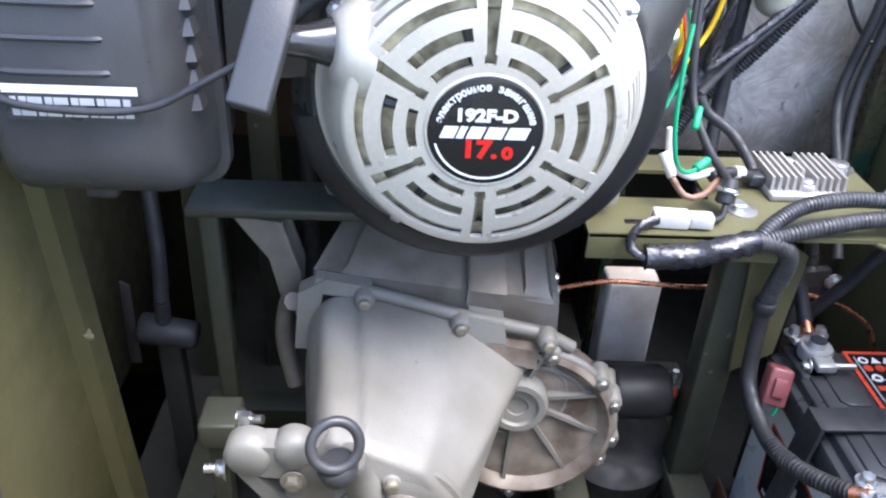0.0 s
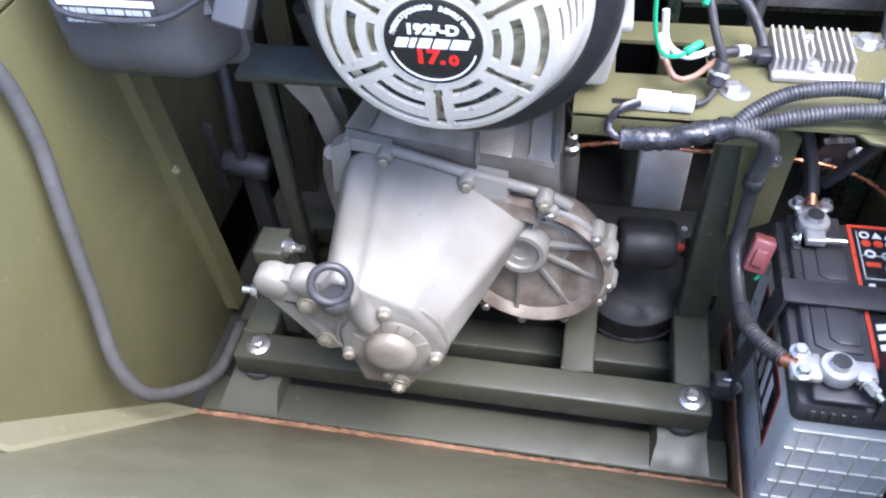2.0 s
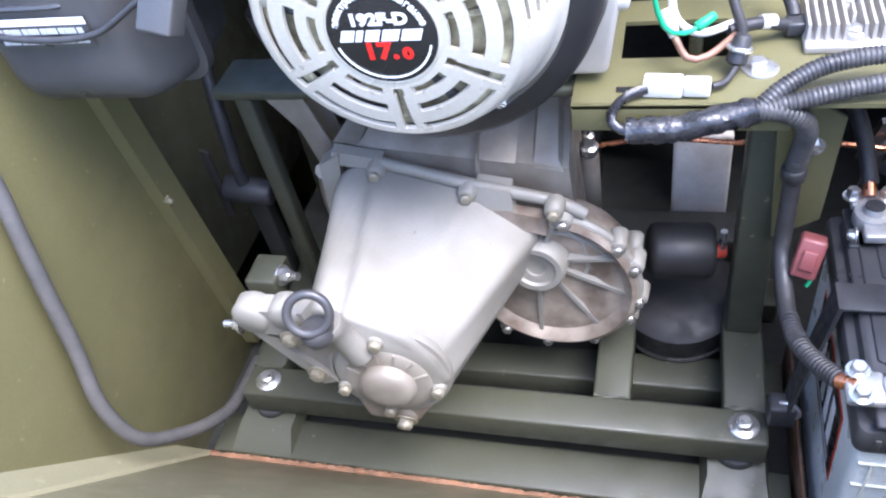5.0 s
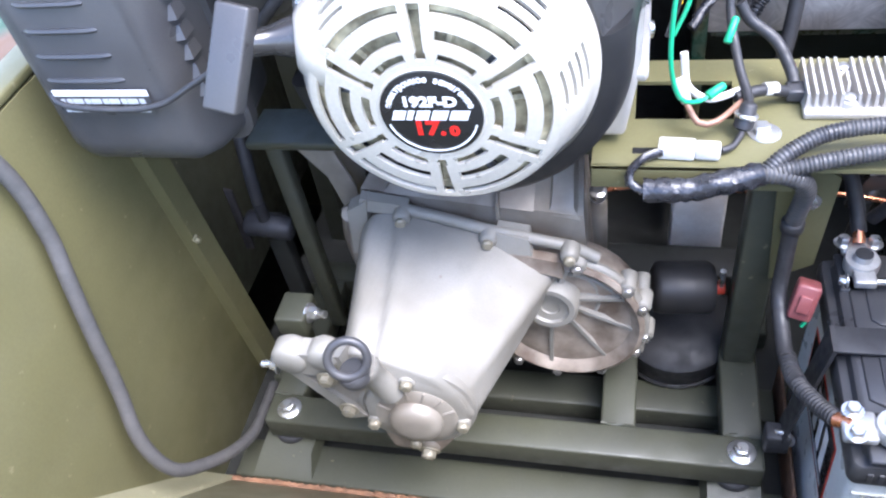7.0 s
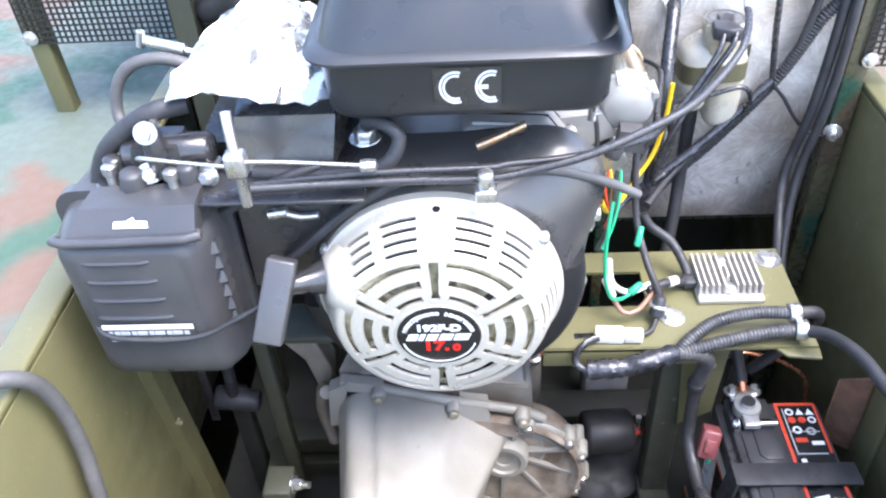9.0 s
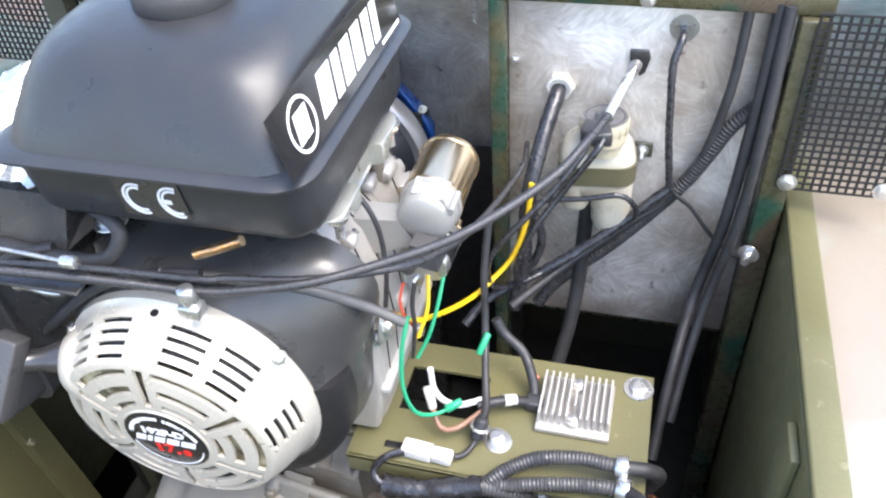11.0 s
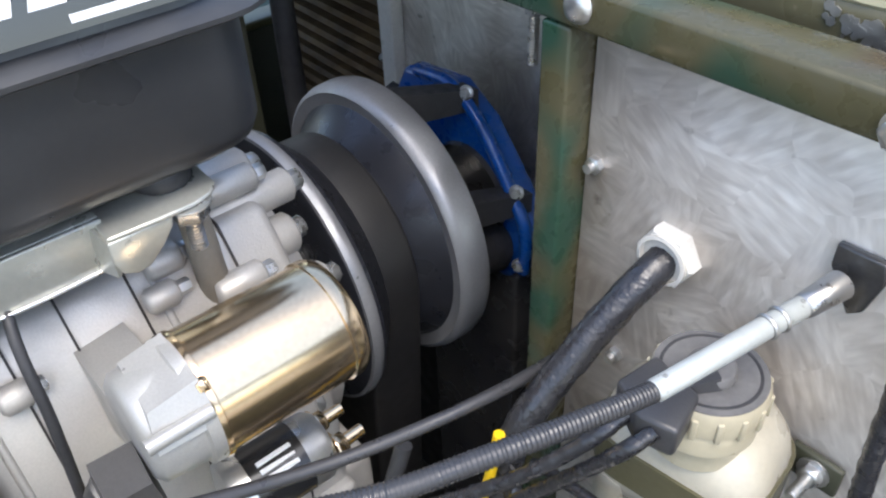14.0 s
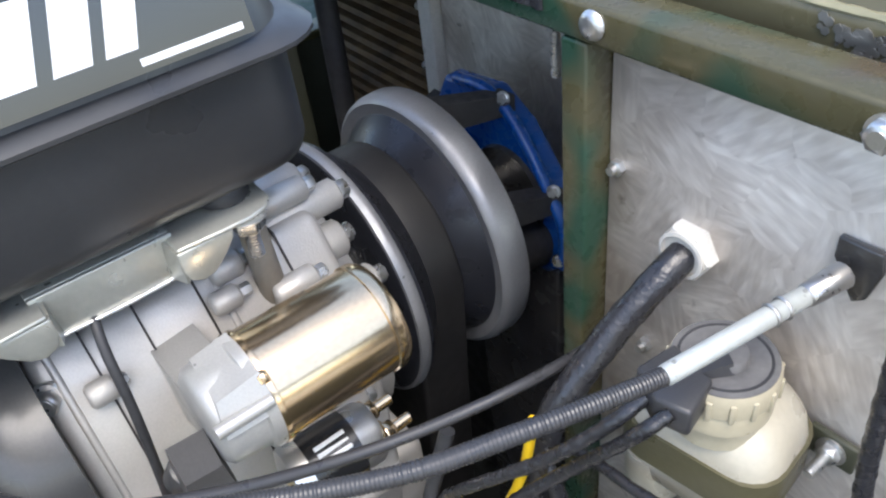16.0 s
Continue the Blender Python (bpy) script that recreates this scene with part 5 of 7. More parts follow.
# fuel tank
tk = part("fuel_tank", loft([rrect(-0.085 + d, 0.142 - d, front_y, 0.285 - d, z, 0.024) for d, front_y, z in ((0.022, 0.080, 0.750), (0.008, 0.067, 0.752), (0.002, 0.058, 0.757), (0.0, 0.0535, 0.764), (0.0, 0.0485, 0.790), (0.0, 0.0455, 0.812))]), TANK, eng, "satin black steel fuel tank", 40)
part("seam", loft([rrect(-0.097 + d, 0.154 - d, 0.034 + d, 0.297 - d, z, 0.030) for d, z in ((0.002, 0.8125), (0.0, 0.8138), (0.0, 0.8158), (0.003, 0.8180), (0.008, 0.820))]), TANK, tk)
part("upper_shell", loft([rrect(-0.088 + d * 0.7, 0.146 - d * 0.6, 0.042 + d, 0.288 - d * 0.8, z, 0.036 + d * 0.3, 7) for d, z in ((0.0, 0.816), (0.002, 0.822), (0.010, 0.838), (0.020, 0.856), (0.028, 0.868), (0.038, 0.877), (0.052, 0.883), (0.075, 0.888))]), TANK, tk, "rounded upper half of the tank", 50)
part("filler_cap", lathe([(0.034, 0), (0.036, 0.003), (0.036, 0.018), (0.030, 0.024), (0.01, 0.025)], (0.03, 0.15, 0.886), Z, 32), BLACK_PLASTIC, tk)
ce = plane_frame((0.028, 0.0478, 0.787), X, Vector((0, -0.13, 0.99))) @ Matrix.Diagonal((0.84, 1.0, 1, 1))
mark = part("mark_plate", flat(bar(-0.030, 0.032, -0.017, 0.018), ce, 0.0004), SHROUD, tk, "embossed conformity mark")
for r0, r1 in ((0.0098, 0.0118), (0.0130, 0.0150)):
    part("mark", ring_shape(ce, -0.010, 0.0, r0, r1, 70, 290, thick=0.0010), WHITE, mark)
    part("mark", ring_shape(ce, 0.023, 0.0, r0, r1, 70, 290, thick=0.0010), WHITE, mark)
part("mark", flat(bar(0.010, 0.020, -0.0018, 0.0018), ce, 0.0010), WHITE, mark)
# long side decal: plain shapes in its colours
up = (Vector((0.137, 0.15, 0.866)) - Vector((0.1475, 0.15, 0.822))).normalized()
dec = plane_frame(Vector((0.1486, 0.15, 0.823)), Y, up)
sticker2 = part("side_sticker", flat([(-0.115, 0.001), (0.112, 0.001), (0.112, 0.043), (0.104, 0.047), (-0.115, 0.047)], dec), DECAL, tk, "black side sticker with white block shapes")
part("logo_ring", ring_shape(dec, -0.079, 0.023, 0.0165, 0.0188, thick=0.0009), WHITE, sticker2)
for k in range(2):
    part("logo_bar", flat(bar(-0.091 + k * 0.010, -0.082 + k * 0.010, 0.013, 0.033, 0.004), dec, 0.0009), WHITE, sticker2)
for x0, x1 in ((-0.053, -0.031), (-0.026, -0.014), (-0.009, 0.008), (0.013, 0.030), (0.036, 0.050), (0.055, 0.067)):
    part("logo_bar", flat(bar(x0, x1, 0.010, 0.038, 0.010), dec, 0.0009), WHITE, sticker2)
part("print_bar", flat(bar(0.066, 0.108, 0.0035, 0.0062), dec, 0.0009), WHITE, sticker2)
for xx, yy in ((0.117, 0.114), (0.118, 0.238)):
    part("tank_mount", lathe([(0.011, 0), (0.0130, 0.002), (0.0130, 0.008), (0.010, 0.011)], (xx, yy, 0.7415), Z, 24), RUBBER, tk, "round rubber tank mount")
# bracket below the tank
tb = part("tank_bracket", prism([(0.143, 0.7435), (0.1475, 0.7205), (0.2030, 0.7205), (0.2075, 0.7435)], 0.1265, 0.1290, "x", 0.0008), PLATED, eng, "plated sheet steel bracket below the tank")
part("bracket_flange", box(0.096, 0.1262, 0.143, 0.207, 0.7412, 0.7435, 0.0008), PLATED, tb)
# brighter metal along the lip paints the glint of the edge
part("bracket_edge_glint", tube([(0.1292, 0.1475, 0.7208), (0.1295, 0.175, 0.7202), (0.1292, 0.2030, 0.7208)], 0.0011, 8), BRIGHT, tb, "lower lip of the bracket, made brighter for its glint")
part("bracket_fold", hexa([(0.1265, 0.2015, 0.7210), (0.1285, 0.2000, 0.7210), (0.1410, 0.2035, 0.7225), (0.1395, 0.2055, 0.7225)], [(0.1265, 0.2030, 0.7410), (0.1285, 0.2015, 0.7410), (0.1410, 0.2035, 0.7395), (0.1395, 0.2055, 0.7395)], 0.0008), PLATED, tb)
part("bracket_fold", hexa([(0.1265, 0.1490, 0.7210), (0.1285, 0.1505, 0.7210), (0.1410, 0.1478, 0.7240), (0.1395, 0.1458, 0.7240)], [(0.1265, 0.1475, 0.7410), (0.1285, 0.1490, 0.7410), (0.1410, 0.1478, 0.7395), (0.1395, 0.1458, 0.7395)], 0.0008), PLATED, tb)
part("bracket_lip", prism([(0.2035, 0.7395), (0.2032, 0.7300), (0.2055, 0.7235), (0.2110, 0.7205), (0.2170, 0.7215), (0.2250, 0.7285), (0.2300, 0.7350), (0.2310, 0.7395)], 0.1385, 0.1412, "x", 0.0009), PLATED, tb, "rounded folded lip of the rear tab")
part("bracket_lip", prism([(0.1478, 0.7395), (0.1480, 0.7310), (0.1458, 0.7250), (0.1400, 0.7225), (0.1340, 0.7245), (0.1270, 0.7310), (0.1225, 0.7360), (0.1215, 0.7395)], 0.1385, 0.1412, "x", 0.0009), PLATED, tb, "rounded folded lip of the front tab")
part("bracket_tab", prism([(0.105, 0.204), (0.1412, 0.204), (0.1425, 0.226), (0.1425, 0.240), (0.1400, 0.249), (0.134, 0.254), (0.105, 0.255)], 0.7396, 0.7418, "z", 0.0009), PLATED, tb, "rear tab carrying a tank mount")
part("bracket_tab", prism([(0.105, 0.097), (0.130, 0.097), (0.138, 0.100), (0.1425, 0.107), (0.1430, 0.120), (0.1412, 0.147), (0.105, 0.147)], 0.7396, 0.7418, "z", 0.0009), PLATED, tb, "front tab carrying a tank mount")
for q in ((0.1355, 0.2400, 0.7394), (0.1350, 0.1110, 0.7394)):
    nut = part("nut", add(lathe([(0.0040, 0.001), (0.0078, 0.001), (0.0082, 0.002), (0.0082, 0.0070), (0.0076, 0.0080), (0.0040, 0.0080)], q, -Z, 6), lathe([(0.0098, 0), (0.0100, 0.0005), (0.0098, 0.0012)], q, -Z, 24)), ZINC, tb, "zinc-plated nut on a washer")
    part("thread", tube([Vector(q) - Z * 0.007, Vector(q) - Z * 0.015, Vector(q) - Z * 0.024], 0.0034, 12, ridge=0.0004, pitch=0.0016), STEEL, nut, "long bare thread")

# air filter box
air = thing("air_filter_box", "dusty black plastic air filter box with a faded white label", "air filter", (-0.25, 0.06, 0.50))
rot = Matrix.Translation((-0.266, 0.0, 0.589)) @ Matrix.Rotation(radians(90), 4, "X")   # flat x, y -> x, z; depth towards -y
part("back_shell", loft([rrect(-0.070, 0.070, -0.094, 0.094, -0.125, 0.018), rrect(-0.074, 0.074, -0.098, 0.097, -0.078, 0.020), rrect(-0.079, 0.079, -0.101, 0.101, -0.074, 0.022), rrect(-0.079, 0.079, -0.101, 0.101, -0.062, 0.022)], rot), BLACK_PLASTIC, air, "", 40)
front = part("front_shell", loft([rrect(-0.073, 0.073, -0.096, 0.092, -0.062, 0.022), rrect(-0.069, 0.069, -0.092, 0.090, -0.034, 0.022), rrect(-0.063, 0.063, -0.084, 0.086, -0.014, 0.020), rrect(-0.056, 0.058, -0.072, 0.083, -0.005, 0.016), rrect(-0.046, 0.050, -0.060, 0.076, -0.001, 0.012)], rot), BLACK_PLASTIC, air, "ribbed front cover", 50)
for k in range(4):
    z = 0.658 - k * 0.0215
    part("rib", tube([(-0.303 - 0.002 * k, 0.005, z), (-0.296 - 0.002 * k, 0.0005, z), (-0.252 + 0.001 * k, 0.0005, z), (-0.244 + 0.001 * k, 0.004, z)], 0.0024, 6), BLACK_PLASTIC, front)
part("brow", tube([(-0.320, 0.012, 0.678), (-0.314, 0.0035, 0.678), (-0.208, 0.0035, 0.680), (-0.200, 0.012, 0.680)], 0.0045, 10), BLACK_PLASTIC, front, "rounded brow of the cover")
part("hump", hexa([(-0.317, 0.003, 0.672), (-0.201, 0.003, 0.674), (-0.202, 0.055, 0.674), (-0.315, 0.055, 0.672)], [(-0.300, 0.023, 0.699), (-0.200, 0.023, 0.701), (-0.201, 0.055, 0.701), (-0.298, 0.055, 0.699)], 0.006), BLACK_PLASTIC, front)
part("badge", flat([(-0.015, -0.003), (0.015, -0.003), (0.014, 0.0025), (0.004, 0.003), (0.002, 0.006), (-0.003, 0.003), (-0.014, 0.0025)], plane_frame((-0.255, 0.0140, 0.6885), X, Vector((0, 0.59, 0.80))), 0.001), WHITE, front, "small silver badge")
lf = plane_frame((-0.267, -0.0012, 0.580), X, Z)
lbl = part("label", flat(bar(-0.042, 0.042, -0.018, 0.006), lf, 0.0004), BLACK_PLASTIC, front, "faded label with unreadable lines")
part("print_bar", flat(bar(-0.042, 0.042, 0.0005, 0.006), lf, 0.0009), WHITE, lbl)
for j in range(2):
    for k in range(14):
        part("print_bar", flat(bar(-0.038 + k * 0.0054, -0.0345 + k * 0.0054 + 0.001 * ((k + j) % 3), -0.0068 - 0.008 * j, -0.0022 - 0.008 * j), lf, 0.0009), GREY_PRINT, lbl)
for k in range(6):
    z = 0.652 - k * 0.0168
    part("clip_lug", hexa([(-0.207, 0.022, z - 0.007), (-0.193, 0.026, z - 0.007), (-0.193, 0.042, z - 0.007), (-0.204, 0.042, z - 0.007)], [(-0.205, 0.028, z + 0.003), (-0.196, 0.030, z + 0.003), (-0.196, 0.042, z + 0.003), (-0.204, 0.042, z + 0.003)], 0.0015), BLACK_PLASTIC, front)
part("lower_tab", prism([(-0.300, 0.492), (-0.268, 0.492), (-0.272, 0.476), (-0.296, 0.476)], 0.052, 0.066, "y", 0.004), BLACK_PLASTIC, air)
solid("thin_cable", tube([(-0.338, 0.030, 0.586), (-0.318, 0.006, 0.579), (-0.30, -0.0055, 0.574), (-0.25, -0.0065, 0.571), (-0.215, -0.005, 0.575), (-0.185, -0.002, 0.590), (-0.160, 0.002, 0.603)], 0.0026, 8), RUBBER, "thin black cable lying across the air filter box", "cable")

# silencer, exhaust pipe, linkage
mf = thing("silencer", "exhaust silencer under a crumpled bright heat shield", "silencer", (-0.16, 0.13, 0.70))
rng = random.Random(11)
NU, NV = 16, 12
sheet = bmesh.new()
rows_ = []
for j in range(NV + 1):
    v = j / NV
    row = []
    for i in range(NU + 1):
        u = i / NU
        left, right = Vector((-0.226, 0.086, 0.766)).lerp(Vector((-0.185, 0.215, 0.790)), v), Vector((-0.062, 0.084, 0.758)).lerp(Vector((-0.108, 0.205, 0.784)), v)
        q = left.lerp(right, u) + Z * (0.022 * math.sin(math.pi * min(1, u * 0.9 + 0.1)) * math.sin(math.pi * (0.2 + 0.6 * v)))
        if j == 0:
            q += Vector((0, -0.012 * rng.random(), -0.006 + 0.006 * math.sin(u * 9)))
        row.append(sheet.verts.new(q + Vector([rng.uniform(-0.003, 0.003) for _ in range(2)] + [rng.uniform(-0.0038, 0.0038)])))
    rows_.append(row)
for a, b in zip(rows_, rows_[1:]):
    for i in range(NU):
        sheet.faces.new((a[i], a[i + 1], b[i + 1]))
        sheet.faces.new((a[i], b[i + 1], b[i]))
bmesh.ops.recalc_face_normals(sheet, faces=sheet.faces)
bmesh.ops.solidify(sheet, geom=sheet.faces[:], thickness=0.0012)
part("shield", sheet, BRIGHT, mf, "crumpled bright heat shield", 24)
part("silencer_body", hexa([(-0.180, 0.074, 0.698), (-0.090, 0.068, 0.702), (-0.070, 0.21, 0.700), (-0.190, 0.21, 0.700)], [(-0.172, 0.088, 0.744), (-0.084, 0.084, 0.746), (-0.090, 0.20, 0.755), (-0.185, 0.20, 0.748)], 0.010, 4), SHROUD, mf, "glossy black cover below the heat shield")
part("outlet", tube([(-0.185, 0.24, 0.752), (-0.20, 0.31, 0.745), (-0.235, 0.38, 0.725), (-0.29, 0.425, 0.70)], 0.020, 16), SCORCHED, mf, "brown scorched exhaust outlet")
part("stay", box(-0.150, -0.120, 0.10, 0.13, 0.690, 0.73, 0.002), ZINC, mf)
link = thing("throttle_linkage", "plated throttle linkage with rods and knurled posts", "linkage", (-0.15, 0.04, 0.69))
part("plate", box(-0.300, -0.060, 0.030, 0.075, 0.692, 0.6955, 0.001), SHROUD, link)
part("rod", tube([(-0.160, 0.028, 0.738), (-0.12, 0.030, 0.735), (-0.050, 0.033, 0.727)], 0.0019, 8), STEEL, link)
part("rod", tube([(-0.240, 0.040, 0.735), (-0.236, 0.030, 0.743), (-0.20, 0.030, 0.737), (-0.165, 0.030, 0.732)], 0.0019, 8), STEEL, link)
part("rod_end", lathe([(0.002, -0.007), (0.0050, -0.006), (0.0056, 0.0), (0.0050, 0.006), (0.002, 0.007)], (-0.053, 0.033, 0.7275), X, 14), ZINC, link, "bright bead on the rod end")
part("clamp_stem", rod((-0.158, 0.030, 0.694), (-0.158, 0.030, 0.726), 0.005, 0.005, 12), STEEL, link)
for q in ((-0.256, 0.085, 0.712), (-0.225, 0.05, 0.72), (-0.282, 0.06, 0.708)):
    part("post", lathe([(0.0045, 0), (0.0045, 0.012), (0.0065, 0.013), (0.0068, 0.020), (0.0045, 0.022)], (q[0], q[1], 0.695), Z + Y * 0.1, 12), STEEL, link, "knurled metal post")
for k, (x, y, z, r) in enumerate(((-0.285, 0.075, 0.712, 0.010), (-0.262, 0.055, 0.710, 0.012), (-0.238, 0.085, 0.715, 0.011), (-0.215, 0.06, 0.712, 0.010), (-0.270, 0.10, 0.722, 0.013))):
    part("carburettor_screw" if k % 2 else "carburettor_boss", rod((x, y, 0.694), (x + 0.003, y - 0.004, z + 0.006), r, r * 0.8, 14, 0.002), BLACK_PLASTIC if k % 2 else SHROUD, link)
part("clamp_post", add(rod((0.041, 0.036, 0.690), (0.041, 0.032, 0.718), 0.007, 0.0065, 10, 0.001), box(0.032, 0.050, 0.026, 0.040, 0.690, 0.702, 0.002)), ZINC, link, "bright cable clamp post")
part("lever", tube([(-0.158, 0.030, 0.740), (-0.160, 0.036, 0.760), (-0.162, 0.044, 0.775)], 0.0045, 8), ZINC, link)
part("clamp_block", box(-0.167, -0.150, 0.022, 0.038, 0.724, 0.746, 0.003), ZINC, link, "bright clamp block")
part("bolt", bolt((-0.064, 0.098, 0.712), Z, 0.009, 0.010), ZINC, link)
part("spring", tube([(0.035, 0.065, 0.722), (0.05, 0.066, 0.728), (0.075, 0.07, 0.738)], 0.0035, 8, ridge=0.001, pitch=0.0025), YELLOW_ZINC, link)
for q, d in (((-0.239, 0.060, 0.748), (0.2, -1, 0.5)), ((-0.196, 0.060, 0.704), (-0.3, -1, 0.2)), ((-0.248, 0.060, 0.708), (0.4, -1, 0.3))):
    part("nut", add(bolt(q, d, 0.0062, 0.0075), rod(Vector(q) + Vector((0, 0.03, -0.004)), q, 0.004, 0.004, 10)), ZINC, link, "bright nut on the carburettor")
part("carburettor_body", add(rod((-0.275, 0.085, 0.712), (-0.195, 0.085, 0.716), 0.017, 0.015, 20, 0.004), add(rod((-0.240, 0.070, 0.700), (-0.238, 0.066, 0.746), 0.011, 0.009, 16, 0.003), hexa([(-0.268, 0.066, 0.696), (-0.215, 0.066, 0.696), (-0.215, 0.105, 0.696), (-0.268, 0.105, 0.696)], [(-0.262, 0.070, 0.726), (-0.222, 0.070, 0.726), (-0.222, 0.100, 0.730), (-0.262, 0.100, 0.730)], 0.005))), SHROUD, link, "dark grimy carburettor body")
solid("vacuum_hose", tube([(-0.262, 0.090, 0.722), (-0.285, 0.115, 0.732), (-0.280, 0.122, 0.760), (-0.262, 0.124, 0.778), (-0.236, 0.126, 0.782), (-0.212, 0.130, 0.772)], 0.0055, 12), HOSE_GREY, "grey rubber vacuum hose looping beside the heat shield", "hose")
solid("pipe_union", add(rod((-0.262, 0.160, 0.784), (-0.226, 0.158, 0.773), 0.0045, 0.0060, 14, 0.001), add(rod((-0.266, 0.160, 0.778), (-0.262, 0.160, 0.792), 0.0040, 0.0040, 12), rod((-0.226, 0.158, 0.773), (-0.200, 0.160, 0.764), 0.0035))), ZINC, "bright pipe union behind the heat shield", "pipe union")
solid("fuel_hose", tube([(-0.312, 0.080, 0.640), (-0.308, 0.083, 0.680), (-0.288, 0.085, 0.720), (-0.245, 0.087, 0.750), (-0.215, 0.10, 0.752)], 0.0088, 12), RUBBER, "thick black rubber hose arching over the linkage", "hose")
solid("vent_hose", tube([(-0.06, 0.085, 0.735), (-0.045, 0.075, 0.742), (-0.03, 0.068, 0.730), (-0.045, 0.060, 0.708), (-0.09, 0.062, 0.700), (-0.16, 0.07, 0.698)], 0.0065, 10), RUBBER, "black rubber vent hose", "hose")
solid("starter_rope", tube([(-0.150, 0.062, 0.600), (-0.129, 0.054, 0.622), (-0.083, 0.054, 0.664), (-0.040, 0.057, 0.690), (0.0, 0.060, 0.701), (0.035, 0.062, 0.704)], 0.0046, 10), RUBBER, "black cable running over the fan housing", "cable")
solid("duct_lead", tube([(-0.215, 0.062, 0.648), (-0.190, 0.058, 0.666), (-0.156, 0.058, 0.687), (-0.127, 0.058, 0.702), (-0.100, 0.066, 0.706)], 0.0046, 10), RUBBER, "black lead lying over the duct", "lead")

# ---- regulator and wiring ----
reg = thing("voltage_regulator", "finned cast aluminium voltage regulator bolted to the carrier plate", "regulator", (0.33, 0.21, 0.431))
part("base", box(0.281, 0.356, 0.166, 0.238, 0.431, 0.4385, 0.002), CAST_CLEAN, reg)
for k in range(11):
    x = 0.284 + k * 0.0069
    y0, y1 = (0.190, 0.216) if k == 5 else (0.174, 0.235)
    part("fin", hexa([(x - 0.0017, y0, 0.438), (x + 0.0017, y0, 0.438), (x + 0.0017, y1, 0.438), (x - 0.0017, y1, 0.438)], [(x - 0.0011, y0 + 0.002, 0.452), (x + 0.0011, y0 + 0.002, 0.452), (x + 0.0011, y1 - 0.002, 0.452), (x - 0.0011, y1 - 0.002, 0.452)], 0.0005, 1), CAST_CLEAN, reg)
for y in (0.180, 0.226):
    part("screw_boss", rod((0.3185, y, 0.437), (0.3185, y, 0.4445), 0.0085, 0.0080, 18, 0.001), CAST_CLEAN, reg)
    part("screw", lathe([(0.0062, 0), (0.0062, 0.0025), (0.004, 0.004), (0.0015, 0.0042)], (0.3185, y, 0.4445), Z, 16), ZINC, reg, "bright domed screw")
part("plug", box(0.268, 0.286, 0.188, 0.206, 0.434, 0.446, 0.002), BLACK_PLASTIC, reg, "black plug with a red wire")
part("red_wire", tube([(0.275, 0.207, 0.444), (0.272, 0.215, 0.449), (0.275, 0.222, 0.452)], 0.003, 6), RED, reg)
solid("plate_bolt", bolt((0.380, 0.243, 0.431), Z, 0.010, 0.006), ZINC, "wide zinc-plated bolt on the carrier plate", "bolt", group="plate bolts")
solid("plate_bolt", add(bolt((0.245, 0.150, 0.431), Z, 0.008, 0.006), lathe([(0.014, 0), (0.014, 0.001), (0.012, 0.0015)], (0.248, 0.147, 0.431), Z, 24)), ZINC, "zinc-plated bolt on a wide washer", "bolt", group="plate bolts")

conn = thing("white_connector", "cream plastic cable connector on the carrier plate", "connector", (0.185, 0.114, 0.432))
cm = Matrix.Translation((0.184, 0.114, 0.4390)) @ Matrix.Rotation(radians(-4), 4, "Z")
part("shell", box(-0.027, 0.004, -0.008, 0.008, -0.007, 0.007, 0.002, cm), WHITE_PLASTIC, conn)
part("cap", box(0.004, 0.025, -0.007, 0.007, -0.006, 0.006, 0.002, cm), WHITE_PLASTIC, conn)
solid("boot", add(rod((0.228, 0.142, 0.440), (0.232, 0.150, 0.462), 0.009, 0.007, 14, 0.002), tube([(0.210, 0.116, 0.437), (0.220, 0.122, 0.437), (0.229, 0.140, 0.441)], 0.003, 8)), RUBBER, "black rubber cable boot with a bright ring end", "cable boot")
solid("ring_terminal", torus((0.230, 0.146, 0.452), (0.2, 0.3, 1), 0.0085, 0.0022, 20, 8), ZINC, "bright crimped ring on the cable boot", "ring terminal")

loom = thing("wiring_loom", "black wiring loom, taped and in corrugated sleeves", "wiring loom", (0.25, 0.1, 0.43))
T0, T1 = Vector((0.146, 0.082, 0.419)), Vector((0.243, 0.094, 0.430))
part("taped_stem", tube([T0, (0.165, 0.082, 0.420), (0.19, 0.084, 0.421), (0.22, 0.090, 0.426), T1], 0.0105, 14, rough=0.30, step=0.004), TAPE, loom, "wrinkled shiny tape wrapping")
part("thin_branch", tube([(0.160, 0.110, 0.440), (0.146, 0.104, 0.438), (0.135, 0.094, 0.432), (0.134, 0.086, 0.424), T0], 0.0042, 8, rough=0.25), TAPE, loom)
part("sleeve", tube([T1, (0.262, 0.108, 0.441), (0.290, 0.122, 0.450), (0.33, 0.128, 0.455), (0.371, 0.126, 0.456)], 0.0070, 12, ridge=0.0005, pitch=0.0036), CONDUIT, loom, "corrugated black sleeve")
part("sleeve", tube([T1, (0.268, 0.098, 0.434), (0.30, 0.102, 0.441), (0.34, 0.106, 0.447), (0.375, 0.107, 0.449)], 0.0070, 12, ridge=0.0005, pitch=0.0036), CONDUIT, loom, "corrugated black sleeve")
part("sleeve", tube([T1, (0.262, 0.096, 0.427), (0.278, 0.102, 0.414), (0.284, 0.110, 0.395), (0.283, 0.116, 0.370), (0.282, 0.120, 0.350)], 0.0084, 12, ridge=0.0004, pitch=0.0036), CONDUIT, loom, "corrugated black sleeve")
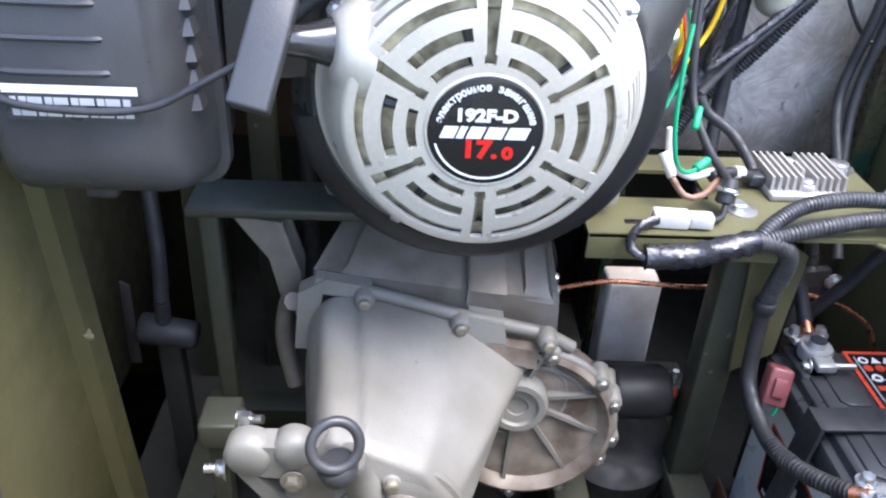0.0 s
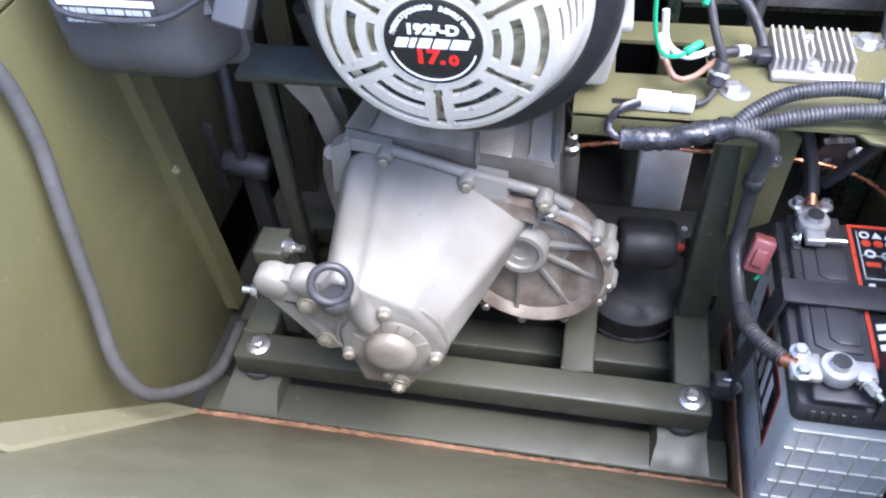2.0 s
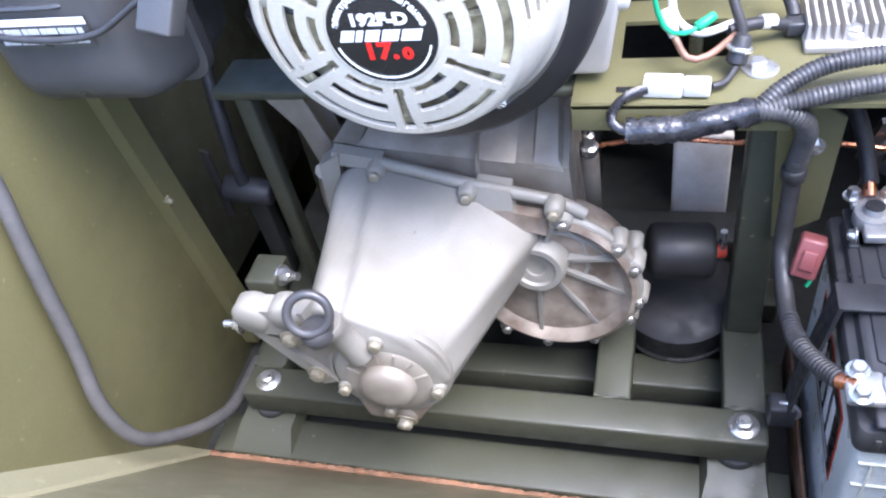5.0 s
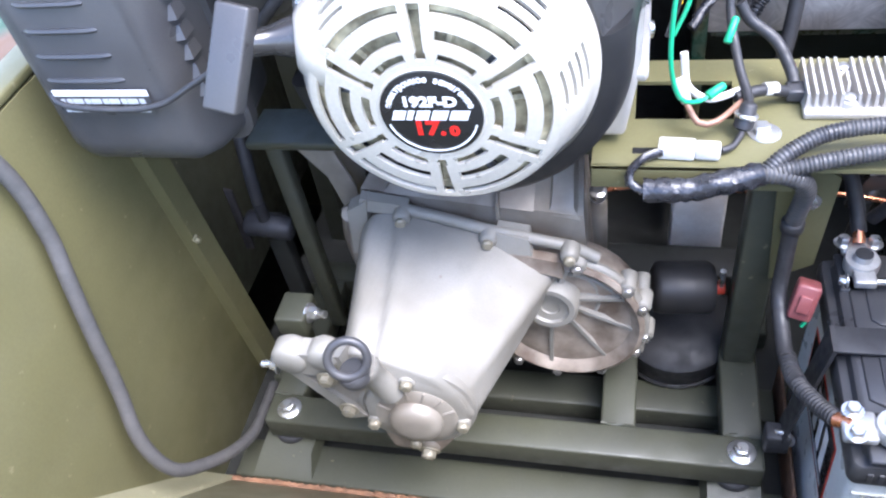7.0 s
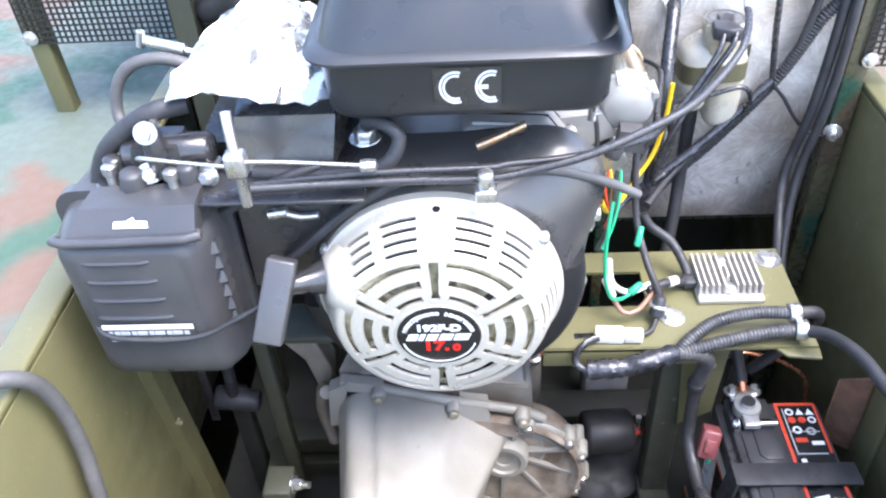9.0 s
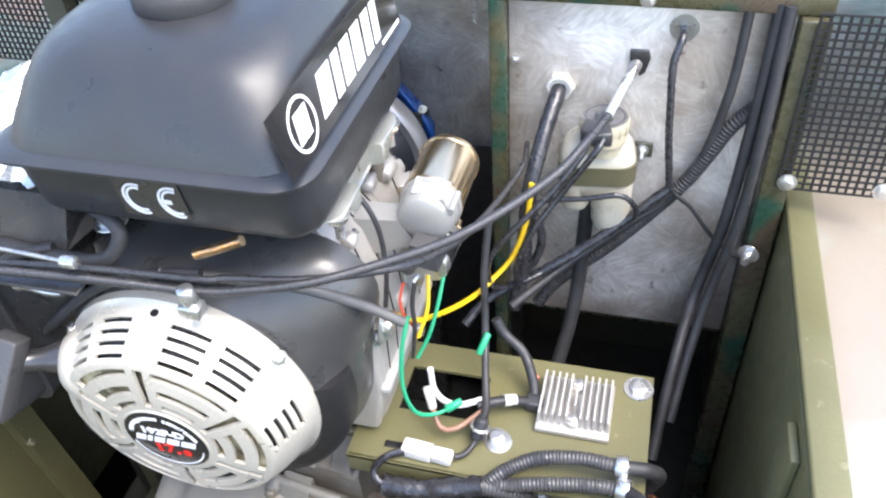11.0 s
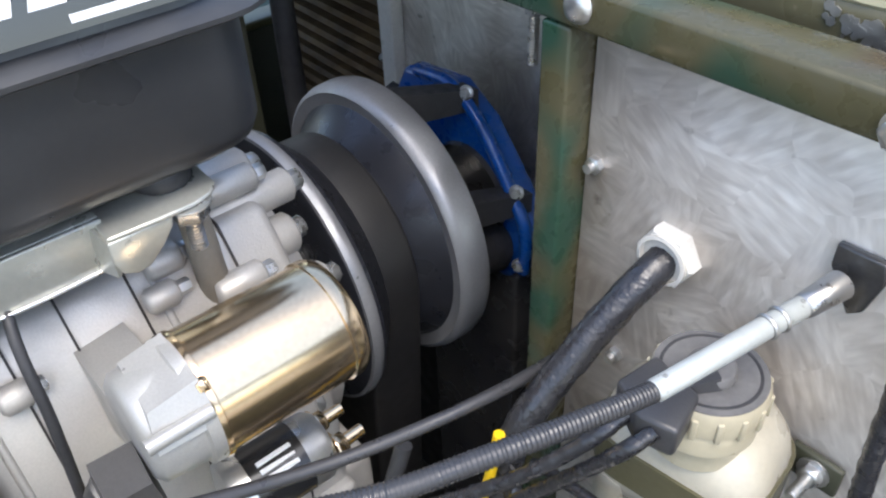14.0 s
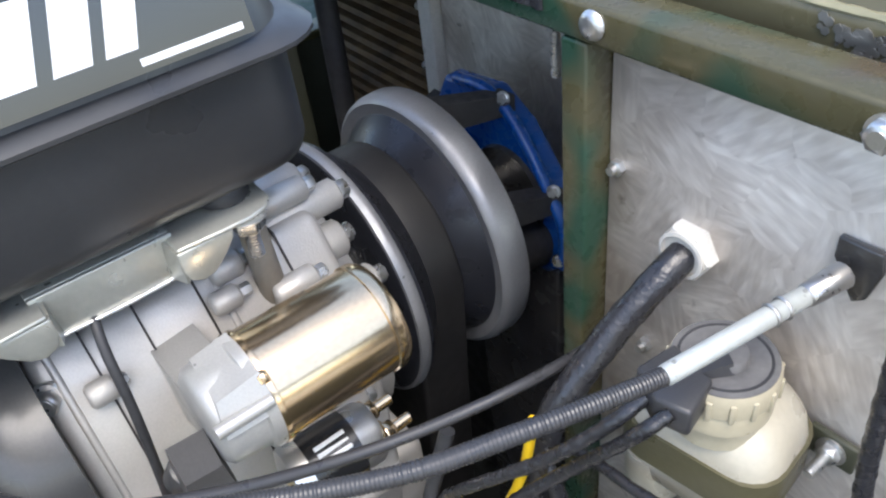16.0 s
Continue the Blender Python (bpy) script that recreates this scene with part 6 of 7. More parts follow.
part("collar", rod((0.282, 0.120, 0.352), (0.282, 0.121, 0.338), 0.0105, 0.0105, 18, 0.002), RUBBER, loom)
part("lead", tube([(0.282, 0.121, 0.340), (0.282, 0.117, 0.30), (0.281, 0.105, 0.265), (0.284, 0.072, 0.246), (0.286, 0.040, 0.243), (0.292, 0.010, 0.252)], 0.0078, 12), RUBBER, loom, "smooth black rubber lead")
part("sleeve", tube([(0.286, 0.045, 0.243), (0.290, 0.015, 0.249), (0.302, -0.018, 0.262), (0.314, -0.040, 0.274)], 0.0076, 12, ridge=0.0009, pitch=0.0042), RUBBER, loom)
part("strands", rod((0.313, -0.039, 0.273), (0.324, -0.047, 0.279), 0.007, 0.006, 10), COPPER, loom, "bare copper strands")
part("tail", tube([(0.371, 0.126, 0.456), (0.395, 0.130, 0.452), (0.407, 0.142, 0.430), (0.404, 0.155, 0.395), (0.392, 0.175, 0.34), (0.372, 0.19, 0.29)], 0.0072, 12), RUBBER, loom)
part("tail", tube([(0.375, 0.107, 0.449), (0.395, 0.085, 0.462), (0.408, 0.045, 0.474), (0.415, 0.0, 0.478), (0.425, -0.035, 0.480), (0.45, -0.07, 0.505), (0.49, -0.10, 0.56), (0.53, -0.12, 0.600), (0.60, -0.15, 0.586), (0.7, -0.18, 0.585)], 0.0068, 12), RUBBER, loom)
for q, d in (((0.371, 0.126, 0.456), (1, 0, 0.05)), ((0.375, 0.107, 0.449), (1, -0.2, 0.1))):
    part("pipe_clip", lathe([(0.0105, -0.006), (0.0112, -0.005), (0.0112, 0.005), (0.0105, 0.006)], q, d, 20), ZINC, loom, "bright metal pipe clip")
plug = thing("maroon_connector", "dull maroon plastic connector on the loom", "connector", (0.3, 0.092, 0.26))
pm = Matrix.Translation((0.302, 0.094, 0.272)) @ Euler((radians(-25), radians(8), radians(-12))).to_matrix().to_4x4()
part("shell", box(-0.011, 0.011, -0.011, 0.011, -0.020, 0.018, 0.003, pm), MAROON, plug)
part("latch", box(-0.006, 0.006, -0.015, -0.011, -0.010, 0.008, 0.001, pm), MAROON, plug)
part("green_stub", tube([(0.305, 0.090, 0.254), (0.307, 0.088, 0.246), (0.303, 0.085, 0.240)], 0.002, 6), GREEN_WIRE, plug)
back_lead = thing("battery_lead", "black battery lead with a copper cable end", "lead", (0.36, 0.17, 0.28))
part("lead", tube([(0.357, 0.170, 0.290), (0.350, 0.190, 0.320), (0.335, 0.205, 0.355), (0.31, 0.215, 0.375), (0.27, 0.23, 0.36)], 0.0075, 10), RUBBER, back_lead)
part("strands", rod((0.357, 0.160, 0.284), (0.356, 0.174, 0.296), 0.006, 0.006, 10), COPPER, back_lead)
solid("copper_pipe", tube([(0.107, 0.228, 0.285), (0.165, 0.222, 0.300), (0.245, 0.217, 0.299), (0.316, 0.217, 0.300), (0.395, 0.213, 0.290), (0.442, 0.205, 0.268), (0.456, 0.195, 0.242), (0.452, 0.185, 0.21)], 0.0028, 8), COPPER, "thin bent copper pipe behind the battery", "pipe")
hd2 = thing("handbrake_lever", "black steel lever and fork behind the battery", "lever", (0.37, 0.24, 0.3))
part("lever", tube([(0.36, 0.26, 0.40), (0.375, 0.25, 0.36), (0.385, 0.24, 0.31), (0.37, 0.22, 0.27), (0.36, 0.20, 0.2), (0.36, 0.20, 0.03)], 0.008, 8), SHROUD, hd2)
part("fork", hexa([(0.355, 0.225, 0.27), (0.41, 0.225, 0.29), (0.41, 0.235, 0.29), (0.355, 0.235, 0.27)], [(0.37, 0.225, 0.315), (0.40, 0.225, 0.32), (0.40, 0.235, 0.32), (0.37, 0.235, 0.315)], 0.003), SHROUD, hd2)
part("bolt", bolt((0.405, 0.224, 0.306), -Y, 0.006, 0.006), ZINC, hd2)

# coloured wires by the crankcase
solid("yellow_wire", tube([(0.156, 0.145, 0.600), (0.164, 0.160, 0.577), (0.180, 0.205, 0.545), (0.200, 0.250, 0.527), (0.219, 0.278, 0.534), (0.237, 0.290, 0.558), (0.248, 0.300, 0.597), (0.252, 0.306, 0.640)], 0.0028, 8), YELLOW_WIRE, "bright yellow insulated wire beside the crankcase", "wire")
solid("green_wire", tube([(0.168, 0.146, 0.598), (0.163, 0.132, 0.565), (0.163, 0.124, 0.52), (0.172, 0.126, 0.485), (0.188, 0.138, 0.472), (0.203, 0.150, 0.474)], 0.0021, 8), GREEN_WIRE, "green insulated wire looping beside the fan housing", "wire", group="green wires")
solid("green_wire", tube([(0.185, 0.215, 0.600), (0.183, 0.19, 0.575), (0.176, 0.175, 0.545), (0.165, 0.165, 0.52)], 0.002, 8), GREEN_WIRE, "thin green wire by the solenoid", "wire", group="green wires")
solid("green_sleeve", rod((0.196, 0.145, 0.472), (0.210, 0.155, 0.477), 0.0045, 0.0038, 12, 0.001), GREEN_WIRE, "green insulating sleeve on a wire joint", "sleeve", group="green sleeves")
solid("green_sleeve", rod((0.214, 0.215, 0.480), (0.221, 0.232, 0.496), 0.004, 0.0036, 12, 0.001), GREEN_WIRE, "green insulating sleeve on a wire joint", "sleeve", group="green sleeves")
solid("wire_crimp", rod((0.150, 0.138, 0.606), (0.157, 0.147, 0.598), 0.0036, 0.0030, 10, 0.0008), COPPER, "copper crimp at the end of the yellow wire", "crimp")
solid("red_wire", tube([(0.163, 0.158, 0.628), (0.160, 0.152, 0.612), (0.163, 0.150, 0.594), (0.168, 0.156, 0.575), (0.165, 0.165, 0.55)], 0.0012, 8), RED, "short red insulated wire beside the crankcase", "wire")
solid("black_wire", tube([(0.172, 0.162, 0.625), (0.170, 0.155, 0.605), (0.171, 0.153, 0.580), (0.166, 0.158, 0.55), (0.160, 0.165, 0.52)], 0.0022, 8), RUBBER, "short black insulated wire beside the crankcase", "wire")
solid("thin_yellow_wire", tube([(0.172, 0.20, 0.60), (0.175, 0.18, 0.575), (0.168, 0.165, 0.55)], 0.002, 8), YELLOW_WIRE, "short yellow insulated wire by the solenoid", "wire")
solid("white_wire", tube([(0.175, 0.17, 0.50), (0.180, 0.165, 0.470), (0.200, 0.165, 0.455), (0.228, 0.178, 0.456)], 0.0034, 8), WHITE_WIRE, "white insulated wire beside the regulator", "wire")
solid("brown_wire", tube([(0.178, 0.155, 0.462), (0.190, 0.140, 0.448), (0.206, 0.142, 0.448), (0.228, 0.166, 0.452)], 0.0030, 8), BROWN_WIRE, "brown insulated wire beside the regulator", "wire")
solid("bullet_connector", rod((0.172, 0.165, 0.478), (0.180, 0.152, 0.460), 0.0055, 0.0045, 12, 0.001), WHITE_PLASTIC, "clear bullet connector sleeve", "connector")
solid("regulator_lead", tube([(0.222, 0.170, 0.453), (0.245, 0.182, 0.452), (0.270, 0.194, 0.442)], 0.0055, 8), RUBBER, "black regulator lead with a white band", "lead", group="regulator leads")
solid("regulator_lead", tube([(0.225, 0.25, 0.50), (0.235, 0.245, 0.485), (0.258, 0.235, 0.470), (0.272, 0.214, 0.452), (0.275, 0.204, 0.444)], 0.0055, 8), RUBBER, "black lead running into the regulator", "lead", group="regulator leads")
solid("white_band", rod((0.247, 0.183, 0.452), (0.258, 0.189, 0.449), 0.0062, 0.006, 10), WHITE_PLASTIC, "white band on a lead", "band")
solid("engine_lead", tube([(0.215, 0.28, 0.62), (0.212, 0.26, 0.56), (0.216, 0.24, 0.50), (0.224, 0.20, 0.47), (0.232, 0.165, 0.458), (0.231, 0.150, 0.458)], 0.0042, 8), RUBBER, "black lead hanging beside the crankcase", "lead")

# ---- the aluminium side panel and its frame ----
solid("wall_panel", box(0.2105, 0.4715, 0.402, 0.406, 0.375, 0.7905, 0.0008), ALU, "aluminium sheet with ground swirl marks and grease stains", kind="structure")
pf = thing("steel_partition", "olive and green camouflage painted steel angle frame", "frame", (0.3, 0.39, 0.0))
part("post", box(0.194, 0.2100, 0.385, 0.412, 0.0, 0.7905, 0.0015), CAMO, pf)
part("post", box(0.472, 0.4985, 0.376, 0.401, 0.0, 0.7905, 0.002), CAMO, pf)
part("top_rail", box(-0.30, 0.499, 0.385, 0.412, 0.791, 0.8085, 0.002), CAMO, pf)
part("lower_rail", box(0.215, 0.470, 0.407, 0.43, 0.365, 0.39, 0.002), CAMO, pf)
part("screw", lathe([(0.0065, 0), (0.0070, 0.001), (0.006, 0.003), (0.003, 0.004)], (0.214, 0.385, 0.801), -Y, 20), ZINC, pf, "bright domed screw")
part("bolt", add(bolt((0.3415, 0.385, 0.7985), -Y, 0.0056, 0.0060, False), lathe([(0.0072, 0), (0.0072, 0.0010), (0.0055, 0.0012)], (0.3415, 0.385, 0.7985), -Y, 24)), ZINC, pf, "zinc-plated hex bolt on a washer")
part("stud", add(tube([(0.178, 0.398, 0.786), (0.178, 0.398, 0.773), (0.178, 0.398, 0.760)], 0.0023, 10, ridge=0.0003, pitch=0.0013), rod((0.178, 0.398, 0.7845), (0.178, 0.398, 0.7905), 0.0042, 0.0042, 6)), ZINC, pf, "threaded stud")
rng = random.Random(5)
foil = bmesh.new()
strip = [[foil.verts.new((-0.10 + 0.285 * k / 60 + rng.uniform(-0.001, 0.001), y + rng.uniform(-0.0008, 0.0008), z + rng.uniform(-0.0004, 0.0012))) for k in range(61)] for y, z in ((0.3835, 0.799), (0.3837, 0.8085), (0.391, 0.8097), (0.398, 0.8097), (0.405, 0.8097), (0.4135, 0.8090))]
for a, b in zip(strip, strip[1:]):
    for k in range(60):
        foil.faces.new((a[k], a[k + 1], b[k + 1]))
        foil.faces.new((a[k], b[k + 1], b[k]))
bmesh.ops.recalc_face_normals(foil, faces=foil.faces)
bmesh.ops.solidify(foil, geom=foil.faces[:], thickness=0.0004)
part("foil_tape", foil, FOIL, pf, "crumpled shiny dark tape on the rail", 12)
for q in ((0.217, 0.402, 0.722), (0.242, 0.402, 0.615)):
    solid("panel_bolt", bolt(q, -Y, 0.0042, 0.004, False, 0.003), ZINC, "small zinc-plated bolt in the aluminium panel", "bolt", group="panel bolts")
gl = thing("cable_gland", "white plastic hexagonal cable gland", "cable gland", (0.264, 0.40, 0.697))
part("nut", lathe([(0.0150, 0), (0.0152, 0.006), (0.0138, 0.008), (0.0112, 0.0082), (0.0110, 0.003)], (0.264, 0.402, 0.697), -Y, 6), WHITE_PLASTIC, gl)
part("collar", lathe([(0.0126, 0.0075), (0.0126, 0.0098), (0.0108, 0.0102), (0.0102, 0.003)], (0.264, 0.402, 0.697), -Y, 24), WHITE_PLASTIC, gl)
th = thing("taped_hose", "hose wrapped in shiny black tape, leaving the cable gland", "hose", (0.25, 0.32, 0.6))
HOSE_WAY = [(0.264, 0.402, 0.697), (0.262, 0.386, 0.690), (0.257, 0.364, 0.672), (0.252, 0.340, 0.648), (0.248, 0.322, 0.624), (0.245, 0.312, 0.58), (0.243, 0.310, 0.52), (0.235, 0.30, 0.47)]
part("tape", tube(HOSE_WAY, 0.0080, 16, rough=0.10, step=0.004), TAPE, th)
part("loose_end", hexa([(0.246, 0.314, 0.612), (0.257, 0.311, 0.612), (0.257, 0.3125, 0.612), (0.246, 0.3155, 0.612)], [(0.244, 0.311, 0.595), (0.259, 0.306, 0.598), (0.259, 0.3072, 0.598), (0.244, 0.3125, 0.595)], 0.0004, 1), TAPE, th, "loose end of tape")
tc = thing("throttle_cable", "black ribbed throttle cable with a pale metal end tube", "cable", (0.32, 0.3, 0.72))
part("end_tube", rod((0.3345, 0.380, 0.7285), (0.3195, 0.309, 0.7225), 0.0042, 0.0042, 16, 0.001), PALE_TUBE, tc, "pale metal end tube")
part("ferrule", rod((0.3375, 0.394, 0.7298), (0.3335, 0.374, 0.7280), 0.0058, 0.0048, 16, 0.001), STEEL, tc)
part("clip", add(torus((0.331, 0.364, 0.7272), (0.2, 1, 0.08), 0.0044, 0.0009, 16, 6), torus((0.330, 0.358, 0.7268), (0.2, 1, 0.08), 0.0044, 0.0009, 16, 6)), STEEL, tc)
part("sleeve", tube([(0.3195, 0.309, 0.7225), (0.314, 0.286, 0.7245), (0.303, 0.250, 0.7255), (0.287, 0.213, 0.7225), (0.255, 0.165, 0.719), (0.219, 0.118, 0.720), (0.175, 0.085, 0.718), (0.128, 0.062, 0.712), (0.080, 0.052, 0.705), (0.041, 0.046, 0.702), (-0.02, 0.038, 0.708), (-0.09, 0.030, 0.712), (-0.15, 0.024, 0.714)], 0.0037, 12, ridge=0.00014, pitch=0.0016), SLEEVE, tc, "ribbed black sleeve")
part("bracket", prism([(0.330, 0.742), (0.348, 0.742), (0.350, 0.734), (0.346, 0.718), (0.341, 0.714), (0.336, 0.722), (0.330, 0.732)], 0.398, 0.402, "y", 0.001), SHROUD, tc, "dark bracket on the panel")
solid("choke_cable", tube([(0.232, 0.392, 0.628), (0.240, 0.325, 0.648), (0.230, 0.27, 0.650), (0.218, 0.22, 0.655), (0.207, 0.165, 0.672), (0.190, 0.116, 0.693), (0.150, 0.085, 0.702), (0.105, 0.067, 0.706), (0.060, 0.058, 0.708), (0.041, 0.052, 0.709), (-0.05, 0.042, 0.714), (-0.154, 0.032, 0.712)], 0.0030, 10), SLEEVE, "thin grey choke cable arching beside the engine", "cable")
wl = thing("washer_lead", "taped black lead coming through a bright washer in the panel", "lead", (0.377, 0.4, 0.765))
part("washer", lathe([(0.0135, 0), (0.0135, 0.0014), (0.008, 0.0016)], (0.377, 0.402, 0.766), -Y, 32), ZINC, wl, "large bright washer")
part("lead", tube([(0.377, 0.402, 0.766), (0.376, 0.385, 0.763), (0.371, 0.374, 0.742), (0.373, 0.369, 0.708), (0.376, 0.367, 0.670), (0.381, 0.366, 0.630), (0.384, 0.366, 0.606)], 0.0038, 12, ridge=0.00012, pitch=0.0090, rough=0.16), TAPE, wl)
part("taped_stem", tube([(0.384, 0.366, 0.606), (0.366, 0.360, 0.590), (0.343, 0.352, 0.568), (0.289, 0.332, 0.527), (0.245, 0.316, 0.500), (0.205, 0.295, 0.480), (0.185, 0.270, 0.462)], 0.0052, 12, rough=0.22, step=0.004), TAPE, wl, "knobbly taped bundle below the reservoir")
solid("loom_strand", tube([(0.43, 0.39, 0.80), (0.425, 0.386, 0.70), (0.40, 0.384, 0.60), (0.34, 0.375, 0.54), (0.28, 0.34, 0.50), (0.235, 0.28, 0.49)], 0.0048, 10), RUBBER, "black cable hanging across the panel", "cable", group="hanging cables")
solid("loom_strand", tube([(0.455, 0.39, 0.80), (0.452, 0.380, 0.68), (0.445, 0.375, 0.56), (0.430, 0.37, 0.46), (0.415, 0.30, 0.40), (0.405, 0.23, 0.33)], 0.0062, 10), RUBBER, "black cable hanging down the panel", "cable", group="hanging cables")
solid("loom_strand", tube([(0.462, 0.385, 0.80), (0.462, 0.372, 0.70), (0.458, 0.366, 0.58), (0.444, 0.362, 0.47), (0.43, 0.32, 0.40), (0.42, 0.27, 0.35)], 0.0058, 10), RUBBER, "black cable hanging down beside the post", "cable", group="hanging cables")
solid("earth_wire", tube([(0.384, 0.366, 0.610), (0.390, 0.372, 0.596), (0.410, 0.383, 0.572), (0.432, 0.386, 0.540), (0.450, 0.384, 0.522), (0.462, 0.376, 0.519), (0.473, 0.371, 0.524)], 0.0024, 8, rough=0.15), RUBBER, "thin black earth wire", "wire")
solid("earth_bolt", bolt((0.476, 0.371, 0.528), Vector((-0.3, -1, 0)), 0.007, 0.009, stud=0.006), ZINC, "zinc-plated bolt holding the earth wire", "bolt")
solid("drop_hose", tube([(0.302, 0.390, 0.58), (0.300, 0.386, 0.52), (0.298, 0.38, 0.45), (0.292, 0.36, 0.39), (0.28, 0.33, 0.33)], 0.0085, 10), RUBBER, "black rubber hose dropping from the reservoir", "hose")

# fluid reservoir
rs = thing("fluid_reservoir", "yellowed plastic brake fluid reservoir with a grey screw cap", "reservoir", (0.306, 0.37, 0.60))
rx0, rx1, ry0, ry1 = 0.271, 0.347, 0.342, 0.396
TURN = Matrix.Translation((0.308, 0.368, 0)) @ Matrix.Rotation(radians(7), 4, "Z") @ Matrix.Translation((-0.308, -0.368, 0))
part("body", loft([rrect(rx0 + d, rx1 - d, ry0 + d, ry1 - d * 0.3, z, 0.018) for d, z in ((0.006, 0.598), (0.001, 0.603), (0.0, 0.615), (0.0, 0.640), (0.002, 0.649), (0.007, 0.6560), (0.014, 0.6600), (0.020, 0.6640))], TURN), RESERVOIR, rs, "", 50)
part("chamber", loft([rrect(0.3060 + d, rx1 - d, ry0 + d, 0.386 - d, z, max(0.003, 0.0165 - d * 0.8)) for d, z in ((0.0150, 0.5485), (0.0095, 0.5500), (0.0045, 0.5545), (0.001, 0.5620), (0.0, 0.572), (0.0, 0.612))], TURN), RESERVOIR, rs, "tan stained front chamber", 50)
part("chamber", loft([rrect(rx0 + d, 0.3050 - d, ry0 + d, 0.390 - d, z, max(0.003, 0.0150 - d * 0.8)) for d, z in ((0.0120, 0.5760), (0.0080, 0.5775), (0.0035, 0.5815), (0.001, 0.5875), (0.0, 0.612))], TURN), RESERVOIR, rs, "", 50)
cp = part("screw_cap", lathe([(0.0195, -0.012), (0.0200, -0.002), (0.0208, 0.0), (0.0225, 0.001), (0.0229, 0.010), (0.0221, 0.012), (0.0233, 0.013), (0.0237, 0.022), (0.0225, 0.0255), (0.0176, 0.026), (0.0172, 0.0245), (0.0099, 0.0245), (0.0094, 0.0285), (0.004, 0.029)], (0.3140, 0.359, 0.664), Z, 40), RIB_YELLOW, rs, "ribbed pale screw cap")
part("cap_top", lathe([(0.0226, 0.0232), (0.0222, 0.0262), (0.0176, 0.0265), (0.0099, 0.0255), (0.0094, 0.0295), (0.0085, 0.0302)], (0.3140, 0.359, 0.664), Z, 40), CAP_GREY, cp, "dusty grey cap top")
part("cap_ring", torus((0.3140, 0.359, 0.6897), Z, 0.0190, 0.0011, 40, 6), RUBBER, cp, "black seal ring on the cap")
for k in range(16):
    a = 2 * math.pi * k / 16
    part("rib", box(-0.0012, 0.0012, 0.0226, 0.0245, 0.012, 0.0225, 0.0004, Matrix.Translation((0.3140, 0.359, 0.664)) @ Matrix.Rotation(a, 4, "Z")), RIB_YELLOW, cp)
part("sensor_arm", hexa([(0.301, 0.343, 0.684), (0.313, 0.335, 0.684), (0.323, 0.354, 0.688), (0.311, 0.362, 0.688)], [(0.302, 0.344, 0.693), (0.312, 0.337, 0.693), (0.321, 0.354, 0.6955), (0.312, 0.360, 0.6955)], 0.0015), BLACK_PLASTIC, rs, "black arm of the level sensor")
part("sensor_plug", prism([(0.296, 0.348), (0.320, 0.343), (0.325, 0.322), (0.310, 0.318), (0.294, 0.326)], 0.679, 0.694, "z", 0.002), BLACK_PLASTIC, rs, "black level sensor plug")
part("strap", loft([rrect(rx0 - 0.0015, rx1 + 0.0015, ry0 - 0.0015, ry1 + 0.002, z, 0.018) for z in (0.617, 0.618, 0.638, 0.639)], TURN), OLIVE_BROWN, rs, "olive steel strap")
part("strap_ear", box(0.340, 0.363, 0.397, 0.4005, 0.620, 0.637, 0.001), OLIVE_SHADED, rs)
part("stud", add(tube([(0.352, 0.399, 0.6285), (0.352, 0.390, 0.6285), (0.352, 0.379, 0.6285)], 0.0027, 12, ridge=0.0003, pitch=0.0013), rod((0.352, 0.379, 0.6285), (0.352, 0.378, 0.6285), 0.0022)), ZINC, rs, "threaded stud")
part("nut", add(bolt((0.352, 0.3965, 0.6285), -Y, 0.0050, 0.0055, False), lathe([(0.0072, 0), (0.0072, 0.0010), (0.005, 0.0012)], (0.352, 0.3968, 0.6285), -Y, 20)), ZINC, rs, "zinc-plated nut on a washer")
rs.location.z += 0.001
for way in ([(0.304, 0.322, 0.688), (0.297, 0.308, 0.676), (0.275, 0.291, 0.645), (0.240, 0.272, 0.606), (0.219, 0.268, 0.575), (0.213, 0.270, 0.545), (0.219, 0.281, 0.515), (0.238, 0.305, 0.502)],
            [(0.317, 0.321, 0.690), (0.309, 0.309, 0.678), (0.279, 0.298, 0.632), (0.259, 0.284, 0.602), (0.246, 0.281, 0.570), (0.240, 0.286, 0.540), (0.243, 0.300, 0.511), (0.262, 0.318, 0.510)]):
    solid("sensor_wire", tube(way, 0.0033, 10, ridge=0.0001, pitch=0.009, rough=0.14), TAPE, "black taped sensor wire drooping from the level sensor", "wire", group="sensor wires")
solid("looped_wire", tube([(0.252, 0.330, 0.596), (0.268, 0.328, 0.605), (0.303, 0.327, 0.612), (0.336, 0.328, 0.620), (0.351, 0.336, 0.604), (0.354, 0.350, 0.580), (0.345, 0.360, 0.560), (0.330, 0.355, 0.548)], 0.0030, 10, rough=0.2), TAPE, "loop of black taped wire round the reservoir", "wire")
solid("looped_wire", tube([(0.247, 0.314, 0.600), (0.256, 0.313, 0.590), (0.262, 0.315, 0.562), (0.255, 0.316, 0.530), (0.240, 0.312, 0.505)], 0.0048, 10, rough=0.12), TAPE, "loop of black taped wire below the hose", "wire")

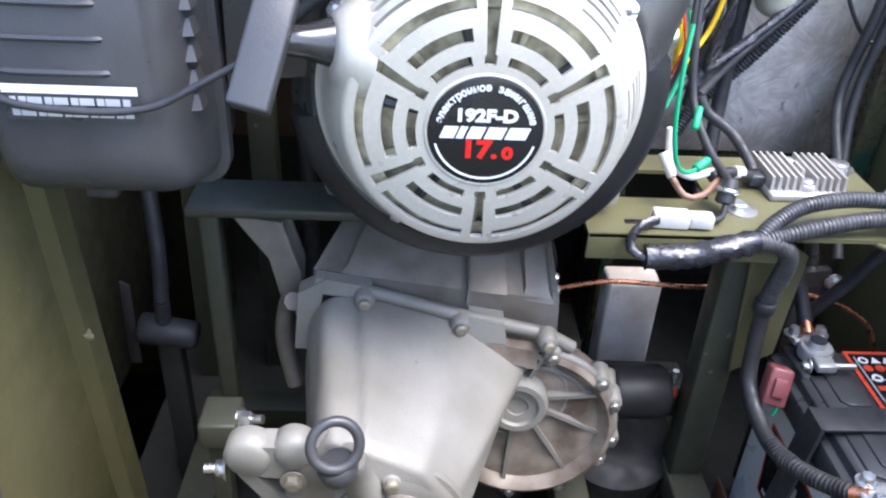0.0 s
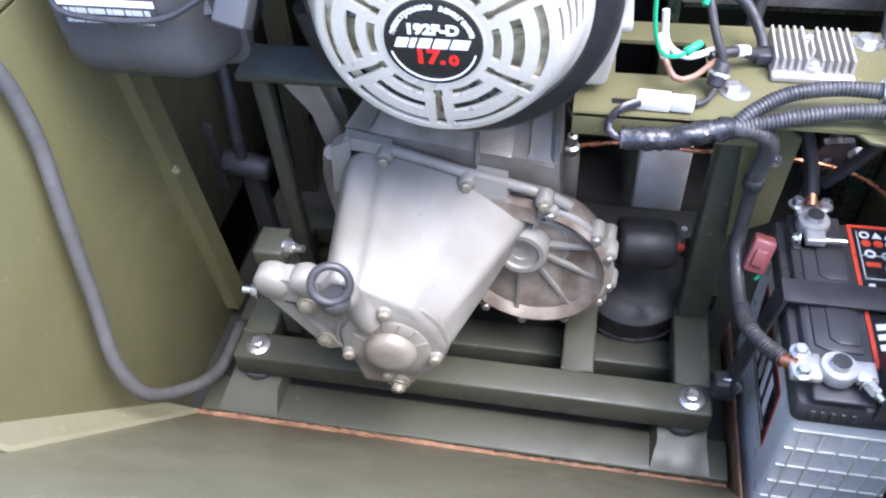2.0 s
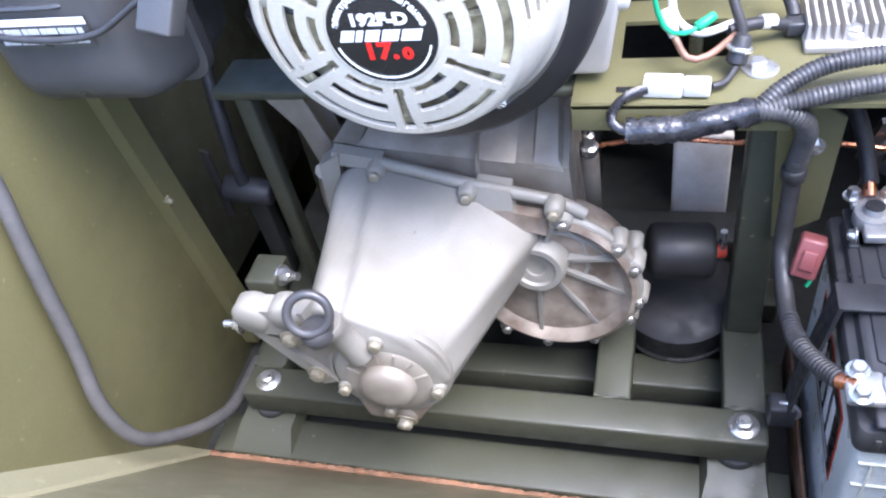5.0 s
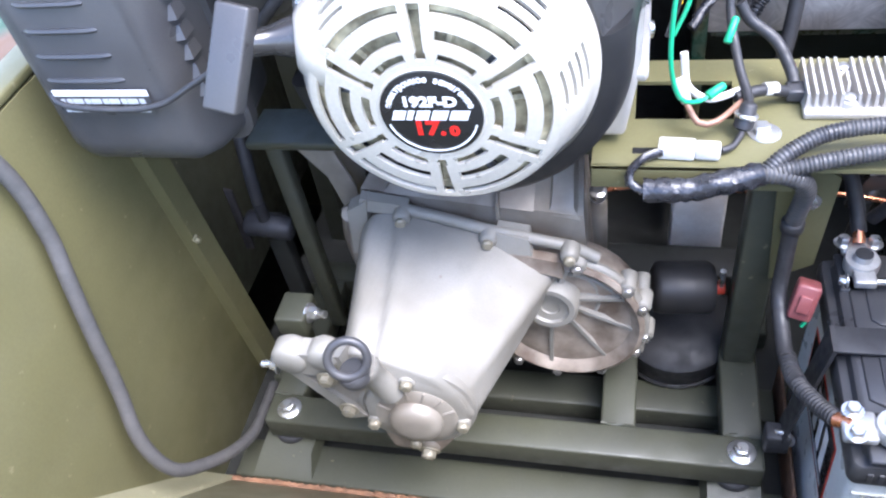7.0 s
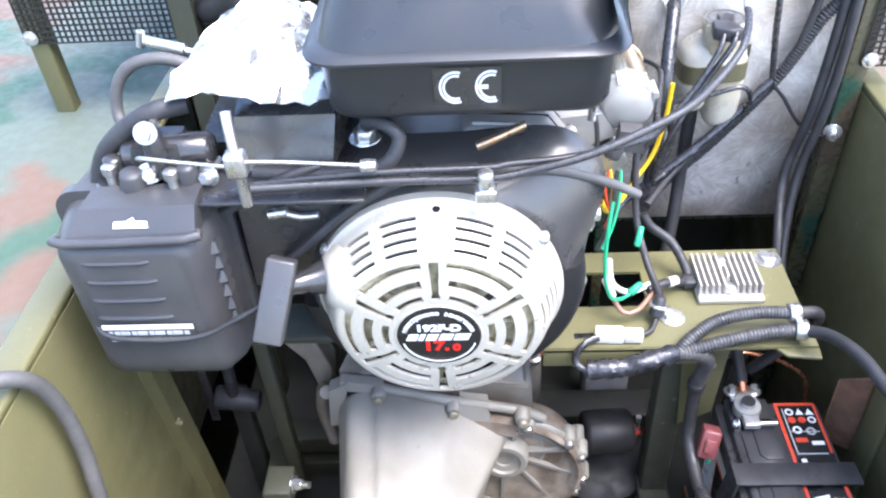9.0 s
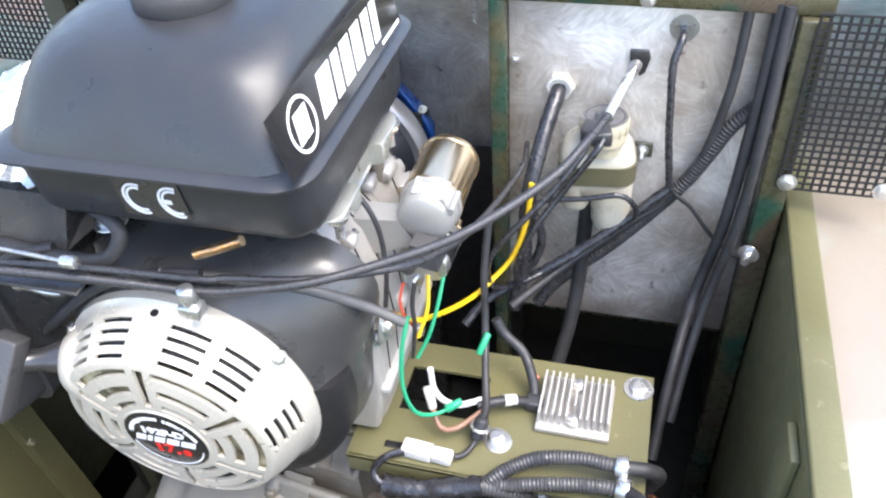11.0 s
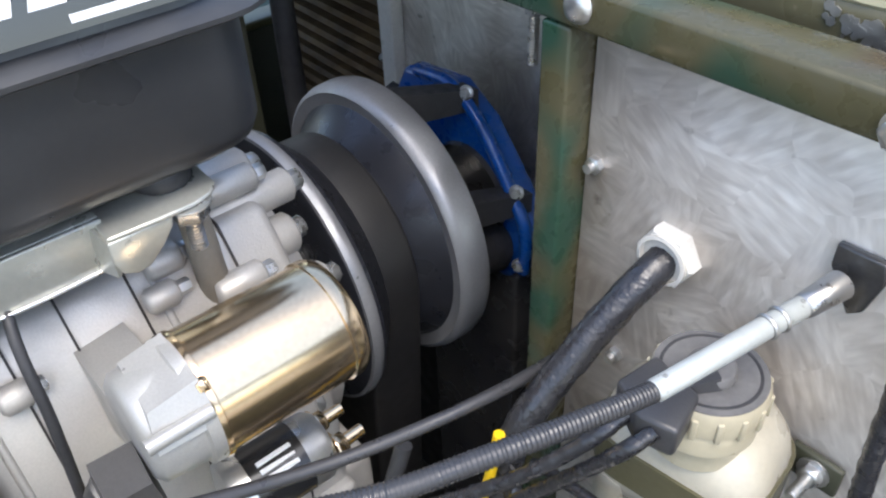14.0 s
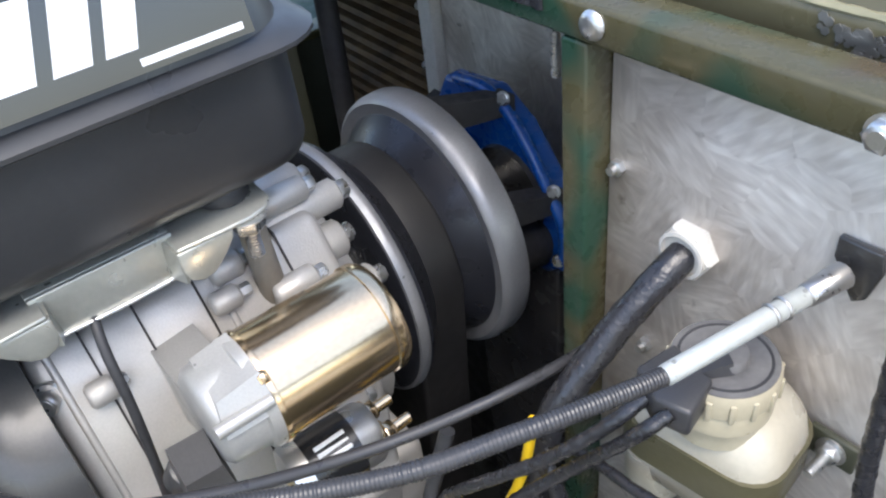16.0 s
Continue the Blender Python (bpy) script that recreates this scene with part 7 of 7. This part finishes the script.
solid("corrugated_conduit", tube([(0.470, 0.392, 0.740), (0.455, 0.390, 0.700), (0.433, 0.387, 0.672), (0.415, 0.386, 0.633), (0.392, 0.385, 0.591), (0.334, 0.388, 0.508), (0.274, 0.385, 0.441), (0.25, 0.37, 0.41)], 0.0072, 14, ridge=0.0008, pitch=0.0040), RUBBER, "black corrugated cable conduit across the panel", "conduit")

# ---- belt drive behind the engine ----
dr = thing("drive_pulley", "steel variator pulley with a dark cone and a bright rim", "pulley", (0, 0.4, 0.45))
part("shaft", rod((0, 0.30, 0.56), (0, 0.52, 0.56), 0.018, 0.018, 24), STEEL, dr)
part("inner_sheave", lathe([(0.030, 0.046), (0.058, 0.040), (0.082, 0.026), (0.099, 0.008), (0.103, 0.006), (0.104, 0.0), (0.102, -0.006), (0.096, -0.008), (0.030, -0.006)], (0, 0.345, 0.56), Y, 64), SHEAVE_DARK, dr, "dark inner sheave", 40)
part("inner_rim", lathe([(0.1005, -0.006), (0.1045, -0.0055), (0.1055, -0.002), (0.1052, 0.0015), (0.1040, 0.003), (0.1005, 0.0033)], (0, 0.345, 0.56), Y, 72), DISC, dr, "bright turned rim", 40)
part("outer_sheave", lathe([(0.030, -0.055), (0.060, -0.042), (0.080, -0.028), (0.096, -0.008), (0.099, -0.004), (0.099, 0.012), (0.060, 0.022), (0.03, 0.024)], (0, 0.425, 0.562), Y, 64), SHEAVE_DARK, dr, "dark bell-shaped outer sheave", 40)
part("outer_rim", lathe([(0.0985, -0.009), (0.104, -0.0105), (0.1075, -0.008), (0.1092, -0.003), (0.1096, 0.009), (0.1085, 0.013), (0.103, 0.0145), (0.096, 0.0145)], (0, 0.425, 0.562), Y, 80), DISC, dr, "wide bright turned rim", 40)
part("belt", prism([(0.084 * math.cos(radians(a)), 0.56 + 0.084 * math.sin(radians(a))) for a in range(0, 181, 5)] + [(-0.066, 0.30), (0.066, 0.30)], 0.352, 0.397, "y", 0.004, 3), BLACK_ENAMEL, dr, "black rubber drive belt", 40)
bh = thing("blue_housing", "blue-painted cast bearing housing with three black arms", "housing", (0.03, 0.5, 0.5))
part("plate", prism([(-0.075, 0.595), (-0.045, 0.650), (0.012, 0.656), (0.044, 0.636), (0.080, 0.592), (0.094, 0.566), (0.092, 0.525), (0.070, 0.505), (-0.05, 0.50)], 0.492, 0.512, "y", 0.005, 3), BLUE, bh)
part("rim", tube([(-0.03, 0.494, 0.652), (0.012, 0.492, 0.655), (0.046, 0.490, 0.634), (0.081, 0.488, 0.591), (0.094, 0.488, 0.565), (0.091, 0.490, 0.527)], 0.005, 8), BLUE, bh)
part("bore", lathe([(0.030, 0.0), (0.040, -0.002), (0.042, 0.004), (0.03, 0.006)], (0.028, 0.490, 0.570), Y, 32), SHROUD, bh, "dark bore")
for q0, q1 in (((0.002, 0.446, 0.652), (0.026, 0.498, 0.650)), ((0.062, 0.446, 0.590), (0.082, 0.498, 0.588)), ((-0.06, 0.446, 0.60), (-0.06, 0.498, 0.62))):
    part("arm", hexa([Vector(q0) + Vector(o) for o in ((-0.010, 0, -0.014), (0.010, 0, -0.014), (0.010, 0, 0.010), (-0.010, 0, 0.010))], [Vector(q1) + Vector(o) for o in ((-0.008, 0, -0.009), (0.008, 0, -0.009), (0.008, 0, 0.007), (-0.008, 0, 0.007))], 0.004), RUBBER, bh, "black arm")
for q in ((0.030, 0.490, 0.656), (0.086, 0.486, 0.600), (0.090, 0.486, 0.535)):
    part("bolt", bolt(q, Vector((0.5, -1, 0.3)), 0.0035, 0.005), ZINC, bh)
part("lower_hub", rod((0.05, 0.446, 0.545), (0.060, 0.495, 0.535), 0.026, 0.022, 24, 0.003), RUBBER, bh)
part("foot", box(-0.03, 0.08, 0.495, 0.53, 0.0, 0.51, 0.003), SHROUD, bh)
solid("wall_divider", box(-0.130, 0.30, 0.560, 0.564, 0.35, 0.80, 0.0008), ALU, "aluminium sheet behind the belt drive", kind="structure")
rad = thing("oil_cooler", "brown painted finned cooler behind the belt drive", "cooler", (-0.24, 0.56, 0.3))
part("core", box(-0.330, -0.148, 0.570, 0.590, 0.30, 0.80, 0.002), BROWN, rad)
for k in range(24):
    z = 0.42 + k * 0.0155
    part("fin", hexa([(-0.325, 0.553, z), (-0.152, 0.553, z - 0.004), (-0.152, 0.571, z - 0.004), (-0.325, 0.571, z)], [(-0.325, 0.556, z + 0.0045), (-0.152, 0.556, z + 0.0005), (-0.152, 0.571, z + 0.0005), (-0.325, 0.571, z + 0.0045)], 0.0008, 1), TAN_FIN, rad)
part("side_strip", box(-0.150, -0.131, 0.548, 0.575, 0.30, 0.80, 0.001), WHITE_PLASTIC, rad, "pale bare metal side strip")
for z in (0.60, 0.66, 0.72):
    part("rivet", lathe([(0.004, 0), (0.003, 0.002), (0.001, 0.0025)], (-0.155, 0.552, z), -Y, 12), ZINC, rad)
part("post", box(-0.352, -0.332, 0.555, 0.585, 0.0, 0.80, 0.002), OLIVE_SHADED, rad)
solid("vertical_pipe", tube([(-0.225, 0.50, 0.80), (-0.215, 0.49, 0.66), (-0.20, 0.48, 0.50), (-0.19, 0.47, 0.30), (-0.19, 0.47, 0.0)], 0.011, 12), RUBBER, "black hose running down behind the tank", "hose")

# added sheet, coloured near black in place of the shade in this gap
solid("belt_shade_sheet", add(box(-0.13, 0.20, 0.53, 0.536, 0.05, 0.52, 0.002), box(0.20, 0.206, 0.43, 0.536, 0.05, 0.60, 0.002)), SHADE_BLACK, "added black sheet standing for the shade behind the belt drive", "guard")

# ---- the body edge above the panel ----
solid("body_sill", prism([(0.424, 0.793), (0.424, 0.813), (0.427, 0.818), (0.430, 0.827), (0.436, 0.830), (0.446, 0.830), (0.446, 0.793)], -0.45, 0.70, "x", 0.0015), OLIVE_BROWN, "brownish olive sheet steel sill with chipped paint", "sill")
solid("body_edge", prism([(0.449, 0.793), (0.449, 0.830), (0.452, 0.835), (0.458, 0.836), (0.460, 0.834), (0.460, 0.793)], -0.45, 0.75, "x", 0.002), OLIVE_BROWN, "olive folded body edge behind the sill", "body edge")
solid("rear_panel", box(-0.45, 1.1, 0.461, 1.6, 0.822, 0.833, 0.002), OLIVE_PALE, "pale sand-olive painted body panel", "body panel")
chip = bmesh.new()
rng = random.Random(7)
for k in range(90):
    u, v = rng.gauss(0, 0.007), rng.gauss(0, 0.0035)
    add(chip, flat(ngon(u, v - u * 0.25, 0.0006 + 0.0016 * rng.random(), 6, rng.random()), plane_frame((0.309, 0.4238, 0.806), X, Z), 0.0004 + 0.0003 * rng.random()))
solid("paint_chip", chip, STEEL, "bare metal patch where the paint has flaked off", "paint chip", kind="stuff")
solid("sealant_bead", tube([(-0.4, 0.427, 0.8165), (0.0, 0.4268, 0.816), (0.15, 0.4272, 0.8168), (0.35, 0.4266, 0.816), (0.7, 0.427, 0.8165)], 0.0022, 6, rough=0.7, step=0.005), OLIVE_PALE, "rough pale sealant bead along the sill", "sealant")


# ---- mesh guards and posts beside the bay ----
def guard(x0, x1, z0, z1, y, lean, name, label):
    g = thing(name, label, "mesh guard", (x0, y, z0), group="mesh guards")
    bm = bmesh.new()
    nx, nz = int((x1 - x0) / 0.0075), int((z1 - z0) / 0.0075)
    for i in range(nx + 1):
        x = x0 + (x1 - x0) * i / nx
        add(bm, box(x - 0.0012, x + 0.0012, y - 0.001, y + 0.001, z0, z1, 0))
    for i in range(nz + 1):
        z = z0 + (z1 - z0) * i / nz
        add(bm, box(x0, x1, y - 0.0018, y - 0.0002, z - 0.0009, z + 0.0009, 0))
    part("mesh", bm, SHADE_BLACK, g)
    for x in (x0 + 0.008, x1 - 0.008):
        part("bolt", bolt((x, y - 0.002, z0 + 0.008), -Y, 0.006, 0.004), ZINC, g)
    return g


guard(0.486, 0.588, 0.618, 0.80, 0.372, 0, "mesh_guard", "black wire mesh guard beside the aluminium panel")
guard(-0.53, -0.27, 0.665, 0.90, 0.42, 0, "mesh_guard", "black wire mesh guard beside the exhaust")
solid("guard_post", hexa([(-0.345, 0.40, 0.0), (-0.318, 0.40, 0.0), (-0.318, 0.425, 0.0), (-0.345, 0.425, 0.0)], [(-0.325, 0.40, 0.92), (-0.298, 0.40, 0.92), (-0.298, 0.425, 0.92), (-0.325, 0.425, 0.92)], 0.002), OLIVE_SHADED, "olive steel post of the mesh guard", "post", group="guard posts")
solid("guard_post", box(-0.255, -0.222, 0.425, 0.455, 0.0, 0.92, 0.002), OLIVE_SHADED, "dark olive steel post", "post", group="guard posts")
solid("guard_post", box(-0.53, -0.505, 0.422, 0.445, 0.548, 0.92, 0.002), OLIVE, "olive steel post of the mesh guard", "post", group="guard posts")
solid("fence", box(-3.0, 1.5, 3.2, 3.28, -0.70, -0.1, 0.004), RUST, "low rusty brown fence in the distance", "fence")

# ---- the hose along the side wall ----
wh = thing("wall_hose", "grey-black rubber hose hanging down the side wall", "hose", (-0.345, -0.05, 0.1))
part("hose", tube([(-0.60, -0.11, 0.576), (-0.47, -0.098, 0.585), (-0.395, -0.088, 0.600), (-0.362, -0.072, 0.596), (-0.352, -0.056, 0.570), (-0.350, -0.047, 0.525), (-0.349, -0.050, 0.470), (-0.347, -0.062, 0.425), (-0.345, -0.076, 0.370), (-0.343, -0.092, 0.30), (-0.338, -0.112, 0.235), (-0.325, -0.112, 0.180), (-0.317, -0.080, 0.135), (-0.314, -0.035, 0.090), (-0.318, 0.015, 0.055), (-0.335, 0.10, 0.022)], 0.0074, 14), HOSE_GREY, wh)
part("end_ring", torus((-0.396, -0.088, 0.600), (1, 0.25, 0.1), 0.0082, 0.0016, 20, 6), HOSE_GREY, wh)
solid("hose_tie", torus((-0.383, -0.083, 0.600), (1, 0.45, 0.0), 0.0088, 0.002, 20, 6), WHITE_PLASTIC, "white cable tie on the hose", "cable tie")
